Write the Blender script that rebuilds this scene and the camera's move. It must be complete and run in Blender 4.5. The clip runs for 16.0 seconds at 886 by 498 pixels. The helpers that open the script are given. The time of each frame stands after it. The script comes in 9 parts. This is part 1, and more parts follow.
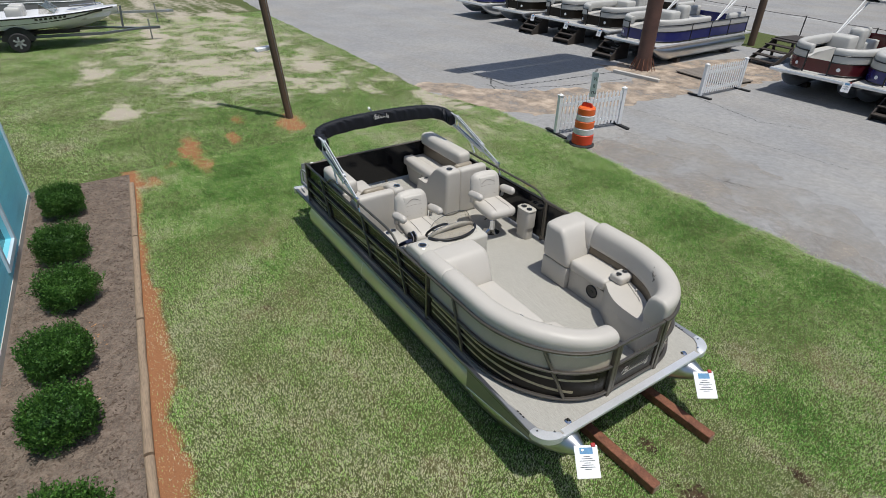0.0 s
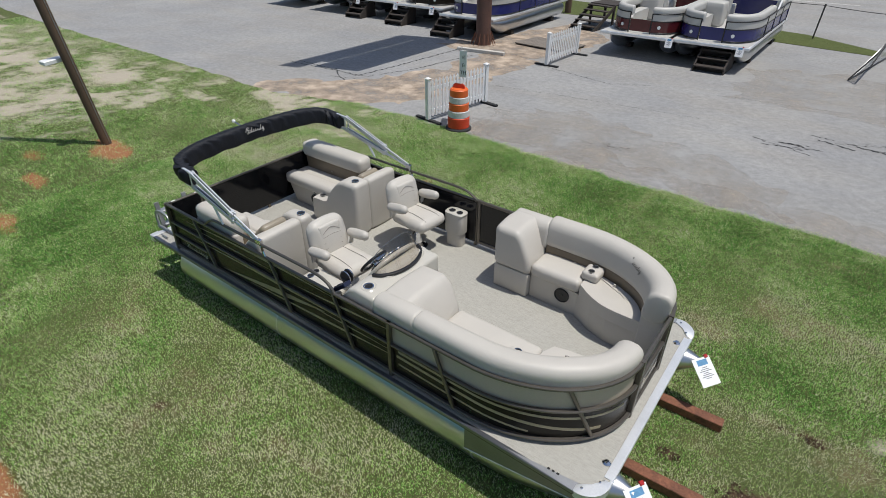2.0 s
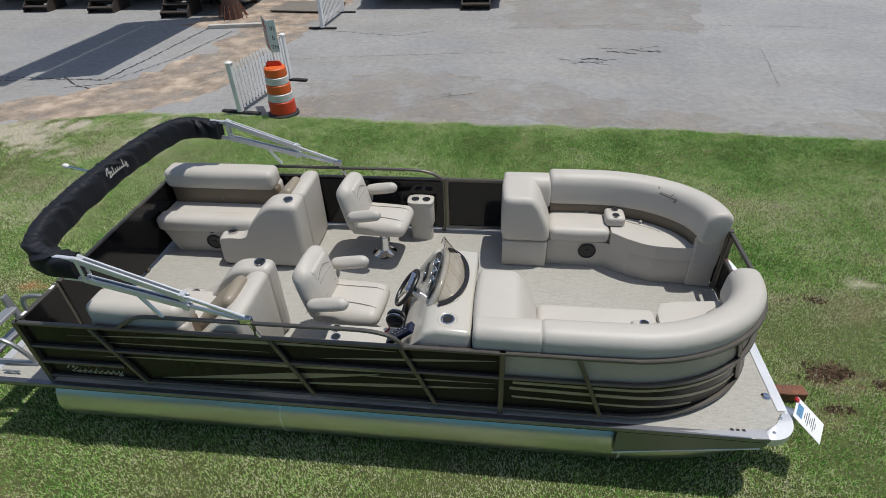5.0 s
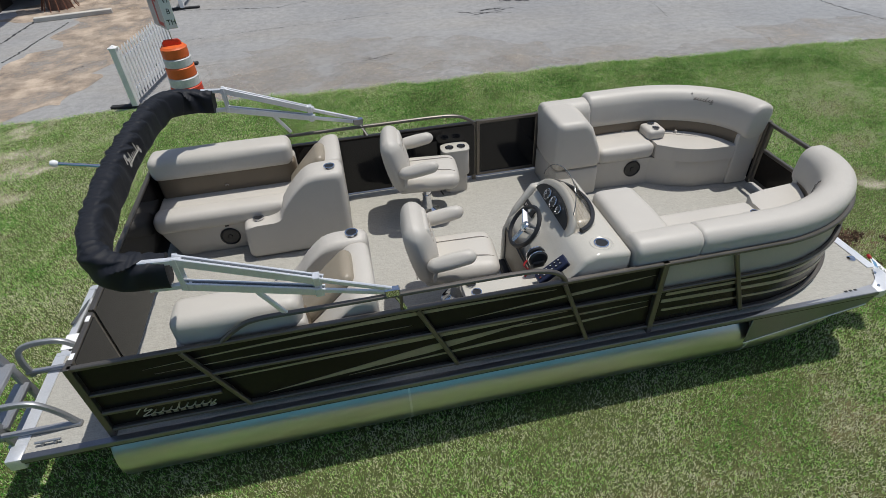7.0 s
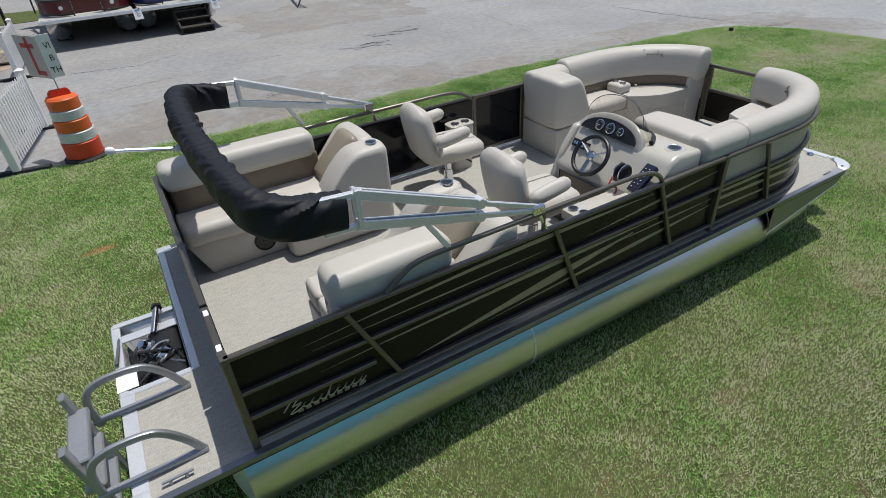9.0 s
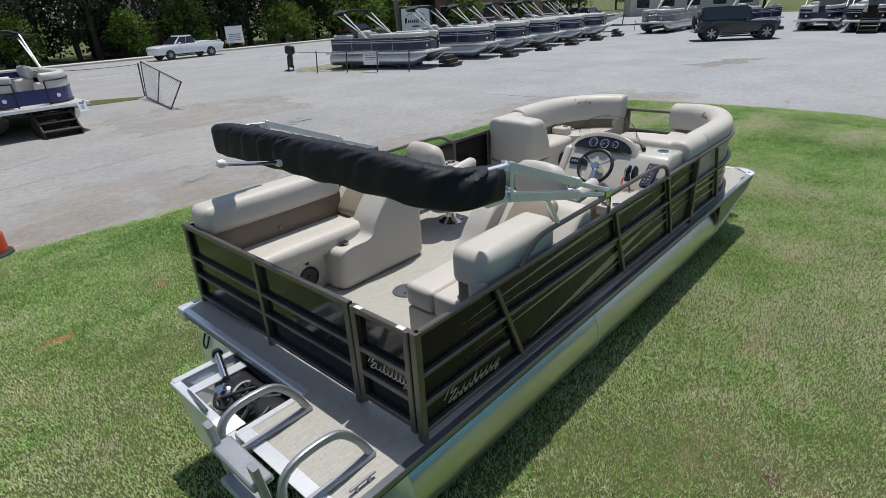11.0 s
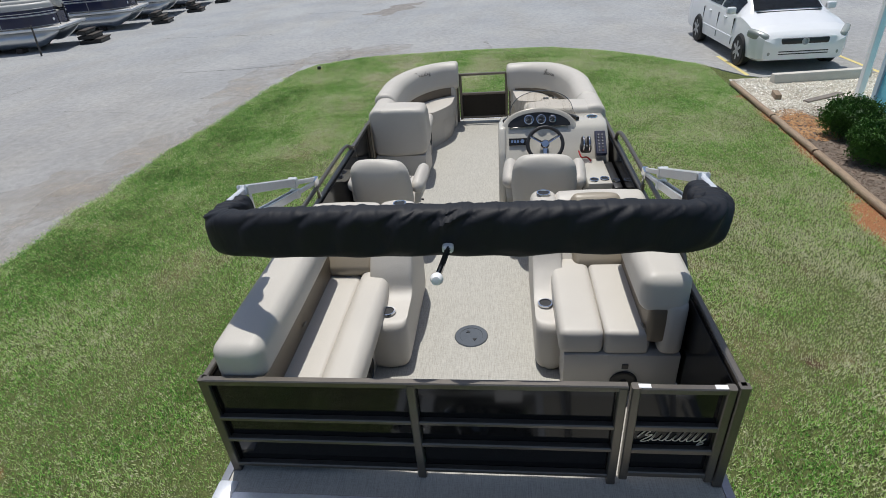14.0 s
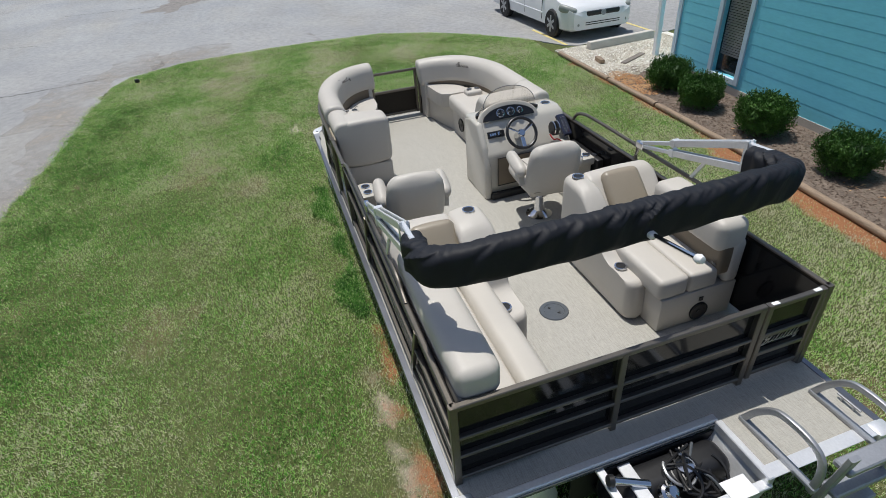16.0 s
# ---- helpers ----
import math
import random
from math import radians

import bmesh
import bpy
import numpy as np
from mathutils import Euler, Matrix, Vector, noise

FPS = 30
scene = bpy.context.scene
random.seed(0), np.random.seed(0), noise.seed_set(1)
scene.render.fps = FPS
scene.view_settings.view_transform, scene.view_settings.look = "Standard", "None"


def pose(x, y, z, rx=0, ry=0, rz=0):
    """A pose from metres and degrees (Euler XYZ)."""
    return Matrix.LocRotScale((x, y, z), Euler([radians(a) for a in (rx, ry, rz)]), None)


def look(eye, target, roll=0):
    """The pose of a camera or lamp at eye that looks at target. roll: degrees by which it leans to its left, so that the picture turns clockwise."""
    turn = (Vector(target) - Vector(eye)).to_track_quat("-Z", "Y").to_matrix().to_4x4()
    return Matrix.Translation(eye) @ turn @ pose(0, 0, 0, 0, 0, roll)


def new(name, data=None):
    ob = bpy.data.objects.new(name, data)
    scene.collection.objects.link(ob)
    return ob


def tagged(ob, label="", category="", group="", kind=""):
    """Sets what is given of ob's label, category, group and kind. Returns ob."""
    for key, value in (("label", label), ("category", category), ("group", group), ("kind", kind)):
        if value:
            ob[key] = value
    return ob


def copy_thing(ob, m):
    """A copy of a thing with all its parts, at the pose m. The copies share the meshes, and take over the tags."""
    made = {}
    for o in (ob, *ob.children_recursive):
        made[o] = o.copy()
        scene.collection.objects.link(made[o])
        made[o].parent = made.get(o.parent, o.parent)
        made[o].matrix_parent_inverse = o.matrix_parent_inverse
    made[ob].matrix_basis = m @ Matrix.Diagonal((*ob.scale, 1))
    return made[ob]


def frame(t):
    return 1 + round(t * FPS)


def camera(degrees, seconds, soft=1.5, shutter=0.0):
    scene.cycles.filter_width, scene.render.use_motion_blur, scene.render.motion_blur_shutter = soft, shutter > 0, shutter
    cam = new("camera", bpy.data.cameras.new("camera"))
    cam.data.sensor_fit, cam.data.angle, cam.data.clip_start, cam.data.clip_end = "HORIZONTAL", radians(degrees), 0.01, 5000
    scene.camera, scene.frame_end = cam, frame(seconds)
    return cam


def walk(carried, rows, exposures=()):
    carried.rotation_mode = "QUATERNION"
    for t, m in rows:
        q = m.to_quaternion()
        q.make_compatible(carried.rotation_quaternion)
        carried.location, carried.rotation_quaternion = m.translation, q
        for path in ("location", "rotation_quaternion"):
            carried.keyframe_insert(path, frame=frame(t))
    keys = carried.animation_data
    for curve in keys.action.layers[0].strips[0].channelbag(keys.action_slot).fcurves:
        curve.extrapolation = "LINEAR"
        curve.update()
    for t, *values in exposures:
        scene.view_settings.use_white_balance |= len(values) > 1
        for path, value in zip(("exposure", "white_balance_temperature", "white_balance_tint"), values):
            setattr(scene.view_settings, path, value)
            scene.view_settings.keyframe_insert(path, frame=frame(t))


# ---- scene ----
cam = camera(78.7, 16.0, soft=0.5)
PATH = [
    (0, (7.841, -3.819, 4.66), (6.426, -2.867, 3.615), 1.3),
    (0.5, (7.446, -3.814, 4.576), (6.116, -2.755, 3.523), 0.8),
    (1, (7.084, -3.826, 4.495), (5.847, -2.665, 3.435), 0.6),
    (1.5, (6.661, -3.839, 4.47), (5.531, -2.581, 3.402), 0.5),
    (2, (6.217, -3.79, 4.378), (5.196, -2.449, 3.301), 0.1),
    (2.5, (5.781, -3.723, 4.291), (4.887, -2.3, 3.206), -0.2),
    (3, (5.379, -3.701, 4.19), (4.626, -2.2, 3.103), -0.6),
    (3.2, (5.193, -3.692, 4.164), (4.506, -2.168, 3.067), -0.6),
    (5.3, (3.323, -3.765, 3.994), (3.197, -2.166, 2.799), -2.3),
    (5.5, (3.125, -3.773, 3.966), (3.067, -2.18, 2.758), -2.3),
    (6, (2.687, -3.757, 3.867), (2.746, -2.191, 2.625), -2.6),
    (6.5, (2.194, -3.679, 3.767), (2.364, -2.125, 2.52), -2.7),
    (7, (1.75, -3.543, 3.625), (2.024, -2.005, 2.377), -2.9),
    (7.5, (1.31, -3.397, 3.516), (1.716, -1.884, 2.273), -3.1),
    (8, (0.794, -3.251, 3.431), (1.309, -1.76, 2.201), -3.5),
    (8.5, (0.372, -3.17, 3.235), (1.051, -1.712, 2.047), -3.7),
    (9, (0.016, -3.305, 3.046), (0.83, -1.85, 1.941), -3.8),
    (9.2, (-0.135, -3.343, 2.984), (0.724, -1.887, 1.915), -3.9),
    (11.3, (-1.522, -2.554, 2.653), (-0.127, -1.365, 1.852), -3.7),
    (11.5, (-1.557, -2.414, 2.687), (-0.119, -1.282, 1.879), -3.9),
    (12, (-1.622, -2.008, 2.733), (-0.069, -1.044, 1.919), -4.1),
    (12.5, (-1.649, -1.518, 2.781), (0.0, -0.741, 1.956), -4.1),
    (13, (-1.644, -1.069, 2.866), (0.073, -0.465, 2.036), -4.3),
    (13.5, (-1.662, -0.646, 2.952), (0.079, -0.22, 2.063), -4.4),
    (14, (-1.717, -0.209, 3.03), (-0.019, 0.018, 1.998), -4.7),
    (14.5, (-1.795, 0.262, 3.177), (-0.12, 0.324, 2.087), -4.8),
    (15, (-1.826, 0.758, 3.337), (-0.175, 0.658, 2.213), -4.7),
    (15.5, (-1.797, 1.237, 3.424), (-0.172, 0.954, 2.293), -4.7),
    (16, (-1.673, 1.661, 3.448), (-0.095, 1.199, 2.31), -4.6),
]
walk(cam, [(t, look(eye, target, roll)) for t, eye, target, roll in PATH], ((0.0, 0.0), (2.5, -0.05), (5.5, -0.11), (8.0, -0.05), (9.5, 0.06), (11.5, 0.12), (13.0, 0.08), (14.5, 0.03), (16.0, 0.03)))

# ---- light ----
SUN_WAY = Vector((0.27, 0.08, 1.0)).normalized()
world = bpy.data.worlds.new("sky")
scene.world = world
world.use_nodes = True
wn = world.node_tree.nodes
sky = wn.new("ShaderNodeTexSky")
sky.sky_type = "NISHITA"
sky.sun_disc = False
sky.sun_elevation = math.asin(SUN_WAY.z)
sky.sun_rotation = math.atan2(SUN_WAY.x, SUN_WAY.y)
sky.air_density, sky.dust_density, sky.ozone_density = 1.0, 1.5, 1.0
world.node_tree.links.new(sky.outputs[0], wn["Background"].inputs[0])
wn["Background"].inputs[1].default_value = 0.10
sun_data = bpy.data.lights.new("sun", "SUN")
sun_data.energy, sun_data.angle, sun_data.color = 3.6, radians(0.53), (1.0, 0.975, 0.925)
sun = new("sun", sun_data)
sun.matrix_world = look(SUN_WAY * 60, (0, 0, 0))

# ---- materials ----


def material(name, base, rough=0.5, metal=0.0, vary=0.12, fine=60.0, coarse=3.0, bump=0.05, spec=0.5, coat=0.0, tint=None, stretch=(1, 1, 1), random_shade=0.0):
    """Two scales of noise on the colour, roughness variation, and fine relief, in object space."""
    m = bpy.data.materials.new(name)
    m.use_nodes = True
    nt = m.node_tree
    N, L = nt.nodes, nt.links
    b = N["Principled BSDF"]
    tc = N.new("ShaderNodeTexCoord")
    mp = N.new("ShaderNodeMapping")
    mp.inputs["Scale"].default_value = stretch
    L.new(tc.outputs["Object"], mp.inputs[0])
    n1, n2 = N.new("ShaderNodeTexNoise"), N.new("ShaderNodeTexNoise")
    n1.inputs["Scale"].default_value, n2.inputs["Scale"].default_value = fine, coarse
    n1.inputs["Detail"].default_value, n2.inputs["Detail"].default_value = 3, 4
    L.new(mp.outputs[0], n1.inputs[0]), L.new(mp.outputs[0], n2.inputs[0])
    add = N.new("ShaderNodeMath")
    add.operation = "ADD"
    L.new(n1.outputs[0], add.inputs[0]), L.new(n2.outputs[0], add.inputs[1])
    ramp = N.new("ShaderNodeMapRange")
    ramp.inputs[1].default_value, ramp.inputs[2].default_value = 0.6, 1.4
    ramp.inputs[3].default_value, ramp.inputs[4].default_value = 0.0, 1.0
    L.new(add.outputs[0], ramp.inputs[0])
    mix = N.new("ShaderNodeMix")
    mix.data_type = "RGBA"
    dark = [c * (1 - vary) for c in base]
    light = [min(1, c * (1 + vary)) for c in (tint or base)]
    mix.inputs["A"].default_value, mix.inputs["B"].default_value = (*dark, 1), (*light, 1)
    L.new(ramp.outputs[0], mix.inputs["Factor"])
    out = mix.outputs["Result"]
    if random_shade:
        info = N.new("ShaderNodeObjectInfo")
        rr = N.new("ShaderNodeMapRange")
        rr.inputs[3].default_value, rr.inputs[4].default_value = 1 - random_shade, 1 + random_shade
        L.new(info.outputs["Random"], rr.inputs[0])
        hs = N.new("ShaderNodeHueSaturation")
        L.new(rr.outputs[0], hs.inputs["Value"])
        L.new(out, hs.inputs["Color"])
        out = hs.outputs[0]
    L.new(out, b.inputs["Base Color"])
    b.inputs["Metallic"].default_value = metal
    b.inputs["Specular IOR Level"].default_value = spec
    b.inputs["Coat Weight"].default_value = coat
    rg = N.new("ShaderNodeMapRange")
    rg.inputs[3].default_value, rg.inputs[4].default_value = max(0.02, rough * 0.85), min(1, rough * 1.15)
    L.new(n2.outputs[0], rg.inputs[0])
    L.new(rg.outputs[0], b.inputs["Roughness"])
    if bump:
        bp = N.new("ShaderNodeBump")
        bp.inputs["Strength"].default_value, bp.inputs["Distance"].default_value = min(1, bump * 4), 0.004 if fine > 20 else 0.02
        L.new(n1.outputs[0], bp.inputs["Height"])
        L.new(bp.outputs[0], b.inputs["Normal"])
    return m


def upholstery(m, scale=7.0, depth=0.010):
    """Adds soft puckers under the leather grain."""
    N, L = m.node_tree.nodes, m.node_tree.links
    tc, nz, bp = N.new("ShaderNodeTexCoord"), N.new("ShaderNodeTexNoise"), N.new("ShaderNodeBump")
    nz.inputs["Scale"].default_value, nz.inputs["Detail"].default_value, nz.inputs["Distortion"].default_value = scale, 3, 0.6
    L.new(tc.outputs["Object"], nz.inputs[0])
    bp.inputs["Strength"].default_value, bp.inputs["Distance"].default_value = 0.30, depth
    L.new(nz.outputs[0], bp.inputs["Height"])
    b = N["Principled BSDF"]
    if b.inputs["Normal"].is_linked:
        L.new(b.inputs["Normal"].links[0].from_socket, bp.inputs["Normal"])
    L.new(bp.outputs[0], b.inputs["Normal"])
    return m


VINYL = material("ivory vinyl", (0.505, 0.475, 0.425), 0.48, vary=0.05, fine=260, coarse=4, bump=0.05)
upholstery(VINYL)
TAUPE = material("taupe vinyl", (0.16, 0.125, 0.085), 0.4, vary=0.1, fine=240, coarse=4, bump=0.05)
PILLOW = material("pale taupe vinyl", (0.28, 0.24, 0.18), 0.38, vary=0.1, fine=240, coarse=4, bump=0.05)
SEAM = material("seam piping", (0.27, 0.245, 0.21), 0.6, vary=0.1)
GELCOAT = material("ivory gelcoat", (0.51, 0.485, 0.425), 0.22, vary=0.05, fine=90, coarse=3, bump=0.0, coat=0.3)
SKIN = material("dark bronze panel", (0.016, 0.013, 0.010), 0.22, vary=0.2, fine=30, coarse=2, bump=0.0, spec=0.18)
BLACKPANEL = material("glossy black panel", (0.007, 0.007, 0.008), 0.10, vary=0.2, fine=30, coarse=2, bump=0.0, spec=0.34)
BRONZE = material("bronze anodised rail", (0.165, 0.148, 0.128), 0.38, metal=0.75, vary=0.12, fine=120, coarse=5, bump=0.01)
STRIPE = material("tan stripe vinyl", (0.36, 0.31, 0.21), 0.4, metal=0.2, vary=0.15, bump=0.0)
ALU = material("mill aluminium", (0.78, 0.79, 0.80), 0.36, metal=0.55, vary=0.08, fine=70, coarse=4, bump=0.02)
EDGING = material("satin aluminium edging", (0.24, 0.25, 0.28), 0.34, metal=0.9, vary=0.1, fine=90, coarse=6, bump=0.02)
# ivory vinyl for the shaded bow shell, base warmed to offset blue skylight
WARM_IVORY = material("ivory vinyl warmed against skylight", (0.50, 0.43, 0.33), 0.6, vary=0.06, fine=60, coarse=3, bump=0.02)
LADDER = material("dull brushed aluminium", (0.36, 0.37, 0.39), 0.42, metal=0.6, vary=0.12, fine=90, coarse=6, bump=0.03)
TUBE = material("pontoon aluminium", (0.60, 0.62, 0.64), 0.31, metal=1.0, vary=0.12, fine=5, coarse=1.5, bump=0.02, stretch=(0.3, 2, 2))
CHROME = material("polished steel", (0.7, 0.71, 0.73), 0.12, metal=1.0, vary=0.04, bump=0.0)


def canvas_material():
    """Black woven canvas with soft diagonal tension folds."""
    m = material("black canvas", (0.009, 0.0105, 0.0150), 0.62, vary=0.3, fine=300, coarse=9, bump=0.03, spec=0.3)
    N, L = m.node_tree.nodes, m.node_tree.links
    tc, mp, nz, bp = N.new("ShaderNodeTexCoord"), N.new("ShaderNodeMapping"), N.new("ShaderNodeTexNoise"), N.new("ShaderNodeBump")
    mp.inputs["Rotation"].default_value = (0.7, 0.25, 0.7)
    mp.inputs["Scale"].default_value = (2.4, 7.0, 2.4)
    nz.inputs["Scale"].default_value, nz.inputs["Detail"].default_value, nz.inputs["Distortion"].default_value = 1.6, 2.5, 0.9
    L.new(tc.outputs["Object"], mp.inputs[0]), L.new(mp.outputs[0], nz.inputs[0])
    bp.inputs["Strength"].default_value, bp.inputs["Distance"].default_value = 0.3, 0.02
    L.new(nz.outputs[0], bp.inputs["Height"])
    b = N["Principled BSDF"]
    if b.inputs["Normal"].is_linked:
        L.new(b.inputs["Normal"].links[0].from_socket, bp.inputs["Normal"])
    L.new(bp.outputs[0], b.inputs["Normal"])
    return m


CANVAS = canvas_material()
BLACK = material("black plastic", (0.013, 0.013, 0.014), 0.4, vary=0.3, bump=0.02)
SILVERINK = material("silver script", (0.55, 0.52, 0.47), 0.4, metal=0.4, vary=0.1, bump=0)
DARKINK = material("dark script", (0.05, 0.04, 0.035), 0.6, vary=0.2, bump=0)
WHITE = material("white plastic", (0.78, 0.78, 0.77), 0.4, vary=0.05, bump=0.02)
PAPER = material("white paper", (0.8, 0.8, 0.8), 0.7, vary=0.04, bump=0)
RED = material("red paint", (0.42, 0.02, 0.02), 0.4, vary=0.1, bump=0)
BLUEINK = material("blue print", (0.10, 0.25, 0.42), 0.6, vary=0.3, bump=0)
RUST = material("rusty steel", (0.13, 0.048, 0.026), 0.75, vary=0.45, fine=45, coarse=7, bump=0.2, tint=(0.19, 0.075, 0.04))
PYLONPAINT = material("dark brown oxidised paint", (0.085, 0.044, 0.034), 0.6, vary=0.35, fine=40, coarse=3, bump=0.1, tint=(0.11, 0.055, 0.04))
POLEWOOD = material("creosoted pole wood", (0.11, 0.07, 0.045), 0.8, vary=0.3, fine=30, coarse=4, bump=0.25, stretch=(3, 3, 0.25))
TIMBER = material("weathered landscape timber", (0.28, 0.205, 0.14), 0.8, vary=0.35, fine=40, coarse=5, bump=0.25, stretch=(0.3, 3, 3))
GREYWOOD = material("grey weathered boards", (0.19, 0.165, 0.14), 0.85, vary=0.3, fine=35, coarse=5, bump=0.2, stretch=(0.4, 2, 2))
DARKWOOD = material("dark step boards", (0.045, 0.036, 0.03), 0.8, vary=0.35, fine=35, coarse=5, bump=0.2)
CONCRETE = material("pale concrete", (0.52, 0.49, 0.44), 0.85, vary=0.14, fine=80, coarse=4, bump=0.15)
SIDING = material("teal painted siding", (0.19, 0.62, 0.76), 0.5, vary=0.06, fine=20, coarse=2.0, bump=0.0, spec=0.3, tint=(0.205, 0.64, 0.775), stretch=(0.5, 1, 2), random_shade=0.02)
TRIM = material("pale blue trim paint", (0.55, 0.68, 0.76), 0.5, vary=0.08)
DARKSTEEL = material("dark weathered steel", (0.09, 0.085, 0.08), 0.6, metal=0.4, vary=0.3, fine=50, bump=0.05)
GALV = material("galvanised steel", (0.42, 0.43, 0.44), 0.45, metal=0.8, vary=0.15, fine=50, bump=0.05)
ORANGE = material("orange drum plastic", (0.72, 0.13, 0.025), 0.5, vary=0.12, fine=30, coarse=6, bump=0.03)
REDBAND = material("red orange drum plastic", (0.62, 0.055, 0.018), 0.5, vary=0.15, fine=30, coarse=6, bump=0.03)
REFLECT = material("scuffed white sheeting", (0.58, 0.58, 0.57), 0.45, vary=0.18, fine=25, coarse=9, bump=0.02)
RUBBER = material("black rubber", (0.02, 0.02, 0.021), 0.8, vary=0.25, bump=0.1)
CARWHITE = material("white car paint", (0.78, 0.79, 0.8), 0.2, vary=0.03, bump=0, coat=0.7)
CARBLACK = material("black car paint", (0.012, 0.014, 0.02), 0.18, vary=0.1, bump=0, coat=0.7)
CARGREY = material("grey car paint", (0.09, 0.1, 0.11), 0.22, vary=0.1, bump=0, coat=0.6)
DARKGLASS = material("tinted car glass", (0.018, 0.022, 0.026), 0.06, vary=0.1, bump=0, spec=0.8)
HEADLAMP = material("headlamp lens", (0.30, 0.32, 0.30), 0.12, vary=0.1, bump=0)
YELLOW = material("yellow line paint", (0.60, 0.50, 0.20), 0.7, vary=0.25, fine=40, coarse=8, bump=0.05)
LINEWHITE = material("worn white line paint", (0.55, 0.55, 0.53), 0.8, vary=0.2, fine=40, coarse=6, bump=0.05)
BRICK = material("red brown brick", (0.20, 0.115, 0.09), 0.85, vary=0.25, fine=30, coarse=3, bump=0.1)
SHEDWALL = material("grey green metal wall", (0.17, 0.195, 0.185), 0.5, vary=0.06, fine=10, coarse=0.6, bump=0.02, metal=0.1)
DASHBLUE = material("dark navy switch plate", (0.016, 0.02, 0.045), 0.3, vary=0.2, bump=0)
NAVY = material("navy panel", (0.013, 0.018, 0.055), 0.25, vary=0.15, bump=0, coat=0.3)
MAROON = material("maroon panel", (0.085, 0.010, 0.013), 0.25, vary=0.15, bump=0, coat=0.3)
BLUEPANEL = material("royal blue panel", (0.018, 0.022, 0.13), 0.25, vary=0.15, bump=0, coat=0.3)
GREYPANEL = material("grey panel", (0.20, 0.20, 0.20), 0.3, vary=0.15, bump=0, coat=0.3)
SEATGREY = material("pale grey vinyl", (0.50, 0.49, 0.46), 0.45, vary=0.06, fine=120, bump=0.03)
BARK = material("dark bark", (0.055, 0.042, 0.033), 0.9, vary=0.35, fine=25, coarse=4, bump=0.3, stretch=(2, 2, 0.4))


def leaf_material(name, dark, light, rough=0.5, clump=0.6, thin=0.0):
    m = bpy.data.materials.new(name)
    m.use_nodes = True
    N, L = m.node_tree.nodes, m.node_tree.links
    b = N["Principled BSDF"]
    geo = N.new("ShaderNodeNewGeometry")
    tc = N.new("ShaderNodeTexCoord")
    nz = N.new("ShaderNodeTexNoise")
    nz.inputs["Scale"].default_value, nz.inputs["Detail"].default_value = clump, 3
    L.new(tc.outputs["Object"], nz.inputs[0])
    ad = N.new("ShaderNodeMath")
    ad.operation = "MULTIPLY_ADD"
    L.new(geo.outputs["Random Per Island"], ad.inputs[0])
    ad.inputs[1].default_value = 0.5
    L.new(nz.outputs[0], ad.inputs[2])
    mr = N.new("ShaderNodeMapRange")
    mr.inputs[1].default_value, mr.inputs[2].default_value = 0.35, 1.15
    L.new(ad.outputs[0], mr.inputs[0])
    mx = N.new("ShaderNodeMix")
    mx.data_type = "RGBA"
    mx.inputs["A"].default_value, mx.inputs["B"].default_value = (*dark, 1), (*light, 1)
    L.new(mr.outputs[0], mx.inputs["Factor"])
    L.new(mx.outputs["Result"], b.inputs["Base Color"])
    b.inputs["Roughness"].default_value = rough
    b.inputs["Specular IOR Level"].default_value = 0.3
    if thin:
        tl, ms = N.new("ShaderNodeBsdfTranslucent"), N.new("ShaderNodeMixShader")
        ms.inputs[0].default_value = thin
        L.new(mx.outputs["Result"], tl.inputs[0])
        L.new(b.outputs[0], ms.inputs[1]), L.new(tl.outputs[0], ms.inputs[2])
        L.new(ms.outputs[0], N["Material Output"].inputs[0])
    return m


SHRUB_LEAF = leaf_material("glossy shrub leaf", (0.012, 0.042, 0.007), (0.095, 0.225, 0.036), 0.6, 2.0)
TREE_LEAF = leaf_material("dark tree leaf", (0.006, 0.015, 0.005), (0.032, 0.058, 0.017), 0.6, 0.35)
BRIGHT_LEAF = leaf_material("light green leaf", (0.07, 0.13, 0.02), (0.20, 0.31, 0.06), 0.6, 0.5, 0.45)


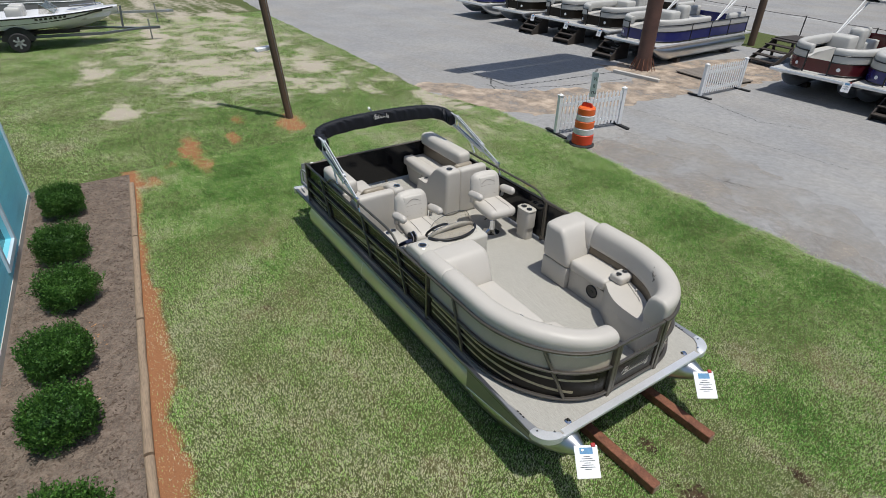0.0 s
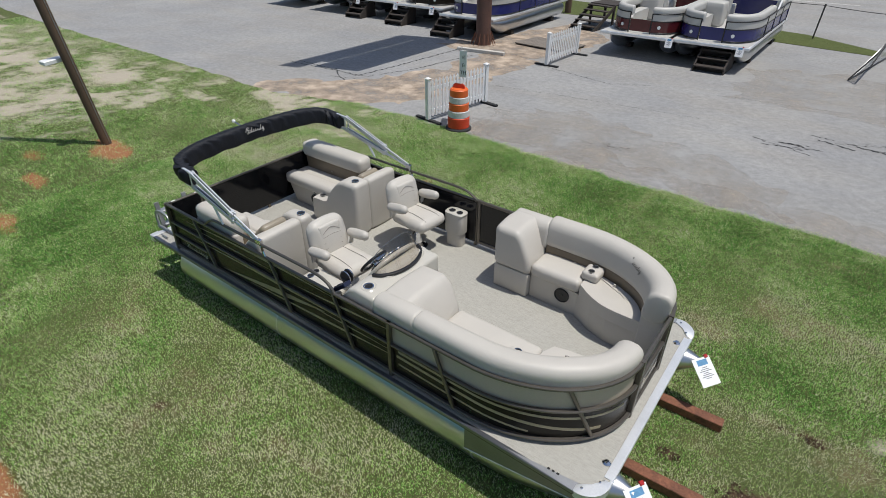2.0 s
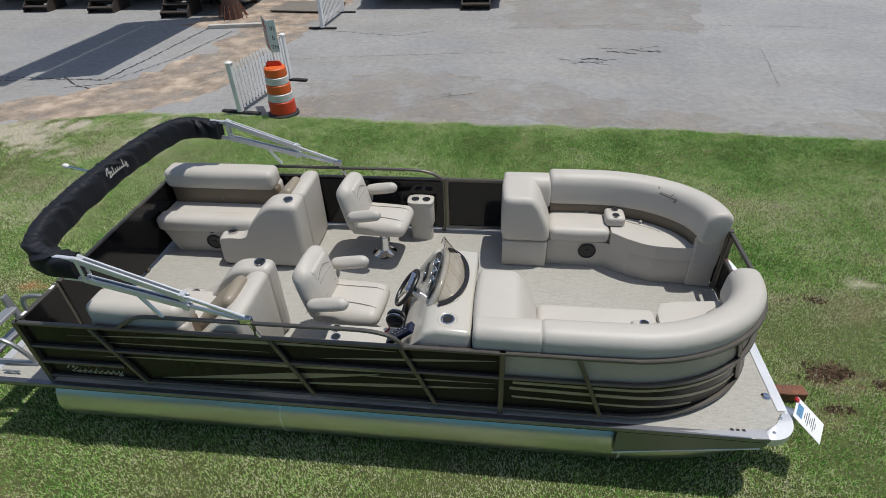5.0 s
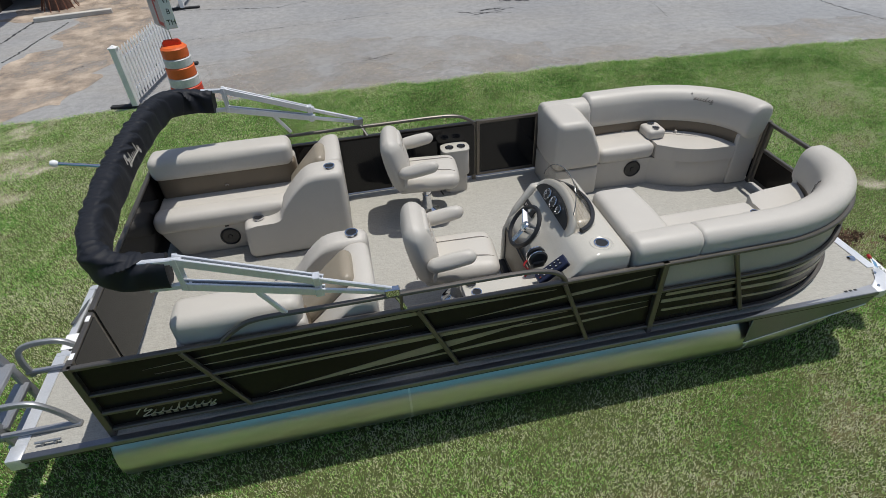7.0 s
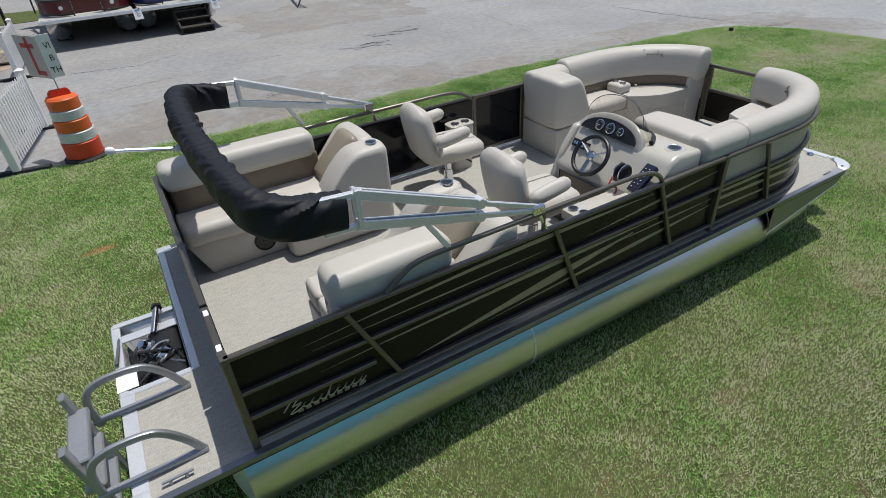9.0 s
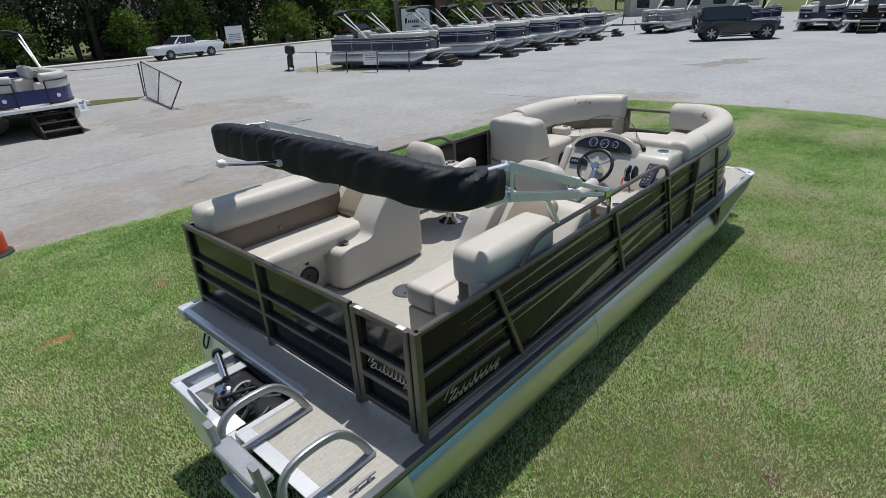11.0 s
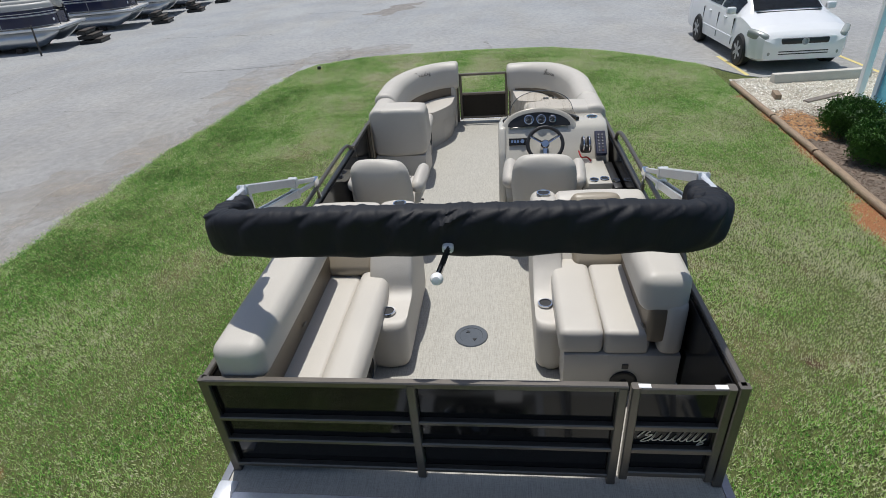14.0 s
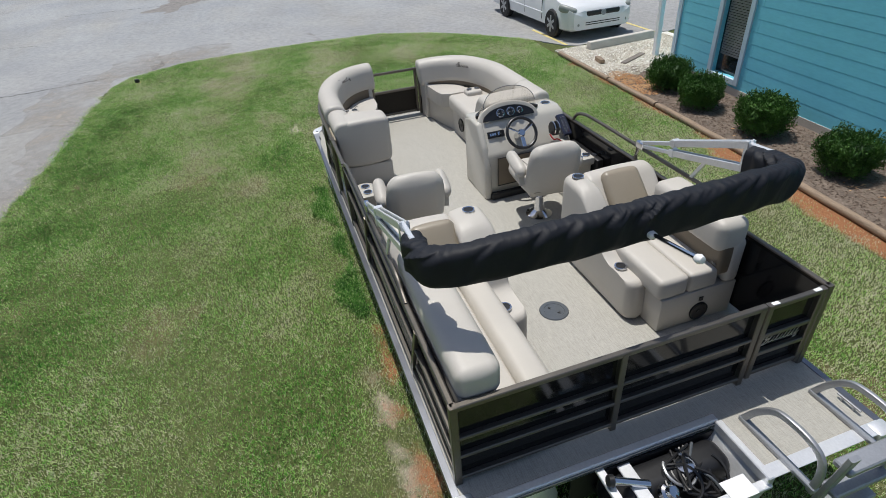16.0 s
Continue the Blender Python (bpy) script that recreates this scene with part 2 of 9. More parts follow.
def deck_material():
    """Woven vinyl flooring: pale threads with broken darker streaks along the boat and a fine cross weave."""
    m = bpy.data.materials.new("woven vinyl flooring")
    m.use_nodes = True
    N, L = m.node_tree.nodes, m.node_tree.links
    b = N["Principled BSDF"]
    tc = N.new("ShaderNodeTexCoord")
    cols = []
    for scale, sx, sy in ((55, 0.28, 6.0), (60, 5.0, 0.6), (3, 1, 1)):
        mp = N.new("ShaderNodeMapping")
        mp.inputs["Scale"].default_value = (sx, sy, 1)
        L.new(tc.outputs["Object"], mp.inputs[0])
        nz = N.new("ShaderNodeTexNoise")
        nz.inputs["Scale"].default_value, nz.inputs["Detail"].default_value = scale, 4
        nz.inputs["Roughness"].default_value = 0.7
        L.new(mp.outputs[0], nz.inputs[0])
        cols.append(nz)
    a = N.new("ShaderNodeMath")
    a.operation = "MULTIPLY_ADD"
    L.new(cols[1].outputs[0], a.inputs[0])
    a.inputs[1].default_value = 0.6
    L.new(cols[0].outputs[0], a.inputs[2])
    a2 = N.new("ShaderNodeMath")
    a2.operation = "MULTIPLY_ADD"
    L.new(cols[2].outputs[0], a2.inputs[0])
    a2.inputs[1].default_value = 0.08
    L.new(a.outputs[0], a2.inputs[2])
    cr = N.new("ShaderNodeValToRGB")
    cr.color_ramp.elements[0].position, cr.color_ramp.elements[1].position = 0.54, 1.04
    cr.color_ramp.elements[0].color = (0.235, 0.225, 0.195, 1)
    cr.color_ramp.elements[1].color = (0.455, 0.44, 0.395, 1)
    L.new(a2.outputs[0], cr.inputs[0])
    L.new(cr.outputs[0], b.inputs["Base Color"])
    b.inputs["Roughness"].default_value = 0.6
    bp = N.new("ShaderNodeBump")
    bp.inputs["Strength"].default_value, bp.inputs["Distance"].default_value = 0.3, 0.002
    L.new(a.outputs[0], bp.inputs["Height"])
    L.new(bp.outputs[0], b.inputs["Normal"])
    return m


FLOORING = deck_material()


def glass_material(name, color, rough=0.02, clear=0.85):
    m = bpy.data.materials.new(name)
    m.use_nodes = True
    N, L = m.node_tree.nodes, m.node_tree.links
    gl, tr, mx = N.new("ShaderNodeBsdfGlossy"), N.new("ShaderNodeBsdfTransparent"), N.new("ShaderNodeMixShader")
    tr.inputs[0].default_value = (*color, 1)
    gl.inputs["Roughness"].default_value = rough
    lw, pw, ma = N.new("ShaderNodeLayerWeight"), N.new("ShaderNodeMath"), N.new("ShaderNodeMath")
    pw.operation, ma.operation = "POWER", "MULTIPLY_ADD"
    lw.inputs["Blend"].default_value = 0.5
    L.new(lw.outputs["Facing"], pw.inputs[0])
    pw.inputs[1].default_value = 4.0
    L.new(pw.outputs[0], ma.inputs[0])
    ma.inputs[1].default_value, ma.inputs[2].default_value = 0.55, 0.03
    L.new(ma.outputs[0], mx.inputs[0])
    L.new(tr.outputs[0], mx.inputs[1]), L.new(gl.outputs[0], mx.inputs[2])
    L.new(mx.outputs[0], N["Material Output"].inputs[0])
    return m


SMOKED = glass_material("smoked acrylic", (0.88, 0.86, 0.83))
PANEGLASS = glass_material("window glass", (0.8, 0.85, 0.85))

# ---- building helpers ----
BASES = {}


def thing(name, m, label, category, group="", kind="", in_world=False):
    """An Empty at the base of a thing. in_world: its parts' meshes are written in world coordinates."""
    ob = new(name)
    ob.empty_display_size = 0.1
    ob.matrix_basis = m
    if in_world:
        BASES[ob.name] = m.inverted()
    return tagged(ob, label, category, group, kind)


def finish(bm, material_, name, angle=0.6):
    bmesh.ops.recalc_face_normals(bm, faces=bm.faces)
    for f in bm.faces:
        f.smooth = True
    for e in bm.edges:
        if len(e.link_faces) == 2 and e.calc_face_angle(0) > angle:
            e.smooth = False
    me = bpy.data.meshes.new(name)
    bm.to_mesh(me)
    bm.free()
    for mt in material_ if isinstance(material_, (list, tuple)) else (material_,):
        me.materials.append(mt)
    return me


def part(name, bm, material_, parent, label="", angle=0.6):
    """Links a bmesh as one mesh object under a thing or under a part."""
    ob = new(name, finish(bm, material_, name, angle))
    if parent is not None:
        ob.parent = parent
        if parent.name in BASES:
            ob.matrix_parent_inverse = BASES[parent.name]
    if label:
        tagged(ob, label)
    return ob


def shared(name, me, m, parent, label=""):
    """One more object on a mesh that exists already."""
    ob = new(name, me)
    ob.parent = parent
    if parent is not None and parent.name in BASES:
        ob.matrix_parent_inverse = BASES[parent.name]
    ob.matrix_basis = m
    if label:
        tagged(ob, label)
    return ob


def B():
    return bmesh.new()


def box(bm, lo, hi, bevel=0.0, seg=2, m=None):
    t = bmesh.new()
    bmesh.ops.create_cube(t, size=1)
    c = [(a + b) / 2 for a, b in zip(lo, hi)]
    s = [abs(b - a) for a, b in zip(lo, hi)]
    for v in t.verts:
        v.co = Vector([v.co[i] * s[i] + c[i] for i in range(3)])
    if bevel:
        bmesh.ops.bevel(t, geom=t.edges[:], offset=min(bevel, min(s) * 0.49), segments=seg, affect="EDGES", profile=0.5)
    return merge(bm, t, m)


def merge(bm, t, m=None):
    if m is not None:
        bmesh.ops.transform(t, matrix=m, verts=t.verts)
    me = bpy.data.meshes.new("tmp")
    t.to_mesh(me)
    t.free()
    bm.from_mesh(me)
    bpy.data.meshes.remove(me)
    return bm


def cushion(bm, lo, hi, r=0.05, puff=0.015, seg=12, m=None, taper=0.0):
    """A stuffed block: rounded on all edges and slightly swollen on every side. taper: how much narrower its top is in x."""
    t = bmesh.new()
    bmesh.ops.create_cube(t, size=2)
    bmesh.ops.subdivide_edges(t, edges=t.edges[:], cuts=seg - 1, use_grid_fill=True)
    h = [abs(b - a) / 2 for a, b in zip(lo, hi)]
    c = [(a + b) / 2 for a, b in zip(lo, hi)]
    r = min(r, min(h) * 0.98)
    for v in t.verts:
        u = v.co.copy()
        p = Vector()
        for i in range(3):
            a = abs(u[i])
            p[i] = math.copysign((a / 0.5) * (h[i] - r) if a <= 0.5 else (h[i] - r) + (a - 0.5) / 0.5 * r, u[i])
        inner = Vector([max(-(h[i] - r), min(h[i] - r, p[i])) for i in range(3)])
        d = p - inner
        if d.length > 1e-9:
            p = inner + d.normalized() * r
        for i in range(3):
            j, k = (i + 1) % 3, (i + 2) % 3
            fall = (1 - (p[j] / h[j]) ** 2) * (1 - (p[k] / h[k]) ** 2)
            p[i] += puff * max(0, fall) * (p[i] / h[i])
        if taper:
            p.x *= 1 - taper * (p.z / h[2] * 0.5 + 0.5)
        v.co = p + Vector(c)
    return merge(bm, t, m)


def rrect(w, h, r, n=5):
    """A rounded rectangle round (0, 0) as (u, v) pairs."""
    r = min(r, w / 2 * 0.999, h / 2 * 0.999)
    pts = []
    for cx, cy, a0 in ((w / 2 - r, h / 2 - r, 0), (-w / 2 + r, h / 2 - r, 90), (-w / 2 + r, -h / 2 + r, 180), (w / 2 - r, -h / 2 + r, 270)):
        for k in range(n + 1):
            a = radians(a0 + 90 * k / n)
            pts.append((cx + r * math.cos(a), cy + r * math.sin(a)))
    return pts


def circle(r, n=12):
    return [(r * math.cos(2 * math.pi * k / n), r * math.sin(2 * math.pi * k / n)) for k in range(n)]


def sweep(bm, path, profile, closed=False, round_end=0.0, up=None, lean=0.0, cap=True):
    """Carries a profile (u to the right of the way, v up) along a path. round_end: length over which both ends close in a dome."""
    P = [Vector(p) for p in path]
    up = Vector(up or (0, 0, 1))
    n = len(P)
    stations = []
    for i in range(n):
        a = P[(i - 1) % n] if closed or i else P[i]
        b = P[(i + 1) % n] if closed or i < n - 1 else P[i]
        d = (b - a).normalized()
        u = d.cross(up)
        u = u.normalized() if u.length > 1e-6 else Vector((1, 0, 0))
        v = u.cross(d).normalized()
        stations.append((P[i], d, u, v, 1.0))
    if round_end and not closed:
        k = 4
        def dome(s, sign):
            p, d, u, v, _ = s
            return [(p + d * sign * round_end * math.sin(a), d, u, v, math.cos(a)) for a in (math.pi / 2 * j / (k + 0.3) for j in range(1, k + 1))]
        stations = list(reversed(dome(stations[0], -1))) + stations + dome(stations[-1], 1)
    mv = max(abs(q[1]) for q in profile) or 1
    rings = []
    for p, d, u, v, s in stations:
        inset = (1 - s) * round_end
        ring = []
        for a, b in profile:
            la = math.hypot(a, b) or 1
            f = max(0.05, 1 - inset / max(la, 1e-6)) if round_end else 1
            ring.append(bm.verts.new(p + u * a * f + v * b * f + u * lean * (b / mv)))
        rings.append(ring)
    m_ = len(profile)
    for i in range(len(rings) - (0 if closed else 1)):
        r0, r1 = rings[i], rings[(i + 1) % len(rings)]
        for j in range(m_):
            bm.faces.new((r0[j], r0[(j + 1) % m_], r1[(j + 1) % m_], r1[j]))
    if cap and not closed:
        bm.faces.new(rings[0])
        bm.faces.new(list(reversed(rings[-1])))
    return bm


def rod(bm, a, b, r=0.016, n=10):
    a, b = Vector(a), Vector(b)
    d = (b - a).normalized()
    return sweep(bm, [a, b], circle(r, n), up=(0, 1, 0) if abs(d.z) > 0.9 else (0, 0, 1))


def bar(bm, a, b, w=0.032, h=0.032, r=0.005):
    a, b = Vector(a), Vector(b)
    d = (b - a).normalized()
    return sweep(bm, [a, b], rrect(w, h, r, 1), up=(1, 0, 0) if abs(d.z) > 0.9 else (0, 0, 1))


def lathe(bm, prof, n=24, m=None):
    """Turns (radius, height) pairs round the z axis."""
    t = bmesh.new()
    rings = [[t.verts.new((r * math.cos(2 * math.pi * k / n), r * math.sin(2 * math.pi * k / n), z)) for k in range(n)] for r, z in prof]
    for a, b in zip(rings, rings[1:]):
        for k in range(n):
            t.faces.new((a[k], a[(k + 1) % n], b[(k + 1) % n], b[k]))
    if prof[0][0] > 1e-5:
        t.faces.new(list(reversed(rings[0])))
    if prof[-1][0] > 1e-5:
        t.faces.new(rings[-1])
    bmesh.ops.remove_doubles(t, verts=t.verts, dist=1e-5)
    return merge(bm, t, m)


def extrude(bm, outline, a, b, axis="y", bevel=0.0, seg=2, m=None):
    """A flat outline drawn out from a to b along an axis; outline pairs are the two other axes in order."""
    t = bmesh.new()
    def put(p, q, w):
        return {"x": (w, p, q), "y": (p, w, q), "z": (p, q, w)}[axis]
    lo = [t.verts.new(put(p, q, a)) for p, q in outline]
    hi = [t.verts.new(put(p, q, b)) for p, q in outline]
    n = len(outline)
    t.faces.new(lo)
    t.faces.new(list(reversed(hi)))
    for i in range(n):
        t.faces.new((lo[i], lo[(i + 1) % n], hi[(i + 1) % n], hi[i]))
    if bevel:
        bmesh.ops.bevel(t, geom=t.edges[:], offset=bevel, segments=seg, affect="EDGES", profile=0.5, clamp_overlap=True)
    return merge(bm, t, m)


def rounded(outline, r, n=4):
    """An outline of (p, q) pairs with its sharp corners rounded."""
    out = []
    P = [Vector((*p, 0)) for p in outline]
    for i, p in enumerate(P):
        a, b = P[i - 1] - p, P[(i + 1) % len(P)] - p
        turn = a.angle(-b, 0)
        if turn < 0.3:
            out.append((p.x, p.y))
            continue
        k = min(r, a.length * 0.45, b.length * 0.45)
        s, e = p + a.normalized() * k, p + b.normalized() * k
        for j in range(n + 1):
            f = j / n
            q = s * (1 - f) ** 2 + p * 2 * f * (1 - f) + e * f * f
            out.append((q.x, q.y))
    return out


def soft_slab(bm, outline, a, b, r=0.05, puff=0.0, axis="y", corner=0.06):
    """A padded block: an outline drawn from a to b whose rim is rolled over by r, with sides that swell by puff."""
    O = [Vector((*p, 0)) for p in rounded(outline, corner)]
    c = Vector(((min(p.x for p in O) + max(p.x for p in O)) / 2, (min(p.y for p in O) + max(p.y for p in O)) / 2, 0))
    hx, hy = max(p.x for p in O) - c.x, max(p.y for p in O) - c.y
    lo, hi = min(a, b), max(a, b)
    st = [(lo + r * (1 - math.cos(k * math.pi / 12)), r * (1 - math.sin(k * math.pi / 12))) for k in range(7)]
    st += [(lo + r + (hi - lo - 2 * r) * k / 6, -puff * math.sin(math.pi * k / 6)) for k in range(1, 6)]
    st += [(hi - r * (1 - math.cos(k * math.pi / 12)), r * (1 - math.sin(k * math.pi / 12))) for k in range(6, -1, -1)]
    t = bmesh.new()
    rings = []
    for w, off in st:
        q = [Vector((c.x + (p.x - c.x) * (1 - off / hx), c.y + (p.y - c.y) * (1 - off / hy), 0)) for p in O]
        rings.append([t.verts.new({"x": (w, v.x, v.y), "y": (v.x, w, v.y), "z": (v.x, v.y, w)}[axis]) for v in q])
    n = len(O)
    for p, q in zip(rings, rings[1:]):
        for i in range(n):
            t.faces.new((p[i], p[(i + 1) % n], q[(i + 1) % n], q[i]))
    for ring in (rings[0], rings[-1]):
        inner = [t.verts.new(Vector((0, 0, 0)) + v.co) for v in ring]
        mid = sum((v.co for v in ring), Vector()) / n
        for v in inner:
            v.co = v.co.lerp(mid, 0.06)
        for i in range(n):
            t.faces.new((ring[i], ring[(i + 1) % n], inner[(i + 1) % n], inner[i]))
        t.faces.new(inner)
    return merge(bm, t)


def bezier(points, n=8):
    """A smooth line through points (Catmull-Rom)."""
    P = [Vector(p) for p in points]
    out = []
    for i in range(len(P) - 1):
        p0, p1, p2, p3 = P[max(i - 1, 0)], P[i], P[i + 1], P[min(i + 2, len(P) - 1)]
        for k in range(n):
            t = k / n
            out.append(0.5 * (2 * p1 + (p2 - p0) * t + (2 * p0 - 5 * p1 + 4 * p2 - p3) * t * t + (3 * p1 - p0 - 3 * p2 + p3) * t ** 3))
    out.append(P[-1])
    return out


def frame_from(normal, up=(0, 0, 1)):
    """A rotation whose z is the normal and whose y leans towards up."""
    z = Vector(normal).normalized()
    x = Vector(up).cross(z).normalized()
    return Matrix((x, z.cross(x), z)).transposed().to_4x4()


def script_mark(bm, m, width, height, seed=1, weight=0.05):
    """A flowing line of loops in place of lettering, flat in the xy plane of m."""
    rnd = random.Random(seed)
    pts = [(-0.5, -0.1), (-0.42, 0.45), (-0.34, 0.5), (-0.4, 0.05), (-0.3, 0.1), (-0.42, -0.42)]
    x = -0.3
    while x < 0.42:
        top = rnd.choice((0.05, 0.08, 0.42))
        pts += [(x, -0.3), (x + 0.05, top), (x + 0.03, -0.25)]
        x += 0.1
    pts += [(0.5, -0.5), (0.42, -0.62), (0.5, -0.1)]
    line = bezier([(p[0] * width + p[1] * height * 0.25, p[1] * height, 0) for p in pts], 5)
    sweep(bm, [m @ p for p in line], [(-weight * height, -0.001), (weight * height, -0.001), (weight * height, 0.001), (-weight * height, 0.001)], up=m.to_3x3() @ Vector((0, 0, 1)))
    return bm

# ---- ground ----
# spots: x, y, radius x, radius y, kind (0 bare sand, 1 orange clay, 2 dry straw, 3 dark dug soil)
SPOTS = [
    (-12.5, 0.2, 3.4, 1.6, 0), (-16.5, 2.4, 4.2, 1.5, 0), (-9.6, 2.2, 2.2, 0.9, 0), (-20, -0.6, 5, 1.4, 0), (-12.0, 3.6, 2.4, 1.2, 0),
    (-9.2, -3.1, 1.3, 0.6, 0), (-14.0, -3.4, 2.5, 0.9, 0), (-5.4, 4.9, 1.3, 1.0, 0), (-4.3, 5.2, 1.4, 0.55, 0), (-24, 3.4, 5, 1.6, 0), (-8.0, 3.9, 1.6, 0.5, 0),
    (-6.3, 0.65, 0.8, 0.4, 1), (-5.1, -2.2, 0.6, 0.3, 1), (-4.3, -2.7, 0.5, 0.25, 1), (-6.9, -0.6, 0.7, 0.25, 1), (-2.7, 3.4, 0.6, 0.45, 2), (-3.2, 4.4, 0.7, 0.45, 2),
    (6.5, -0.5, 0.5, 0.3, 2), (7.3, 0.9, 0.6, 0.35, 2), (7.6, -0.3, 0.7, 0.4, 2), (7.65, 1.42, 0.38, 0.14, 0), (8.3, 1.9, 0.9, 0.35, 2), (9.0, 2.7, 0.8, 0.3, 2), (10.6, 0.6, 0.9, 0.5, 2), (11.9, 0.0, 1.2, 0.7, 2), (7.8, 0.84, 0.5, 0.16, 0), (6.8, -0.05, 0.9, 0.3, 2), (6.75, 0.03, 0.48, 0.17, 3), (6.45, -0.02, 0.30, 0.13, 3), (7.1, -0.1, 0.35, 0.12, 3), (6.66, -0.38, 0.30, 0.08, 3), (5.96, 0.1, 0.22, 0.09, 3), (6.93, 1.08, 0.28, 0.08, 3), (7.55, 1.1, 0.5, 0.2, 2), (5.75, 2.3, 0.7, 0.4, 2), (6.5, 1.05, 0.6, 0.25, 2), (7.4, -0.9, 0.8, 0.4, 2), (-2.95, 4.75, 1.25, 0.45, 0), (-2.75, 4.1, 0.6, 0.3, 0), (-2.6, 3.4, 0.5, 0.14, 0), (-2.35, 2.45, 0.4, 0.15, 2), (-3.8, -3.1, 0.5, 0.25, 1), (-5.5, -2.1, 0.5, 0.3, 1), (10.6, 2.6, 1.2, 0.6, 2), (12.4, 2.2, 0.7, 0.6, 2),
    (-5.66, -2.02, 0.9, 0.3, 1), (-4.23, -2.08, 0.8, 0.28, 1), (-5.52, -1.05, 0.7, 0.25, 1), (-3.71, -3.38, 0.6, 0.3, 1), (-5.89, 0.47, 0.9, 0.45, 1), (1.65, 1.26, 0.9, 0.20, 1), (1.0, 1.32, 0.8, 0.17, 1), (1.25, 1.40, 0.5, 0.12, 0), (0.76, 1.36, 0.5, 0.14, 0), (1.3, 1.42, 1.5, 0.20, 2), (0.5, 1.42, 0.6, 0.2, 2), (1.6, -2.1, 0.5, 0.3, 2), (3.6, -2.9, 0.4, 0.2, 2), (2.4, -2.5, 0.45, 0.25, 2), (1.55, -2.45, 0.18, 0.10, 3), (2.9, -3.0, 0.16, 0.08, 3), (4.6, -2.4, 0.6, 0.35, 2),
    (-0.8, 2.9, 0.22, 0.12, 1), (0.3, 3.3, 0.15, 0.1, 1), (3.0, 3.3, 0.6, 0.4, 2), (-3.4, -3.6, 0.5, 0.25, 1), (6.6, 2.9, 1.0, 0.5, 2), (8.6, 0.2, 0.9, 0.5, 2), (11.2, -1.6, 1.0, 0.5, 2),
    (-2.4, 1.6, 0.3, 0.14, 1), (-2.0, 0.6, 0.25, 0.12, 1), (-1.6, 2.3, 0.4, 0.2, 2), (0.2, -2.0, 0.8, 0.3, 2), (5.2, -1.9, 0.9, 0.3, 2), (3.2, -2.0, 0.9, 0.25, 2),
]


def timber_y(x):
    """The line of the landscape timbers along the planting bed."""
    return -3.92 - 0.105 * x if x < 3.8 else -4.32 - 0.045 * (x - 3.8)


def cover(x, y):
    """How bare the lawn is at a place: sand, clay, straw, dug soil, each 0 to 1."""
    out = [0.0, 0.0, 0.0, 0.0]
    w = noise.noise(Vector((x * 1.1, y * 1.1, 0.0))) * 0.55 + noise.noise(Vector((x * 4.0, y * 4.0, 3.0))) * 0.3
    for sx, sy, rx, ry, k in SPOTS:
        d = math.hypot((x - sx) / rx, (y - sy) / ry)
        if d < 2:
            out[k] = max(out[k], max(0.0, min(0.85 if rx > 1.2 or (k == 3 and rx > 0.33) else 0.5 if k == 3 else 0.5 if k == 2 else 0.55 if rx < 0.42 else 0.78 if k == 1 else 0.62, (0.95 - d + w * 1.7) * 0.95)))
    # worn clay strip beside the timbers
    d = y - timber_y(x)
    if -0.2 < d < 0.9 and -4.5 < x < 8.5:
        wide = 0.20 if x < 0.2 else 0.34 if x < 4.2 else 0.13
        out[1] = max(out[1], max(0.0, min(0.95, (wide + w * 0.34 - d) * 6.0)))
    # mottled sand where vehicles turn behind the boat
    if x < -7.0:
        away = min(1.0, (-7.0 - x) / 2.5) * max(0.0, 1 - abs((y - 1.2) / 4.6) ** 3)
        out[0] = max(out[0], max(0.0, min(0.8, away * 0.42 + w * 0.9)) if away > 0.05 else 0.0)
    big = 0.55 * noise.noise(Vector((x * 0.4, y * 0.4, 7.0))) + 0.6 * noise.noise(Vector((x * 1.2, y * 1.2, 9.0))) + 0.5 * noise.noise(Vector((x * 3.7, y * 3.7, 2.0)))
    out[2] = max(out[2], max(0.0, min(0.55, (big - 0.10) * 0.85)))
    # thin dry turf along the starboard side, where less water reaches
    if -3.0 < x < 8.0 and -4.2 < y < -1.0:
        side = 1 - max(abs((x - 2.5) / 5.5), abs((y + 2.4) / 1.7)) ** 2
        out[2] = max(out[2], max(0.0, min(0.75, side * 0.30 + w * 0.60)))
    return out


# the lawn's edge against the asphalt
EDGE = [(-70, 7.0), (-31, 6.1), (-23, 5.6), (-12.2, 5.4), (-8.5, 5.25), (-6.5, 5.1), (-5.2, 5.6), (-3.9, 5.8), (-2.0, 5.85), (0.0, 5.75), (2.2, 5.6), (4.6, 5.53), (6.0, 5.48), (8.3, 5.3), (10.5, 5.15),
        (12.0, 5.02), (12.75, 4.7), (13.3, 3.7), (13.55, 2.3), (13.6, 0.4), (13.4, -1.5), (12.7, -2.7), (11.8, -3.65), (10.6, -4.6), (9.75, -5.02), (9.55, -5.3), (9.55, -7.6), (9.5, -40)]


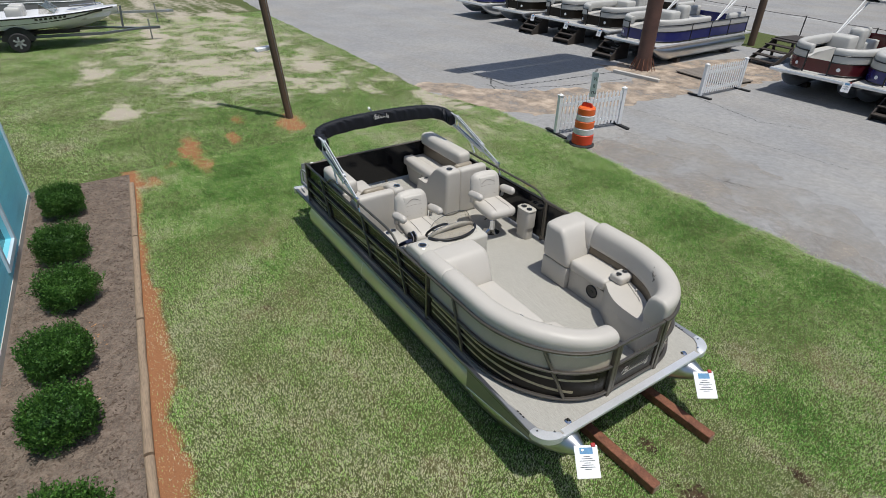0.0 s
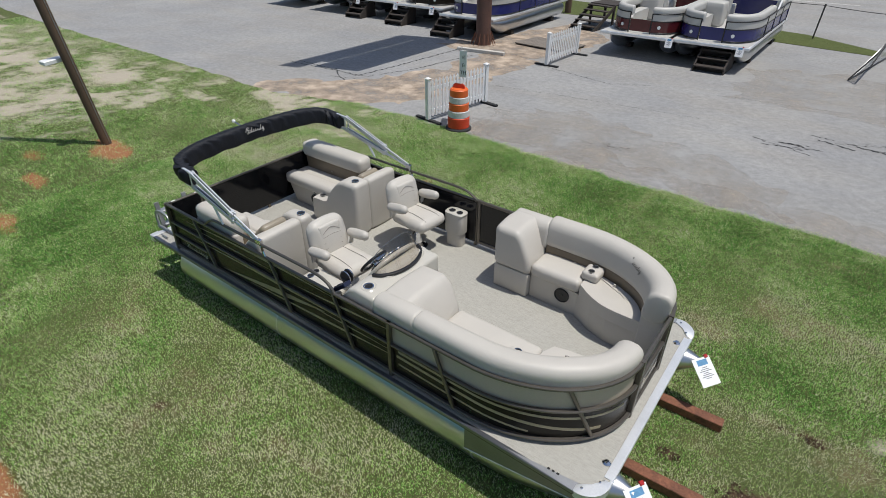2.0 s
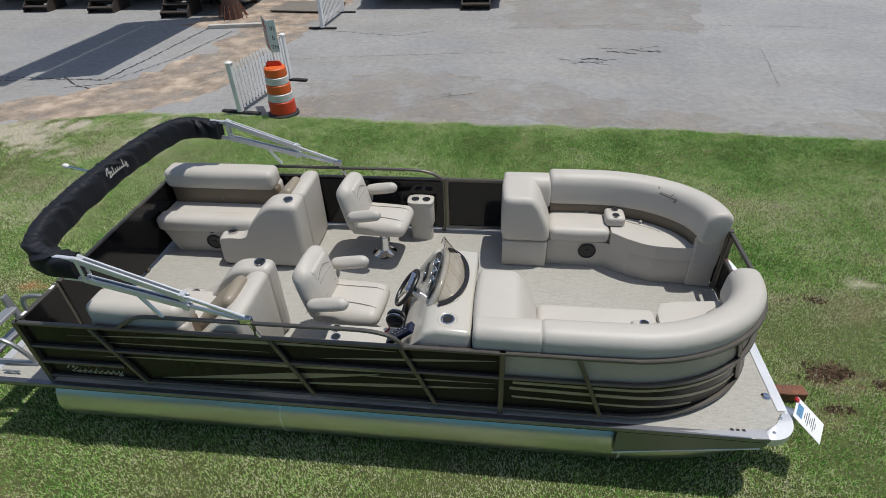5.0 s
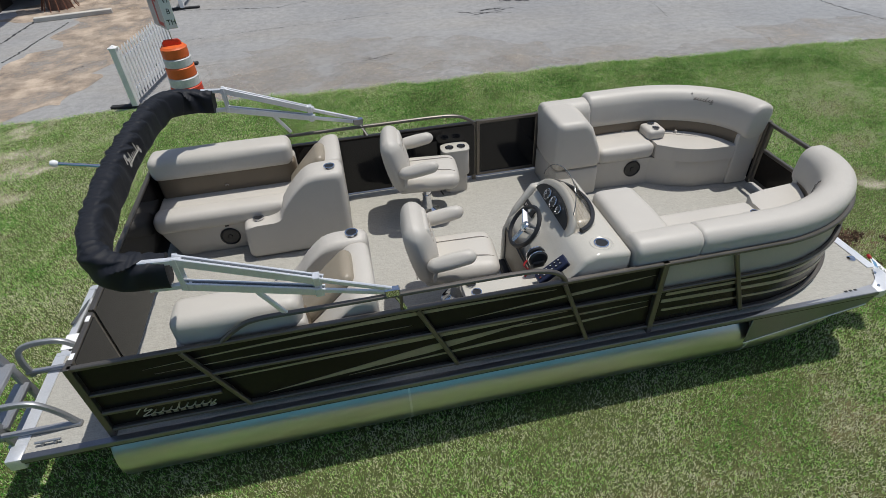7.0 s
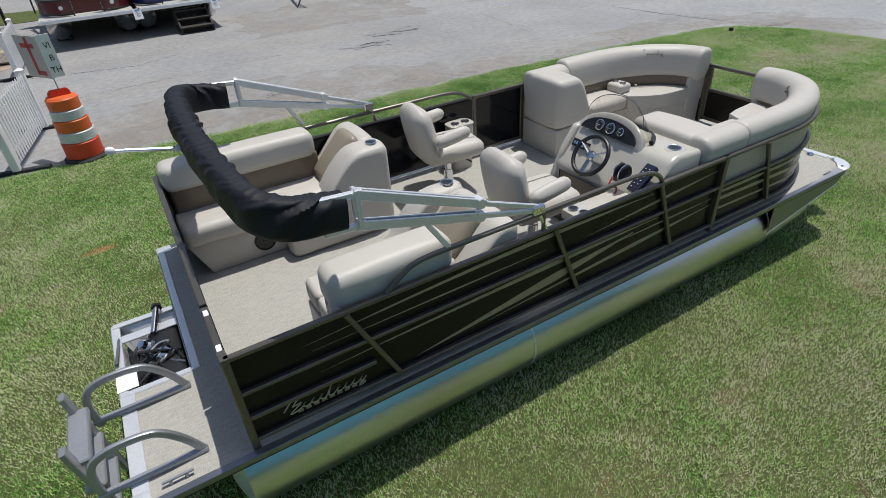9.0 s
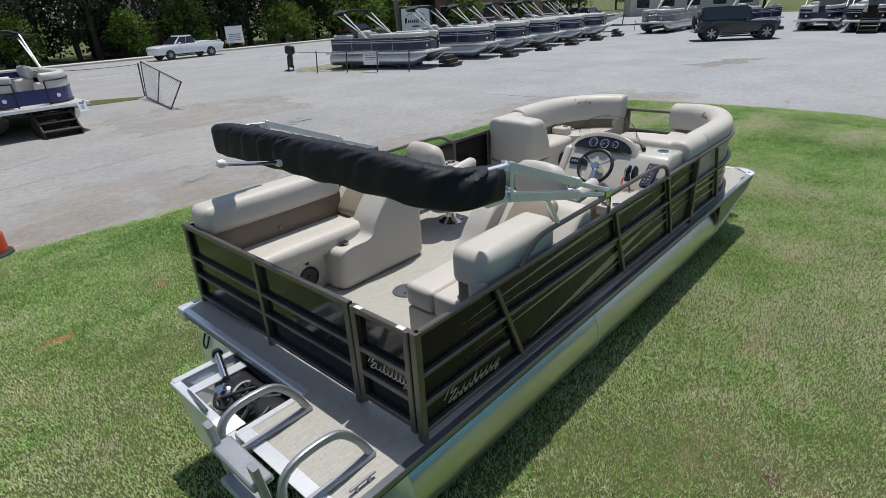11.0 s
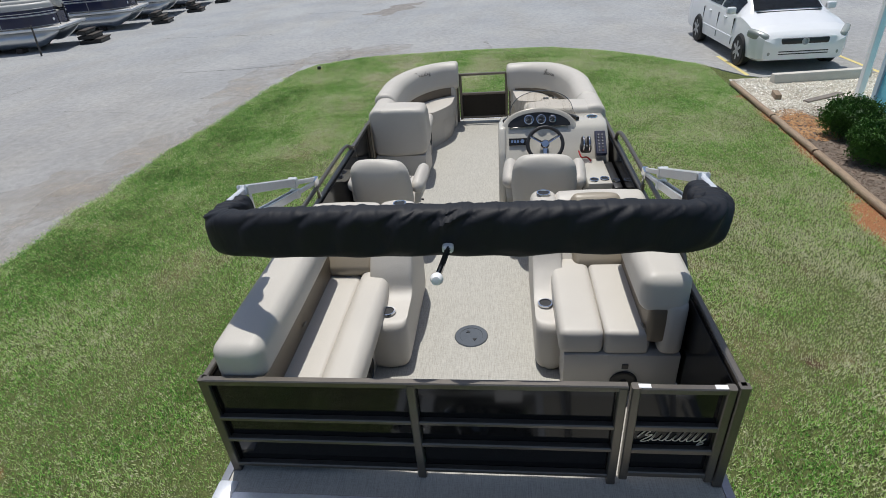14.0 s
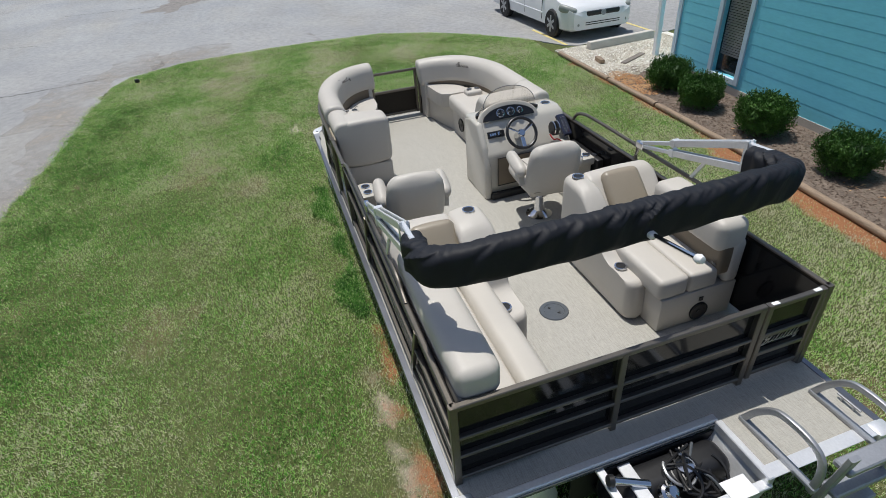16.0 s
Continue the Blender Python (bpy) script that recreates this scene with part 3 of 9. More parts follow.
def edge_line(step=0.05):
    pts = []
    for (x0, y0), (x1, y1) in zip(EDGE, EDGE[1:]):
        n = max(1, int(math.hypot(x1 - x0, y1 - y0) / step))
        n = min(n, 260)
        for k in range(n):
            x, y = x0 + (x1 - x0) * k / n, y0 + (y1 - y0) * k / n
            j = 0.09 * noise.noise(Vector((x * 1.3, y * 1.3, 1.0))) + 0.06 * noise.noise(Vector((x * 5, y * 5, 2.0))) + 0.04 * noise.noise(Vector((x * 17, y * 17, 4.0)))
            pts.append((x + j * 0.6, y + j))
    return pts + [EDGE[-1]]


RAGGED = edge_line()
north_edge = sorted((x, y) for x, y in RAGGED if x < 12.2 and y > 4.5)
east_edge = sorted((y, x) for x, y in RAGGED if x > 9.4 and -5.3 < y < 5.1)
EX, EY = np.array([p[0] for p in north_edge]), np.array([p[1] for p in north_edge])
FY, FX = np.array([p[0] for p in east_edge]), np.array([p[1] for p in east_edge])


def lawn_rise(x, y):
    """How far the turf stands above the soil level towards the asphalt's edge, where it dips under it."""
    d = np.where(x < 9.0, np.interp(x, EX, EY) - y, np.minimum(np.interp(x, EX, EY) - y, np.interp(y, FY, FX) - x))
    return np.clip((d + 0.14) / 0.16, 0, 1) * np.clip(1 - (d - 0.4) / 0.6, 0, 1) * 0.028


def spaced(lo, hi, step, far, grow=1.35):
    v = list(np.arange(lo, hi + step / 2, step))
    s = step
    while v[-1] < far:
        s *= grow
        v.append(v[-1] + s)
    s = step
    left = []
    q = v[0]
    while q > -far:
        s *= grow
        q -= s
        left.append(q)
    return left[::-1] + v


def ground_material():
    m = bpy.data.materials.new("lawn soil and turf")
    m.use_nodes = True
    N, L = m.node_tree.nodes, m.node_tree.links
    b = N["Principled BSDF"]
    tc = N.new("ShaderNodeTexCoord")

    def nz(scale, detail=4, rough=0.6):
        n = N.new("ShaderNodeTexNoise")
        n.inputs["Scale"].default_value, n.inputs["Detail"].default_value, n.inputs["Roughness"].default_value = scale, detail, rough
        L.new(tc.outputs["Object"], n.inputs[0])
        return n

    def ramp(src, lo, hi, c0, c1):
        r = N.new("ShaderNodeValToRGB")
        r.color_ramp.elements[0].position, r.color_ramp.elements[1].position = lo, hi
        r.color_ramp.elements[0].color, r.color_ramp.elements[1].color = (*c0, 1), (*c1, 1)
        L.new(src, r.inputs[0])
        return r.outputs[0]

    def mix(f, a, c):
        x = N.new("ShaderNodeMix")
        x.data_type = "RGBA"
        L.new(f, x.inputs["Factor"]), L.new(a, x.inputs["A"]), L.new(c, x.inputs["B"])
        return x.outputs["Result"]

    fine, mid, patch = nz(90, 5, 0.75), nz(16, 6, 0.8), nz(3.0, 10, 0.78)
    turf = ramp(fine.outputs[0], 0.35, 0.65, (0.016, 0.026, 0.008), (0.16, 0.185, 0.066))
    turf2 = ramp(mid.outputs[0], 0.3, 0.7, (0.018, 0.030, 0.009), (0.17, 0.20, 0.07))
    half = N.new("ShaderNodeValue")
    half.outputs[0].default_value = 0.5
    col = mix(half.outputs[0], turf, turf2)
    for name, c0, c1 in (("straw", (0.08, 0.058, 0.03), (0.30, 0.235, 0.135)), ("soil", (0.035, 0.02, 0.013), (0.13, 0.08, 0.05)), ("sand", (0.30, 0.26, 0.20), (0.52, 0.47, 0.38)), ("clay", (0.19, 0.075, 0.034), (0.42, 0.205, 0.10))):
        at = N.new("ShaderNodeAttribute")
        at.attribute_name = name
        s = N.new("ShaderNodeMath")
        s.operation = "MULTIPLY_ADD"
        L.new(patch.outputs[0], s.inputs[0])
        s.inputs[1].default_value = 1.6
        L.new(at.outputs["Fac"], s.inputs[2])
        k = N.new("ShaderNodeMapRange")
        k.inputs[1].default_value, k.inputs[2].default_value = (1.12, 1.62) if name == "straw" else (1.02, 1.36)
        L.new(s.outputs[0], k.inputs[0])
        col = mix(k.outputs[0], col, ramp(fine.outputs[0], 0.3, 0.7, c0, c1))
    L.new(col, b.inputs["Base Color"])
    b.inputs["Roughness"].default_value = 0.9
    b.inputs["Specular IOR Level"].default_value = 0.15
    bp = N.new("ShaderNodeBump")
    bp.inputs["Strength"].default_value, bp.inputs["Distance"].default_value = 0.6, 0.02
    L.new(fine.outputs[0], bp.inputs["Height"])
    L.new(bp.outputs[0], b.inputs["Normal"])
    return m


def build_ground():
    xs, ys = spaced(-22, 14, 0.15, 900), spaced(-6.4, 6.2, 0.15, 900)
    nx, ny = len(xs), len(ys)
    verts, attr = [], {"sand": [], "clay": [], "straw": [], "soil": []}
    for y in ys:
        for x in xs:
            near = -40 < x < 15 and -16 < y < 7
            z = 0.012 * noise.noise(Vector((x * 0.8, y * 0.8, 0))) if near else 0.0
            if near and -4.7 < y and x < 14.2:
                up = float(lawn_rise(x, y))
                z = z * (1 - up / 0.028) + up
            verts.append((x, y, z - 0.012))
            c = cover(x, y) if near else (0.15, 0, 0.3, 0)
            attr["sand"].append(c[0]), attr["clay"].append(c[1]), attr["straw"].append(c[2]), attr["soil"].append(c[3])
    faces = [(j * nx + i, j * nx + i + 1, (j + 1) * nx + i + 1, (j + 1) * nx + i) for j in range(ny - 1) for i in range(nx - 1)]
    me = bpy.data.meshes.new("ground")
    me.from_pydata(verts, [], faces)
    for k, v in attr.items():
        me.attributes.new(k, "FLOAT", "POINT").data.foreach_set("value", v)
    me.materials.append(ground_material())
    me.shade_smooth()
    return tagged(new("ground", me), "patchy mown lawn with bare sandy and orange clay spots", "lawn", kind="structure")


ground = build_ground()


def asphalt_material():
    m = bpy.data.materials.new("old pale asphalt")
    m.use_nodes = True
    N, L = m.node_tree.nodes, m.node_tree.links
    b = N["Principled BSDF"]
    tc = N.new("ShaderNodeTexCoord")
    mp = N.new("ShaderNodeMapping")
    mp.inputs["Scale"].default_value = (0.35, 1, 1)
    L.new(tc.outputs["Object"], mp.inputs[0])

    def nz(scale, detail, src):
        n = N.new("ShaderNodeTexNoise")
        n.inputs["Scale"].default_value, n.inputs["Detail"].default_value, n.inputs["Roughness"].default_value = scale, detail, 0.65
        L.new(src, n.inputs[0])
        return n

    grit, mid, big, streak = nz(75, 5, tc.outputs["Object"]), nz(7, 8, tc.outputs["Object"]), nz(0.35, 4, tc.outputs["Object"]), nz(0.5, 6, mp.outputs[0])

    def ramp(src, *stops):
        r = N.new("ShaderNodeValToRGB")
        e = r.color_ramp.elements
        e[0].position, e[0].color = stops[0][0], (*stops[0][1], 1)
        e[1].position, e[1].color = stops[-1][0], (*stops[-1][1], 1)
        for p, c in stops[1:-1]:
            q = e.new(p)
            q.color = (*c, 1)
        L.new(src, r.inputs[0])
        return r.outputs[0]

    def mix(f, a, c, mode="MIX"):
        x = N.new("ShaderNodeMix")
        x.data_type, x.blend_type = "RGBA", mode
        if isinstance(f, float):
            x.inputs["Factor"].default_value = f
        else:
            L.new(f, x.inputs["Factor"])
        L.new(a, x.inputs["A"]), L.new(c, x.inputs["B"])
        return x.outputs["Result"]

    base = ramp(big.outputs[0], (0.35, (0.275, 0.275, 0.275)), (0.65, (0.335, 0.33, 0.32)))
    tan = ramp(streak.outputs[0], (0.45, (1, 1, 1)), (0.72, (0.97, 0.925, 0.86)))
    col = mix(1.0, base, tan, "MULTIPLY")
    stain = ramp(mid.outputs[0], (0.3, (0.80, 0.80, 0.80)), (0.6, (1.05, 1.05, 1.05)))
    col = mix(1.0, col, stain, "MULTIPLY")
    grain = ramp(grit.outputs[0], (0.25, (0.72, 0.72, 0.72)), (0.75, (1.22, 1.22, 1.22)))
    col = mix(1.0, col, grain, "MULTIPLY")
    sx = N.new("ShaderNodeSeparateXYZ")
    L.new(tc.outputs["Object"], sx.inputs[0])
    wob = N.new("ShaderNodeMath")
    wob.operation = "MULTIPLY_ADD"
    L.new(streak.outputs[0], wob.inputs[0])
    wob.inputs[1].default_value = 14.0
    L.new(sx.outputs[0], wob.inputs[2])
    east = N.new("ShaderNodeMapRange")
    east.inputs[1].default_value, east.inputs[2].default_value = 13.0, 26.0
    L.new(wob.outputs[0], east.inputs[0])
    newer = ramp(east.outputs[0], (0.0, (1, 1, 1)), (1.0, (1.05, 1.10, 1.15)))
    col = mix(1.0, col, newer, "MULTIPLY")
    L.new(col, b.inputs["Base Color"])
    b.inputs["Roughness"].default_value = 0.85
    b.inputs["Specular IOR Level"].default_value = 0.3
    bp = N.new("ShaderNodeBump")
    bp.inputs["Strength"].default_value, bp.inputs["Distance"].default_value = 0.35, 0.006
    L.new(grit.outputs[0], bp.inputs["Height"])
    L.new(bp.outputs[0], b.inputs["Normal"])
    return m


ASPHALT = asphalt_material()


def flat_sheet(name, outline, z, mat_, label, category, thick=0.0, kind="structure"):
    bm = B()
    vs = [bm.verts.new((x, y, z)) for x, y in outline]
    es = [bm.edges.new((vs[i], vs[(i + 1) % len(vs)])) for i in range(len(vs))]
    bmesh.ops.triangle_fill(bm, use_beauty=True, edges=es)
    if thick:
        r = bmesh.ops.extrude_face_region(bm, geom=bm.faces[:])
        for v in r["geom"]:
            if isinstance(v, bmesh.types.BMVert):
                v.co.z -= thick
    ob = new(name, finish(bm, mat_, name))
    return tagged(ob, label, category, kind=kind)


pavement = flat_sheet("pavement", edge_line() + [(75, -40), (75, 46.5), (-90, 46.5), (-90, 7.0)], 0.006, ASPHALT, "sun-bleached grey asphalt lot with cracks and stains", "asphalt", thick=0.03)


def cover_grid(x0, x1, y0, y1, step=0.11):
    """The lawn's cover on a raster, for the grass."""
    xs, ys = np.arange(x0, x1 + step, step), np.arange(y0, y1 + step, step)
    g = np.array([[cover(x, y) for y in ys] for x in xs])
    return x0, y0, step, g


def sample(grid, x, y):
    x0, y0, step, g = grid
    i, j = np.clip((x - x0) / step, 0, g.shape[0] - 1.001), np.clip((y - y0) / step, 0, g.shape[1] - 1.001)
    i0, j0 = i.astype(int), j.astype(int)
    fi, fj = (i - i0)[:, None], (j - j0)[:, None]
    return (g[i0, j0] * (1 - fi) + g[i0 + 1, j0] * fi) * (1 - fj) + (g[i0, j0 + 1] * (1 - fi) + g[i0 + 1, j0 + 1] * fi) * fj


# well-watered greener places: x, y, radius x, radius y, strength
LUSH = [(-3.2, -1.8, 3.2, 1.7, 0.7), (-7.0, 0.6, 3.5, 2.5, 0.5), (6.7, 1.8, 0.7, 0.5, 0.5), (5.5, 4.9, 4.0, 0.7, 0.5), (10.5, 4.6, 2.0, 0.5, 0.4), (0.5, 4.9, 3.0, 0.6, 0.3),
        (9.5, 0.0, 2.8, 2.6, 0.35), (5.0, -2.0, 1.1, 0.5, 0.2), (2.1, -1.9, 0.8, 0.4, 0.25), (2.0, 2.2, 2.5, 0.6, 0.25), (5.2, 3.9, 3.6, 1.3, 0.30)]


def lush(x, y):
    return np.clip(sum(k * np.exp(-((x - cx) / rx) ** 2 - ((y - cy) / ry) ** 2) for cx, cy, rx, ry, k in LUSH), 0, 0.8)


def blade_field(name, n, xr, yr, seed, inside, grid, length=(0.012, 0.034), width=0.003, mat_=None, label="", bare=(0.9, 0.98, 0.22, 1.15), green=0.0):
    """Grass as one object: leaning tapered blades, shorter and drier where the lawn is worn."""
    rng = np.random.default_rng(seed)
    x, y, r = rng.uniform(*xr, n), rng.uniform(*yr, n), rng.random(n)
    c = sample(grid, x, y)
    keep = inside(x, y, r) & (r > np.max(c * np.array(bare), axis=1))
    x, y, c = x[keep], y[keep], c[keep]
    k = len(x)
    dry = np.clip(c[:, 2] * 1.1 + c[:, 1] * 0.5 + c[:, 0] * 0.3, 0, 1) - lush(x, y) - green
    tuft = np.sin(x * 9.1 + 2.3 * np.sin(y * 6.7)) * np.sin(y * 8.3 + 1.9 * np.sin(x * 5.9 + 1.0))
    h = rng.uniform(*length, k) * (1 - 0.2 * dry) * (1 + 0.22 * tuft)
    az, lean = rng.uniform(0, 2 * np.pi, k), rng.uniform(0.55, 1.38, k)
    dx, dy = np.cos(az), np.sin(az)
    w = width * rng.uniform(0.6, 1.4, k)
    px, py = -dy * w, dx * w
    z0 = np.maximum(lawn_rise(x, y) - 0.014, np.where((y > np.interp(x, EX, EY)) | ((x > 9) & (x > np.interp(y, FY, FX))), 0.004, -0.014))
    v = np.stack([np.stack([x - px, y - py, z0], 1), np.stack([x + px, y + py, z0], 1), np.stack([x + dx * h * np.sin(lean), y + dy * h * np.sin(lean), h * np.cos(lean) * 0.9 + np.maximum(z0 + 0.012, 0.0)], 1)], 1).reshape(-1, 3)
    me = bpy.data.meshes.new(name)
    me.vertices.add(3 * k), me.loops.add(3 * k), me.polygons.add(k)
    me.vertices.foreach_set("co", v.astype(np.float32).reshape(-1))
    me.loops.foreach_set("vertex_index", np.arange(3 * k, dtype=np.int32))
    me.polygons.foreach_set("loop_start", (np.arange(k) * 3).astype(np.int32))
    me.update(calc_edges=True)
    me.attributes.new("dry", "FLOAT", "FACE").data.foreach_set("value", dry.astype(np.float32))
    me.materials.append(mat_)
    return tagged(new(name, me), label, "grass", kind="stuff")


def grass_material():
    m = bpy.data.materials.new("grass blades")
    m.use_nodes = True
    N, L = m.node_tree.nodes, m.node_tree.links
    b = N["Principled BSDF"]
    geo, tc = N.new("ShaderNodeNewGeometry"), N.new("ShaderNodeTexCoord")
    big, mid = N.new("ShaderNodeTexNoise"), N.new("ShaderNodeTexNoise")
    big.inputs["Scale"].default_value, big.inputs["Detail"].default_value = 0.75, 4
    mid.inputs["Scale"].default_value, mid.inputs["Detail"].default_value, mid.inputs["Roughness"].default_value = 3.6, 5, 0.7
    L.new(tc.outputs["Object"], big.inputs[0]), L.new(tc.outputs["Object"], mid.inputs[0])
    r = N.new("ShaderNodeValToRGB")
    e = r.color_ramp.elements
    e[0].position, e[0].color = 0.0, (0.042, 0.125, 0.022, 1)
    e[1].position, e[1].color = 1.0, (0.69, 0.67, 0.49, 1)
    for p, c in ((0.28, (0.12, 0.36, 0.052, 1)), (0.52, (0.325, 0.57, 0.135, 1)), (0.72, (0.53, 0.65, 0.27, 1)), (0.90, (0.64, 0.63, 0.41, 1))):
        e.new(p).color = c
    at = N.new("ShaderNodeAttribute")
    at.attribute_name = "dry"
    s0 = N.new("ShaderNodeMath")
    s0.operation = "MULTIPLY_ADD"
    L.new(at.outputs["Fac"], s0.inputs[0])
    s0.inputs[1].default_value, s0.inputs[2].default_value = 0.50, -1.73
    s1 = N.new("ShaderNodeMath")
    s1.operation = "MULTIPLY_ADD"
    L.new(big.outputs[0], s1.inputs[0])
    s1.inputs[1].default_value = 1.25
    L.new(s0.outputs[0], s1.inputs[2])
    s2 = N.new("ShaderNodeMath")
    s2.operation = "MULTIPLY_ADD"
    L.new(mid.outputs[0], s2.inputs[0])
    s2.inputs[1].default_value = 1.05
    L.new(s1.outputs[0], s2.inputs[2])
    s3 = N.new("ShaderNodeMath")
    s3.operation = "MULTIPLY_ADD"
    L.new(geo.outputs["Random Per Island"], s3.inputs[0])
    s3.inputs[1].default_value = 0.50
    L.new(s2.outputs[0], s3.inputs[2])
    fine = N.new("ShaderNodeTexNoise")
    fine.inputs["Scale"].default_value, fine.inputs["Detail"].default_value, fine.inputs["Roughness"].default_value = 21.0, 6, 0.85
    L.new(tc.outputs["Object"], fine.inputs[0])
    s4 = N.new("ShaderNodeMath")
    s4.operation = "MULTIPLY_ADD"
    L.new(fine.outputs[0], s4.inputs[0])
    s4.inputs[1].default_value = 1.9
    L.new(s3.outputs[0], s4.inputs[2])
    # scattered pale dead blades
    fleck, fm, s5 = N.new("ShaderNodeTexNoise"), N.new("ShaderNodeMapRange"), N.new("ShaderNodeMath")
    fleck.inputs["Scale"].default_value, fleck.inputs["Detail"].default_value, fleck.inputs["Roughness"].default_value = 42.0, 3, 0.7
    L.new(tc.outputs["Object"], fleck.inputs[0])
    fm.inputs[1].default_value, fm.inputs[2].default_value, fm.inputs[4].default_value = 0.52, 0.66, 0.62
    L.new(fleck.outputs[0], fm.inputs[0])
    s5.operation = "ADD"
    L.new(s4.outputs[0], s5.inputs[0]), L.new(fm.outputs[0], s5.inputs[1])
    L.new(s5.outputs[0], r.inputs[0])
    L.new(r.outputs[0], b.inputs["Base Color"])
    b.inputs["Roughness"].default_value = 0.6
    b.inputs["Specular IOR Level"].default_value = 0.25
    # thin leaves let part of the light through
    tl, mx = N.new("ShaderNodeBsdfTranslucent"), N.new("ShaderNodeMixShader")
    L.new(r.outputs[0], tl.inputs[0])
    mx.inputs[0].default_value = 0.28
    L.new(b.outputs[0], mx.inputs[1]), L.new(tl.outputs[0], mx.inputs[2])
    L.new(mx.outputs[0], N["Material Output"].inputs[0])
    return m


GRASS = grass_material()


def on_lawn(x, y, r):
    ty = np.where(x < 3.8, -3.92 - 0.105 * x, -4.32 - 0.045 * (x - 3.8))
    ok = (y < np.interp(x, EX, EY) + 0.04 + 0.14 * (1 - r) ** 2) & (y > ty + 0.06)
    ok &= ~((x > 9) & ((y < -4.75) | (x > np.interp(y, FY, FX) + 0.04 + 0.14 * (1 - r) ** 2)))
    return ok & ~((x > 0.3) & (x < 5.2) & (np.abs(y) < 0.85) & (r < 0.7))


def behind_lawn(x, y, r):
    return (y < np.interp(x, EX, EY)) & (r > 0.08)


lawn_grass = blade_field("grass", 1380000, (-4.5, 13.7), (-4.8, 6.0), 3, on_lawn, cover_grid(-4.6, 13.8, -4.9, 6.1), length=(0.011, 0.028), width=0.0042, mat_=GRASS, label="short mown green grass with straw-coloured blades")
hull_grass = blade_field("grass", 9000, (2.35, 5.2), (1.27, 1.52), 21, lambda x, y, r: np.sin(x * 5.1) * np.sin(x * 2.3 + 1) > -0.5 + 6 * (y - 1.32), cover_grid(1.9, 5.3, 1.2, 1.6), length=(0.03, 0.09), width=0.0036, mat_=GRASS, label="longer dark uncut grass along the pontoon", green=1.25)
tuft_grass = blade_field("grass", 1300, (-0.55, 0.35), (1.22, 1.55), 22, lambda x, y, r: np.hypot((x + 0.12) / 0.22, (y - 1.36) / 0.10) < 1, cover_grid(-0.7, 0.5, 1.1, 1.7), length=(0.03, 0.10), width=0.0036, mat_=GRASS, label="uncut tuft of grass at the stern", green=0.4)
far_grass = blade_field("grass", 520000, (-25.0, -4.35), (-7.0, 5.6), 8, behind_lawn, cover_grid(-25.1, -4.2, -7.1, 5.7, 0.2), length=(0.012, 0.030), width=0.0066, mat_=GRASS, label="patchy rough grass behind the boat", bare=(1.15, 1.0, 0.5, 1.0))


def patch_sheet(name, outline, z, mat_, label, category, rough=0.25, clear=False):
    """A sheet with a ragged outline. clear: it keeps off the lawn."""
    pts = []
    n = len(outline)
    for i in range(n):
        (x0, y0), (x1, y1) = outline[i], outline[(i + 1) % n]
        k = max(2, int(math.hypot(x1 - x0, y1 - y0) / 0.15))
        for j in range(k):
            x, y = x0 + (x1 - x0) * j / k, y0 + (y1 - y0) * j / k
            x, y = x + rough * noise.noise(Vector((x * 1.7, y * 1.7, 5))), y + rough * noise.noise(Vector((x * 1.7, y * 1.7, 9)))
            if clear and x < 12.2:
                y = max(y, float(np.interp(x, EX, EY)) + 0.015)
            elif clear:
                x = max(x, float(np.interp(y, FY, FX)) + 0.015)
            pts.append((x, y))
    return flat_sheet(name, pts, z, mat_, label, category)




def silt_material(name, dark, light, lo, hi):
    """Loose sand that lies in broken drifts over the asphalt."""
    m = material(name, dark, 0.95, vary=0.30, fine=70, coarse=2.2, bump=0.3, tint=light)
    N, L = m.node_tree.nodes, m.node_tree.links
    tc, nz, mr = N.new("ShaderNodeTexCoord"), N.new("ShaderNodeTexNoise"), N.new("ShaderNodeMapRange")
    nz.inputs["Scale"].default_value, nz.inputs["Detail"].default_value, nz.inputs["Roughness"].default_value = 1.1, 9, 0.68
    L.new(tc.outputs["Object"], nz.inputs[0])
    mr.inputs[1].default_value, mr.inputs[2].default_value = lo, hi
    L.new(nz.outputs[0], mr.inputs[0])
    L.new(mr.outputs[0], N["Principled BSDF"].inputs["Alpha"])
    return m


THIN_TURF = silt_material("thin dull turf", (0.10, 0.115, 0.05), (0.33, 0.31, 0.20), 0.24, 0.62)
SANDY = silt_material("sandy gravel", (0.26, 0.18, 0.12), (0.47, 0.385, 0.30), 0.24, 0.62)
SILT = silt_material("thin tan silt", (0.30, 0.265, 0.225), (0.38, 0.34, 0.29), 0.36, 1.0)
patch_sheet("silt_stain", [(-1.5, 5.75), (2.2, 5.5), (5.5, 5.42), (9.5, 5.1), (10.5, 5.5), (7.5, 6.1), (4.0, 6.5), (1.0, 7.2), (-1.0, 6.8)], 0.0094, SILT, "thin tan silt washed along the lawn", "silt", 0.5, clear=True)
patch_sheet("gravel_strip", [(-7.0, 5.0), (-5.6, 5.3), (-4.0, 5.75), (-3.0, 6.6), (-2.6, 8.6), (-2.5, 10.4), (-2.3, 12.1), (-3.4, 13.2), (-4.6, 12.3), (-4.4, 10.0), (-5.0, 8.4), (-6.0, 7.1), (-7.6, 5.9)], 0.010, SANDY, "spilled sandy gravel across broken asphalt", "gravel", 0.5)
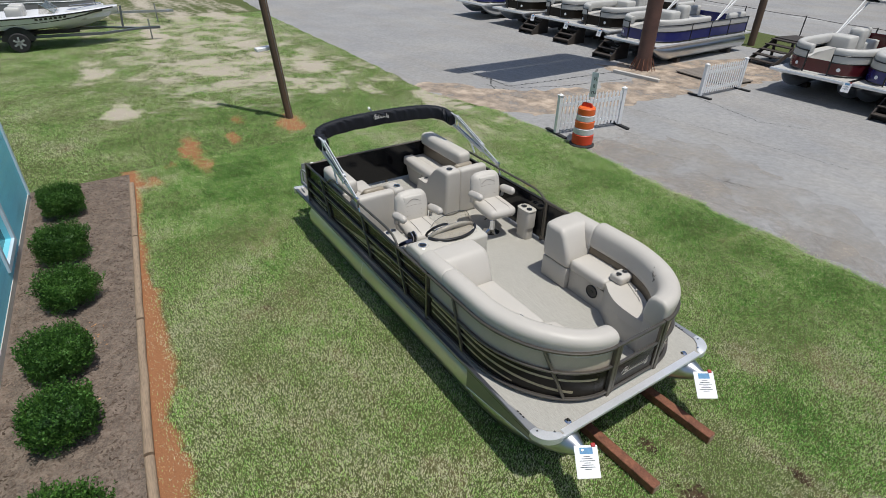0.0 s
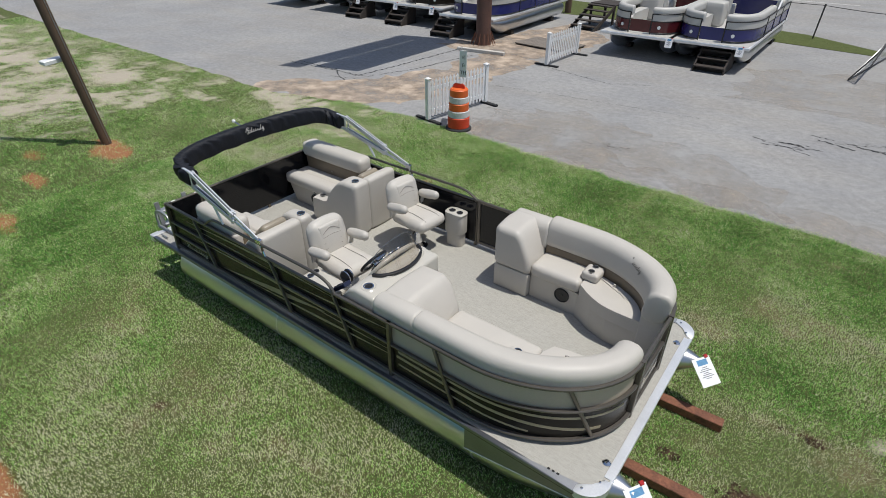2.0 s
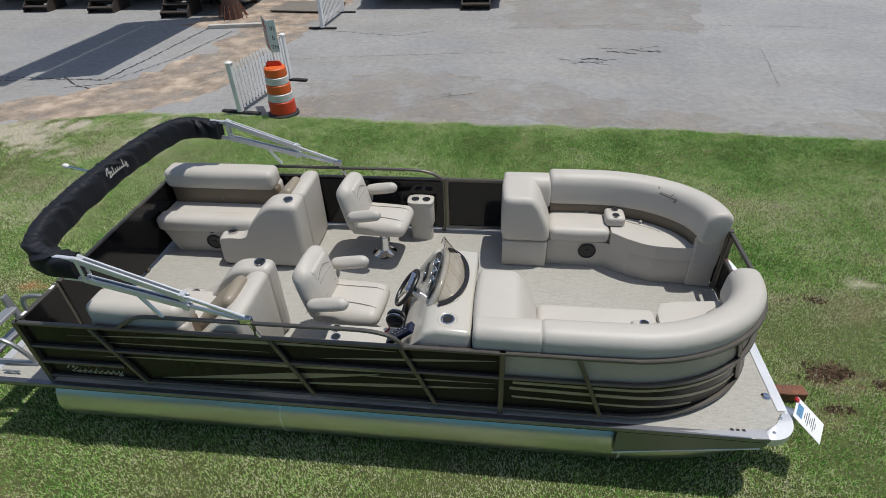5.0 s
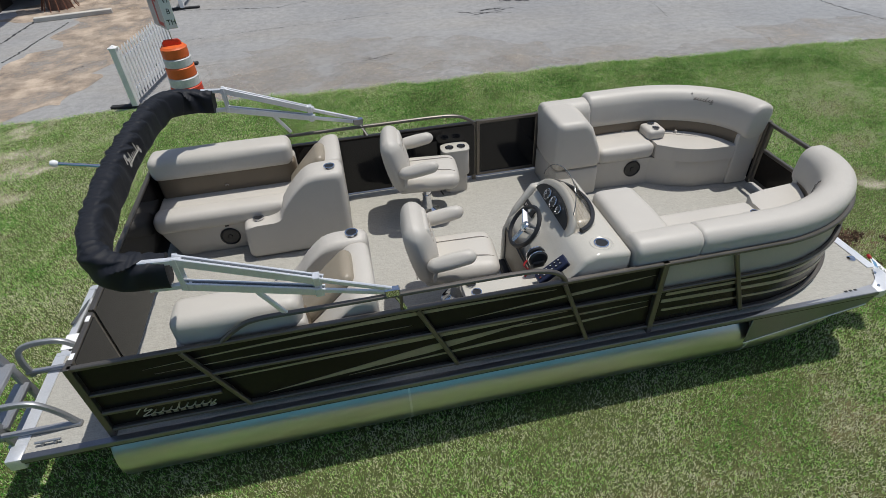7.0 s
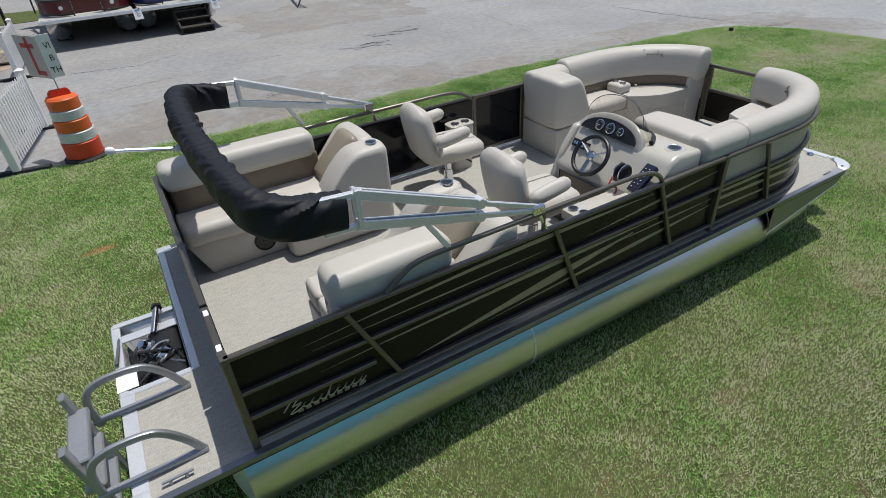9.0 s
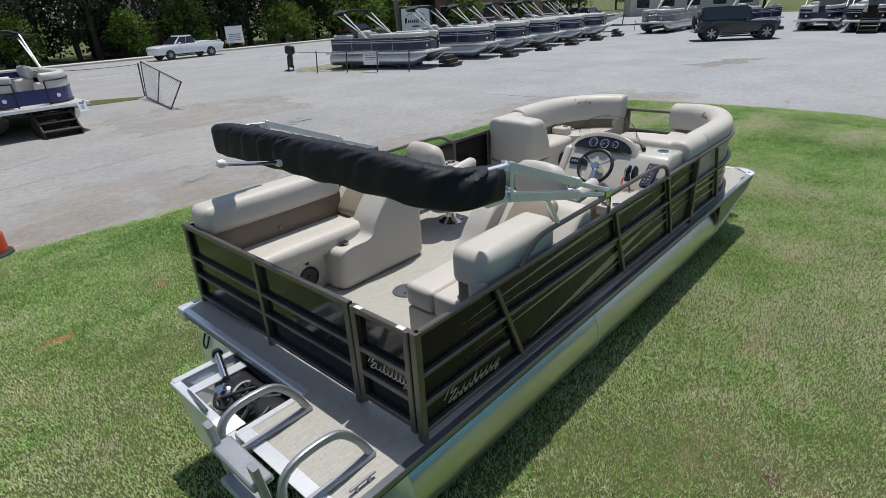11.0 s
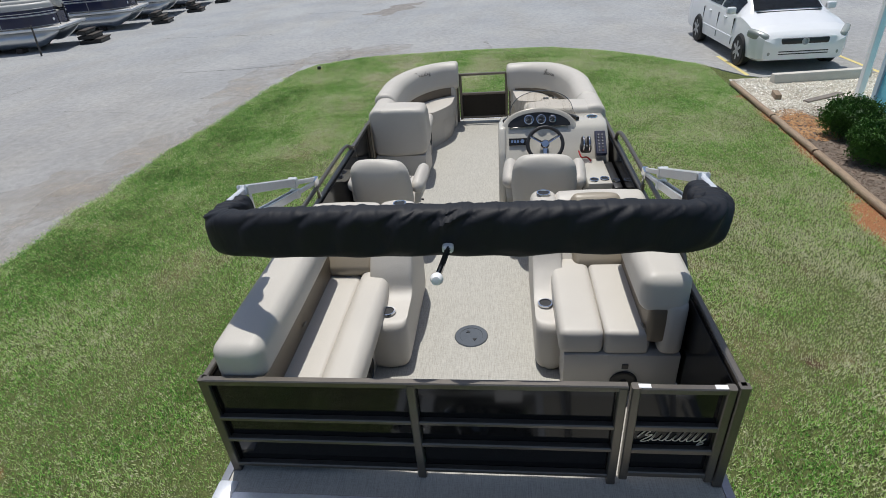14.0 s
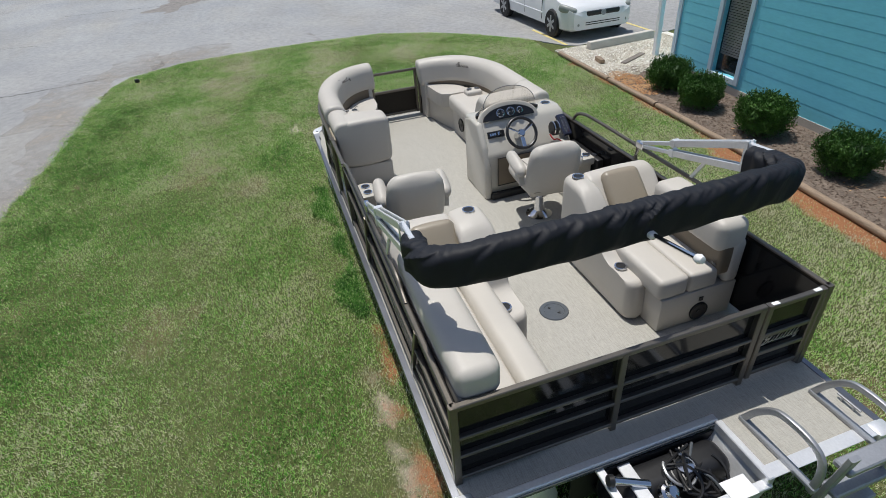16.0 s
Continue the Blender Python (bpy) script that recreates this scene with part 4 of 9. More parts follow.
patch_sheet("silt_stain", [(-0.6, 6.0), (3.0, 5.75), (6.0, 5.65), (6.0, 6.6), (3.8, 8.0), (0.8, 8.7), (-1.0, 7.6)], 0.0092, SILT, "thin tan silt washed over the asphalt edge", "silt", 0.5, clear=True)
patch_sheet("silt_stain", [(12.9, 4.4), (13.5, 2.3), (13.55, 0.0), (15.2, 0.5), (15.0, 4.0)], 0.0092, SILT, "thin tan silt beside the lawn", "silt", 0.5, clear=True)
patch_sheet("silt_stain", [(3.4, 12.3), (8.6, 11.8), (9.4, 15.6), (6.0, 17.0), (3.6, 16.0)], 0.0092, SILT, "thin tan silt in front of the pontoon boats", "silt", 0.6)
patch_sheet("silt_stain", [(9.5, 5.3), (12.4, 5.1), (13.6, 3.9), (15.0, 4.6), (13.0, 6.4), (10.0, 6.6)], 0.0092, SILT, "thin tan silt at the lawn corner", "silt", 0.5, clear=True)
patch_sheet("gravel_strip", [(-6.6, 12.7), (-3.0, 12.4), (-1.9, 14.2), (-2.0, 17.5), (-4.4, 19.6), (-5.4, 16.0)], 0.0096, SANDY, "tan soil and gravel round the sign pole", "gravel", 0.4)
patch_sheet("gravel_strip", [(14.7, 23.6), (15.0, 21.0), (16.2, 18.4), (19.6, 19.6), (19.4, 23.8)], 0.0096, THIN_TURF, "thin dull turf under the boat at the pipe fence", "gravel", 0.4)
STAIN = material("dark worn asphalt", (0.17, 0.16, 0.15), 0.9, vary=0.3, fine=60, coarse=5, bump=0.3, tint=(0.24, 0.225, 0.21))
for ol in ([(22.0, 5.4), (24.2, 4.6), (25.0, 3.3), (23.2, 3.6), (21.2, 4.6)], [(27.5, -3.6), (28.6, -4.6), (28.0, -5.4), (27.0, -4.4)]):
    patch_sheet("asphalt_patch", ol, 0.0075, STAIN, "darker worn patch in the asphalt", "asphalt patch", 0.5)


def crack(points, width, seed):
    rnd = random.Random(seed)
    bm = B()
    line = []
    for (x0, y0), (x1, y1) in zip(points, points[1:]):
        n = max(3, int(math.hypot(x1 - x0, y1 - y0) / 0.06))
        for k in range(n):
            f = k / n
            line.append((x0 + (x1 - x0) * f + rnd.uniform(-0.03, 0.03), y0 + (y1 - y0) * f + rnd.uniform(-0.03, 0.03)))
    a = [bm.verts.new((x + width * rnd.uniform(0.05, 1.0), y + width * rnd.uniform(0.0, 0.7), 0.0085)) for x, y in line]
    b_ = [bm.verts.new((x - width * rnd.uniform(0.05, 1.0), y - width * rnd.uniform(0.0, 0.7), 0.0085)) for x, y in line]
    for i in range(len(line) - 1):
        bm.faces.new((a[i], a[i + 1], b_[i + 1], b_[i]))
    return tagged(new("asphalt_crack", finish(bm, RUBBER, "asphalt_crack")), "dark ragged crack in the asphalt", "crack", kind="structure")


for i, (pts, w) in enumerate((
    ([(2.2, 7.0), (2.9, 7.1)], 0.02),
    ([(-2.4, 9.4), (0.5, 9.8), (3.5, 10.1)], 0.012), ([(-6.5, 7.3), (-3.5, 8.2), (-2.4, 9.4)], 0.03), ([(9.0, 7.6), (9.3, 9.0), (9.6, 10.5)], 0.006), ([(3.5, 12.4), (7.5, 12.8), (12, 12.4)], 0.012),
    ([(-8.9, 7.7), (-5.6, 7.9), (-5.0, 9.4), (-4.6, 12.2)], 0.035), ([(-2.2, 12.3), (0.5, 11.6), (1.6, 12.2)], 0.02), ([(18.9, 12.9), (18.7, 10.4), (18.3, 7.9)], 0.02), ([(12.75, 8.6), (12.8, 7.0), (13.1, 5.1)], 0.018), ([(23.4, 8.3), (23.0, 5.3), (23.1, 3.0)], 0.025), ([(-8.8, 7.98), (-7.3, 7.9), (-5.85, 7.79)], 0.03), ([(-5.85, 7.79), (-5.68, 9.76), (-5.52, 12.55)], 0.045), ([(-7.0, 8.0), (-6.3, 7.45), (-5.2, 7.0), (-4.4, 7.5)], 0.03))):
    crack(pts, w, i)


def crazing(cx, cy, rx, ry, n, seed):
    """A nest of short cracks where the surface has broken up."""
    rnd = random.Random(seed)
    for k in range(n):
        x, y, a = cx + rnd.uniform(-rx, rx), cy + rnd.uniform(-ry, ry), rnd.uniform(-0.5, 0.5)
        ln = rnd.uniform(0.15, 0.5)
        crack([(x, y), (x + ln * math.cos(a), y + ln * math.sin(a)), (x + 1.7 * ln * math.cos(a + rnd.uniform(-0.7, 0.7)), y + 1.7 * ln * math.sin(a))], rnd.uniform(0.012, 0.05), seed * 50 + k)


crazing(5.2, 9.4, 0.5, 0.2, 9, 3)
crazing(6.3, 10.4, 0.6, 0.25, 10, 4)
crazing(2.3, 7.0, 0.3, 0.1, 4, 5)

# ---- the display boat ----
DECK = 0.66
RAIL = 1.29
STARB, PORT = -1, 1
GATE = {STARB: 0.31, PORT: 0.40}


def fence_path(s, inset=0.0, x0=0.0, x1=None, z=0.0):
    """The plan of the railing on one side, from the stern to the bow gate."""
    g = GATE[s]
    pts = [(x0, s * (1.19 - inset), z)]
    for x in np.arange(math.ceil(x0 * 4 + 0.01) / 4, 4.46, 0.25):
        pts.append((float(x), s * (1.19 - inset), z))
    for k in range(1, 19):
        a = math.pi / 2 * k / 18
        pts.append((4.45 + (1.13 - inset) * math.sin(a), s * (g + (1.19 - inset - g) * math.cos(a)), z))
    return [p for p in pts if x1 is None or p[0] <= x1 + 1e-6]


boat = thing("pontoon_boat", pose(0, 0, 0), "new dark bronze pontoon boat with open rear deck, parked on grass", "boat", in_world=True)


def build_hull():
    def corner(cx, cy, r, a0, n=5):
        return [(cx + r * math.cos(radians(a0 + 90 * k / n)), cy + r * math.sin(radians(a0 + 90 * k / n))) for k in range(n + 1)]
    out = [(-0.58, -1.24)] + corner(5.53, -1.06, 0.18, 270) + corner(5.53, 1.06, 0.18, 0) + [(-0.16, 1.24), (-0.16, -0.38), (-0.58, -0.38)]
    part("deck", extrude(B(), out, DECK - 0.03, DECK, "z"), FLOORING, boat, "woven beige vinyl deck flooring")
    # edge mouldings: bright aluminium channel round the deck
    rim = [(x, y, DECK - 0.045) for x, y in out]
    prof = rrect(0.030, 0.040, 0.008, 2)
    side = sweep(B(), [(-0.16, 1.242, DECK - 0.016), (5.55, 1.242, DECK - 0.016)], prof)
    part("edge_moulding", side, EDGING, boat, "satin aluminium deck edge")
    part("edge_moulding", sweep(B(), [(-0.6, -1.242, DECK - 0.016), (5.55, -1.242, DECK - 0.016)], prof), EDGING, boat)
    part("edge_moulding", sweep(B(), [(5.716, 1.08, DECK - 0.016), (5.716, -1.08, DECK - 0.016)], prof), ALU, boat)
    for s, x0 in ((STARB, -0.58), (PORT, -0.16)):
        # black bar in place of the shadow gap between moulding and pontoon
        gap_shade = sweep(B(), [(x0, s * 1.243, DECK - 0.041), (5.55, s * 1.243, DECK - 0.041)], rrect(0.018, 0.012, 0.002, 1))
        part("edge_gap_shade", gap_shade, BLACK, boat, "black strip standing in for the shaded gap under the deck edge")
        part("edge_strip", box(B(), (x0, min(s * 1.212, s * 1.256), DECK + 0.001), (5.4, max(s * 1.212, s * 1.256), DECK + 0.005), 0.002, 1), EDGING, boat, "aluminium strip beside the railing")
    bow_trim = B()
    box(bow_trim, (5.655, -1.0, DECK + 0.001), (5.728, 1.0, DECK + 0.006), 0.002, 1)
    part("bow_trim", bow_trim, ALU, boat, "aluminium strip along the bow edge")
    for s in (STARB, PORT):
        # cast corner plates on the bow
        pl = [(5.51, s * 1.25)] + [(5.53 + 0.2 * math.cos(radians(90 - 9 * k)), s * (1.06 + 0.2 * math.sin(radians(90 - 9 * k)))) for k in range(11)] + [(5.73, s * 1.02), (5.67, s * 1.02), (5.61, s * 1.13), (5.51, s * 1.18)]
        part("bow_corner", extrude(B(), pl, DECK - 0.060, DECK + 0.010, "z", 0.008, 2), ALU, boat, "cast aluminium bow corner cap")
        wedge = [(4.9, s * 1.24), (5.53, s * 1.255), (5.53, s * 1.17)]
        part("bow_corner", extrude(B(), wedge, DECK + 0.001, DECK + 0.007, "z"), LADDER, boat)
        for k in range(3):
            part("sticker", box(B(), (5.27 + 0.04 * k, s * 1.195 - 0.009, DECK + 0.006), (5.292 + 0.04 * k, s * 1.195 + 0.009, DECK + 0.009)), BLACK, boat, "small black sticker mark")
        cl = B()
        lathe(cl, [(0.0, 0.022), (0.02, 0.02), (0.034, 0.008), (0.036, 0.0)], 16, pose(5.62, s * 0.87, DECK))
        part("docking_light", cl, CHROME, boat, "round chrome pop-up cleat")
        # pontoon tube with seams and a welded nose cone
        r, cy, cz = 0.30, s * 0.905, 0.315
        t = B()
        sweep(t, [(-0.1, cy, cz), (0.0, cy, cz), (4.55, cy, cz)], circle(r, 40))
        tube_ob = part("pontoon", t, TUBE, boat, "bare aluminium pontoon tube")
        for x in (1.88, 4.56):
            w = sweep(B(), [(x - 0.008, cy, cz), (x + 0.008, cy, cz)], circle(r + 0.004, 40))
            part("weld_seam", w, ALU, tube_ob, "welded ring seam")
        nose = B()
        rings = []
        for k in range(9):
            f = k / 8
            rr = r * (1 - 0.86 * f ** 3.0)
            rings.append([nose.verts.new((4.56 + 1.32 * f, cy + rr * math.cos(a), cz + 0.20 * f ** 1.6 + rr * math.sin(a))) for a in (2 * math.pi * j / 32 for j in range(32))])
        for a, b_ in zip(rings, rings[1:]):
            for j in range(32):
                nose.faces.new((a[j], a[(j + 1) % 32], b_[(j + 1) % 32], b_[j]))
        nose.faces.new(rings[-1])
        part("nose_cone", nose, TUBE, tube_ob, "tapered bare aluminium nose cone")
        end = lathe(B(), [(0.0, 0.085), (0.12, 0.075), (0.22, 0.045), (0.28, 0.012), (0.297, 0.0)], 40, pose(-0.1, cy, cz, 0, -90, 0))
        part("end_cap", end, ALU, tube_ob, "pale domed aluminium pontoon end")
        part("lifting_loop", sweep(B(), bezier([(-0.155, cy - 0.035, cz + 0.22), (-0.185, cy - 0.03, cz + 0.15), (-0.19, cy, cz + 0.12), (-0.185, cy + 0.03, cz + 0.15), (-0.155, cy + 0.035, cz + 0.22)], 5), circle(0.007, 6)), BLACK, tube_ob, "black loop on the pontoon end")
        splash = extrude(B(), [(4.50, 0.33), (5.50, 0.515), (5.58, 0.612), (4.50, 0.612)], s * 1.222, s * 1.228, "y")
        sp = part("spray_plate", splash, EDGING, boat, "dark mirror-like triangular splash plate")
        part("plate_edge", bar(B(), (4.50, s * 1.226, 0.33), (5.50, s * 1.226, 0.515), 0.012, 0.014, 0.003), ALU, sp)
        for k in range(2):
            part("bolt", lathe(B(), [(0.0, 0.008), (0.010, 0.006), (0.012, 0.0)], 10, pose(5.56 + 0.09 * k, s * (1.20 - 0.13 * k), DECK + 0.012)), CHROME, boat)
        riser = B()
        box(riser, (0.0, cy - 0.05, 0.54), (5.4, cy + 0.05, 0.60))
        part("riser_bracket", riser, ALU, boat)
    under = B()
    for x in np.arange(0.2, 5.6, 0.42):
        box(under, (x - 0.03, -1.18, 0.585), (x + 0.03, 1.18, 0.63))
    part("cross_members", under, ALU, boat, "aluminium deck cross members")
    under = B()
    box(under, (-0.1, -1.2, 0.605), (5.62, 1.2, 0.629))
    part("under_skin", under, BLACK, boat)


def build_railing():
    sq = rrect(0.034, 0.030, 0.006, 1)
    for s in (STARB, PORT):
        door = (2.98, 3.63) if s == PORT else None
        spans = [(0.0, 3.64, False), (3.64, None, True)] if not door else [(0.0, 2.96, False), (3.65, None, True)]
        for a, b, bow in spans:
            def line(z, inset=0.0):
                p = fence_path(s, inset, a, None if bow else b, z)
                return p if bow else [q for q in p if q[0] < b] + [(b, s * (1.19 - inset), z)]
            sec = part("railing_panel", sweep(B(), line((0.71 + (1.05 if bow else RAIL)) / 2, 0.019), [(-0.003, -((1.05 if bow else RAIL) - 0.71) / 2), (0.003, -((1.05 if bow else RAIL) - 0.71) / 2), (0.003, ((1.05 if bow else RAIL) - 0.71) / 2), (-0.003, ((1.05 if bow else RAIL) - 0.71) / 2)]), SKIN, boat, "glossy dark bronze side panel")
            hh = ((1.05 if bow else RAIL) - 0.71) / 2 - 0.012
            part("inner_liner", sweep(B(), line(0.71 + hh + 0.012, 0.027), [(-0.0025, -hh), (0.0025, -hh), (0.0025, hh), (-0.0025, hh)]), BLACKPANEL, sec, "glossy black inner liner")
            for z, lab in ((RAIL, "top_rail"), (1.05, "mid_rail"), (0.715, "bottom_rail")):
                part(lab, sweep(B(), line(z), sq if lab == "top_rail" else rrect(0.034, 0.025, 0.005, 1)), BRONZE, sec, "bronze anodised square rail" if lab == "top_rail" else "")
        low = sweep(B(), [(0.0, s * 1.19, 0.875), (0.72, s * 1.19, 0.875)], sq)
        part("rail", low, BRONZE, boat)
        # slanted braces and upright posts on the outside
        y = s * 1.198
        for x0, x1 in ((0.60, 0.86), (1.99, 2.23), (2.94, 3.16), (4.15, 4.36)):
            if s == PORT and x0 == 2.94:
                continue
            part("brace", bar(B(), (x0, y, RAIL - 0.01), (x1, y, 0.71), 0.03, 0.03), BRONZE, boat)
        posts = [0.0, 3.64] if s == STARB else [0.0, 2.955, 3.65]
        for x in posts:
            part("post", bar(B(), (x, s * 1.19, DECK + 0.002), (x, s * 1.19, RAIL + 0.015), 0.045, 0.04), BRONZE, boat, "bronze railing post")
        p = fence_path(s)
        for k in (-10,):
            a, b_ = Vector(p[k]), Vector(p[k + 3])
            a.z, b_.z = RAIL, 0.71
            part("brace", bar(B(), a * 1.0, b_, 0.03, 0.03), BRONZE, boat)
        g = p[-1]
        part("post", bar(B(), (g[0], g[1], DECK + 0.002), (g[0], g[1], RAIL + 0.02), 0.045, 0.045), BRONZE, boat)
        # raised grab rail over the after half
        up = 1.43 if s == STARB else 1.395
        hump = bezier([(0.84, s * 1.19, RAIL + 0.01), (0.93, s * 1.19, up - 0.06), (1.06, s * 1.19, up - 0.005), (1.4, s * 1.19, up), (2.0, s * 1.19, up), (2.60, s * 1.19, up), (2.80, s * 1.19, up - 0.02), (2.90, s * 1.19, up - 0.065), (2.95, s * 1.19, RAIL + 0.01)], 5)
        part("grab_rail", sweep(B(), hump, circle(0.016, 10)), BRONZE, boat, "raised tubular grab rail")
        part("grab_rail", rod(B(), (1.9, s * 1.19, RAIL), (1.9, s * 1.19, up), 0.012), BRONZE, boat)
        # printed sweeping stripes
        def swoosh(x0, z0, x1, z1, w, sag=0.0, peak=0.6):
            top, bot = [], []
            for k in range(21):
                f = k / 20
                x, z = x0 + (x1 - x0) * f, z0 + (z1 - z0) * f + sag * math.sin(math.pi * f)
                h = w * (f / peak if f < peak else 1 - (f - peak) / (1 - peak) * 0.9)
                top.append((x, z + h / 2)), bot.append((x, z - h / 2))
            return extrude(B(), top + bot[::-1], s * 1.173, s * 1.1765, "y")
        end = 2.93 if s == PORT else 3.6
        for a in ((0.35, 1.165, min(2.9, end), 1.22, 0.032, 0.03), (0.40, 1.115, 1.95, 1.13, 0.012, 0.0), (0.42, 0.955, min(3.0, end), 1.0, 0.034, 0.012), (0.98, 0.755, min(2.75, end), 0.965, 0.070, 0.0), (1.5, 0.775, end, 0.90, 0.034, 0.0), (2.3, 1.10, end, 1.19, 0.026, 0.0), (2.4, 0.94, end, 0.955, 0.016, 0.0)):
            part("stripe", swoosh(*a), STRIPE, boat, "tan printed stripe")
        for z0, z1, h, a0, cut in ((0.985, 0.925, 0.026, 3.72, 2), (0.925, 0.785, 0.030, 3.70, 5), (0.835, 0.765, 0.020, 3.72, 12)):
            run_ = fence_path(s, 0.0145, a0, None, 0.0)[:-cut]
            n_ = len(run_) - 1
            run_ = [(x, y_, z0 + (z1 - z0) * (k / n_) ** 1.3) for k, (x, y_, _) in enumerate(run_)]
            part("stripe", sweep(B(), run_, [(-0.0015, -h / 2), (0.0015, -h / 2), (0.0015, h / 2), (-0.0015, h / 2)]), STRIPE, boat)
        mk = script_mark(B(), Matrix.Translation((0.42, s * 1.178, 0.80)) @ frame_from((0, s, 0)), 0.48, 0.10, 4, 0.035)
        part("script_mark", mk, SILVERINK, boat, "silver script lettering")
        tb = B()
        for k in range(9):
            box(tb, (0.25 + 0.045 * k, s * 1.173, 0.742), (0.28 + 0.045 * k, s * 1.1765, 0.762))
        part("lettering", tb, STRIPE, boat)
    # port side gate
    dr = part("side_gate", sweep(B(), [(2.99, 1.188, 1.0), (3.62, 1.188, 1.0)], [(-0.003, -0.28), (0.003, -0.28), (0.003, 0.28), (-0.003, 0.28)]), BLACKPANEL, boat, "closed black boarding gate")
    for a, b_ in (((3.0, 1.19, RAIL), (3.61, 1.19, RAIL)), ((3.0, 1.19, 0.715), (3.61, 1.19, 0.715)), ((3.0, 1.19, 0.7), (3.0, 1.19, RAIL + 0.02)), ((3.61, 1.19, 0.7), (3.61, 1.19, RAIL + 0.02))):
        part("gate_frame", bar(B(), a, b_, 0.034 if a[0] != b_[0] else 0.039, 0.034 if a[0] != b_[0] else 0.039), BRONZE, dr)
    # bow gate
    y0, y1 = -GATE[STARB], GATE[PORT]
    bg = part("bow_gate", box(B(), (5.575, y0 + 0.04, 0.72), (5.582, y1 - 0.04, 1.03)), SKIN, boat, "closed low bow gate with black panel")
    for z in (0.715, 1.035, RAIL):
        part("gate_rail", bar(B(), (5.58, y0 + 0.03, z), (5.58, y1 - 0.03, z), 0.032, 0.032), BRONZE, bg)
    for y in (y0 + 0.05, y1 - 0.05):
        part("gate_post", bar(B(), (5.58, y, 0.69), (5.58, y, RAIL), 0.035, 0.035), BRONZE, bg)
    part("script_mark", script_mark(B(), Matrix.Translation((5.586, 0.05, 0.88)) @ frame_from((1, 0, 0)), 0.4, 0.09, 6, 0.035), SILVERINK, bg)
    # stern railing and its boarding gate
    sp = part("stern_panel", box(B(), (0.012, -0.72, 0.71), (0.018, 1.18, RAIL)), BLACKPANEL, boat, "glossy black stern panel")
    for z in (RAIL, 1.05, 0.90, 0.715):
        part("stern_rail", bar(B(), (-0.003, -0.72, z), (-0.003, 1.19, z), 0.036, 0.034 if z == RAIL else 0.025), BRONZE, sp)
    for y in (-0.70, 0.215):
        part("stern_post", bar(B(), (-0.003, y, DECK + 0.002), (-0.003, y, RAIL + 0.003), 0.041, 0.041), BRONZE, sp)
    sg = part("stern_gate", box(B(), (0.012, -1.13, 0.73), (0.018, -0.76, RAIL - 0.01)), BLACKPANEL, boat, "closed black stern gate")
    for z in (RAIL - 0.01, 1.05, 0.90, 0.735):
        part("gate_rail", bar(B(), (-0.003, -1.14, z), (-0.003, -0.76, z), 0.034, 0.034), BRONZE, sg)
    for y in (-1.14, -0.755):
        part("gate_post", bar(B(), (-0.003, y, 0.70), (-0.003, y, RAIL + 0.009), 0.039, 0.039), BRONZE, sg)
    for y in (-1.10, -0.79):
        part("latch", box(B(), (-0.016, y - 0.026, RAIL + 0.006), (0.010, y + 0.026, RAIL + 0.0105), 0.003, 1), PAPER, sg, "white sticker on the latch")
    part("script_mark", script_mark(B(), Matrix.Translation((0.008, -0.95, 0.975)) @ frame_from((-1, 0, 0)), 0.30, 0.085, 5, 0.035), SILVERINK, sg)


build_hull()
build_railing()


def cup_ring(x, y, z, parent, r=0.048, m=None):
    c = lathe(B(), [(0.0, 0.002), (r * 0.74, 0.002), (r * 0.78, 0.009), (r * 0.96, 0.009), (r, 0.0)], 20, m or pose(x, y, z))
    ob = part("cup_holder", c, CHROME, parent, "stainless cup holder")
    d = lathe(B(), [(0.0, 0.0032), (r * 0.72, 0.0032), (r * 0.72, 0.002)], 20, m or pose(x, y, z))
    part("cup_well", d, BLACK, ob)
    return ob


def speaker(x, y, z, normal, parent, r=0.085):
    m = Matrix.Translation((x, y, z)) @ frame_from(normal)
    s = lathe(B(), [(0.0, 0.008), (r * 0.2, 0.012), (r * 0.25, 0.006), (r * 0.82, 0.008), (r * 0.88, 0.016), (r, 0.012), (r, 0.0)], 28, m)
    ob = part("speaker", s, BLACK, parent, "round black speaker grille")
    h = B()
    box(h, (-0.018, r + 0.02, 0), (0.018, r + 0.055, 0.008), 0.003, 1, m)
    part("latch", h, BLACK, parent, "small black locker latch")
    return ob


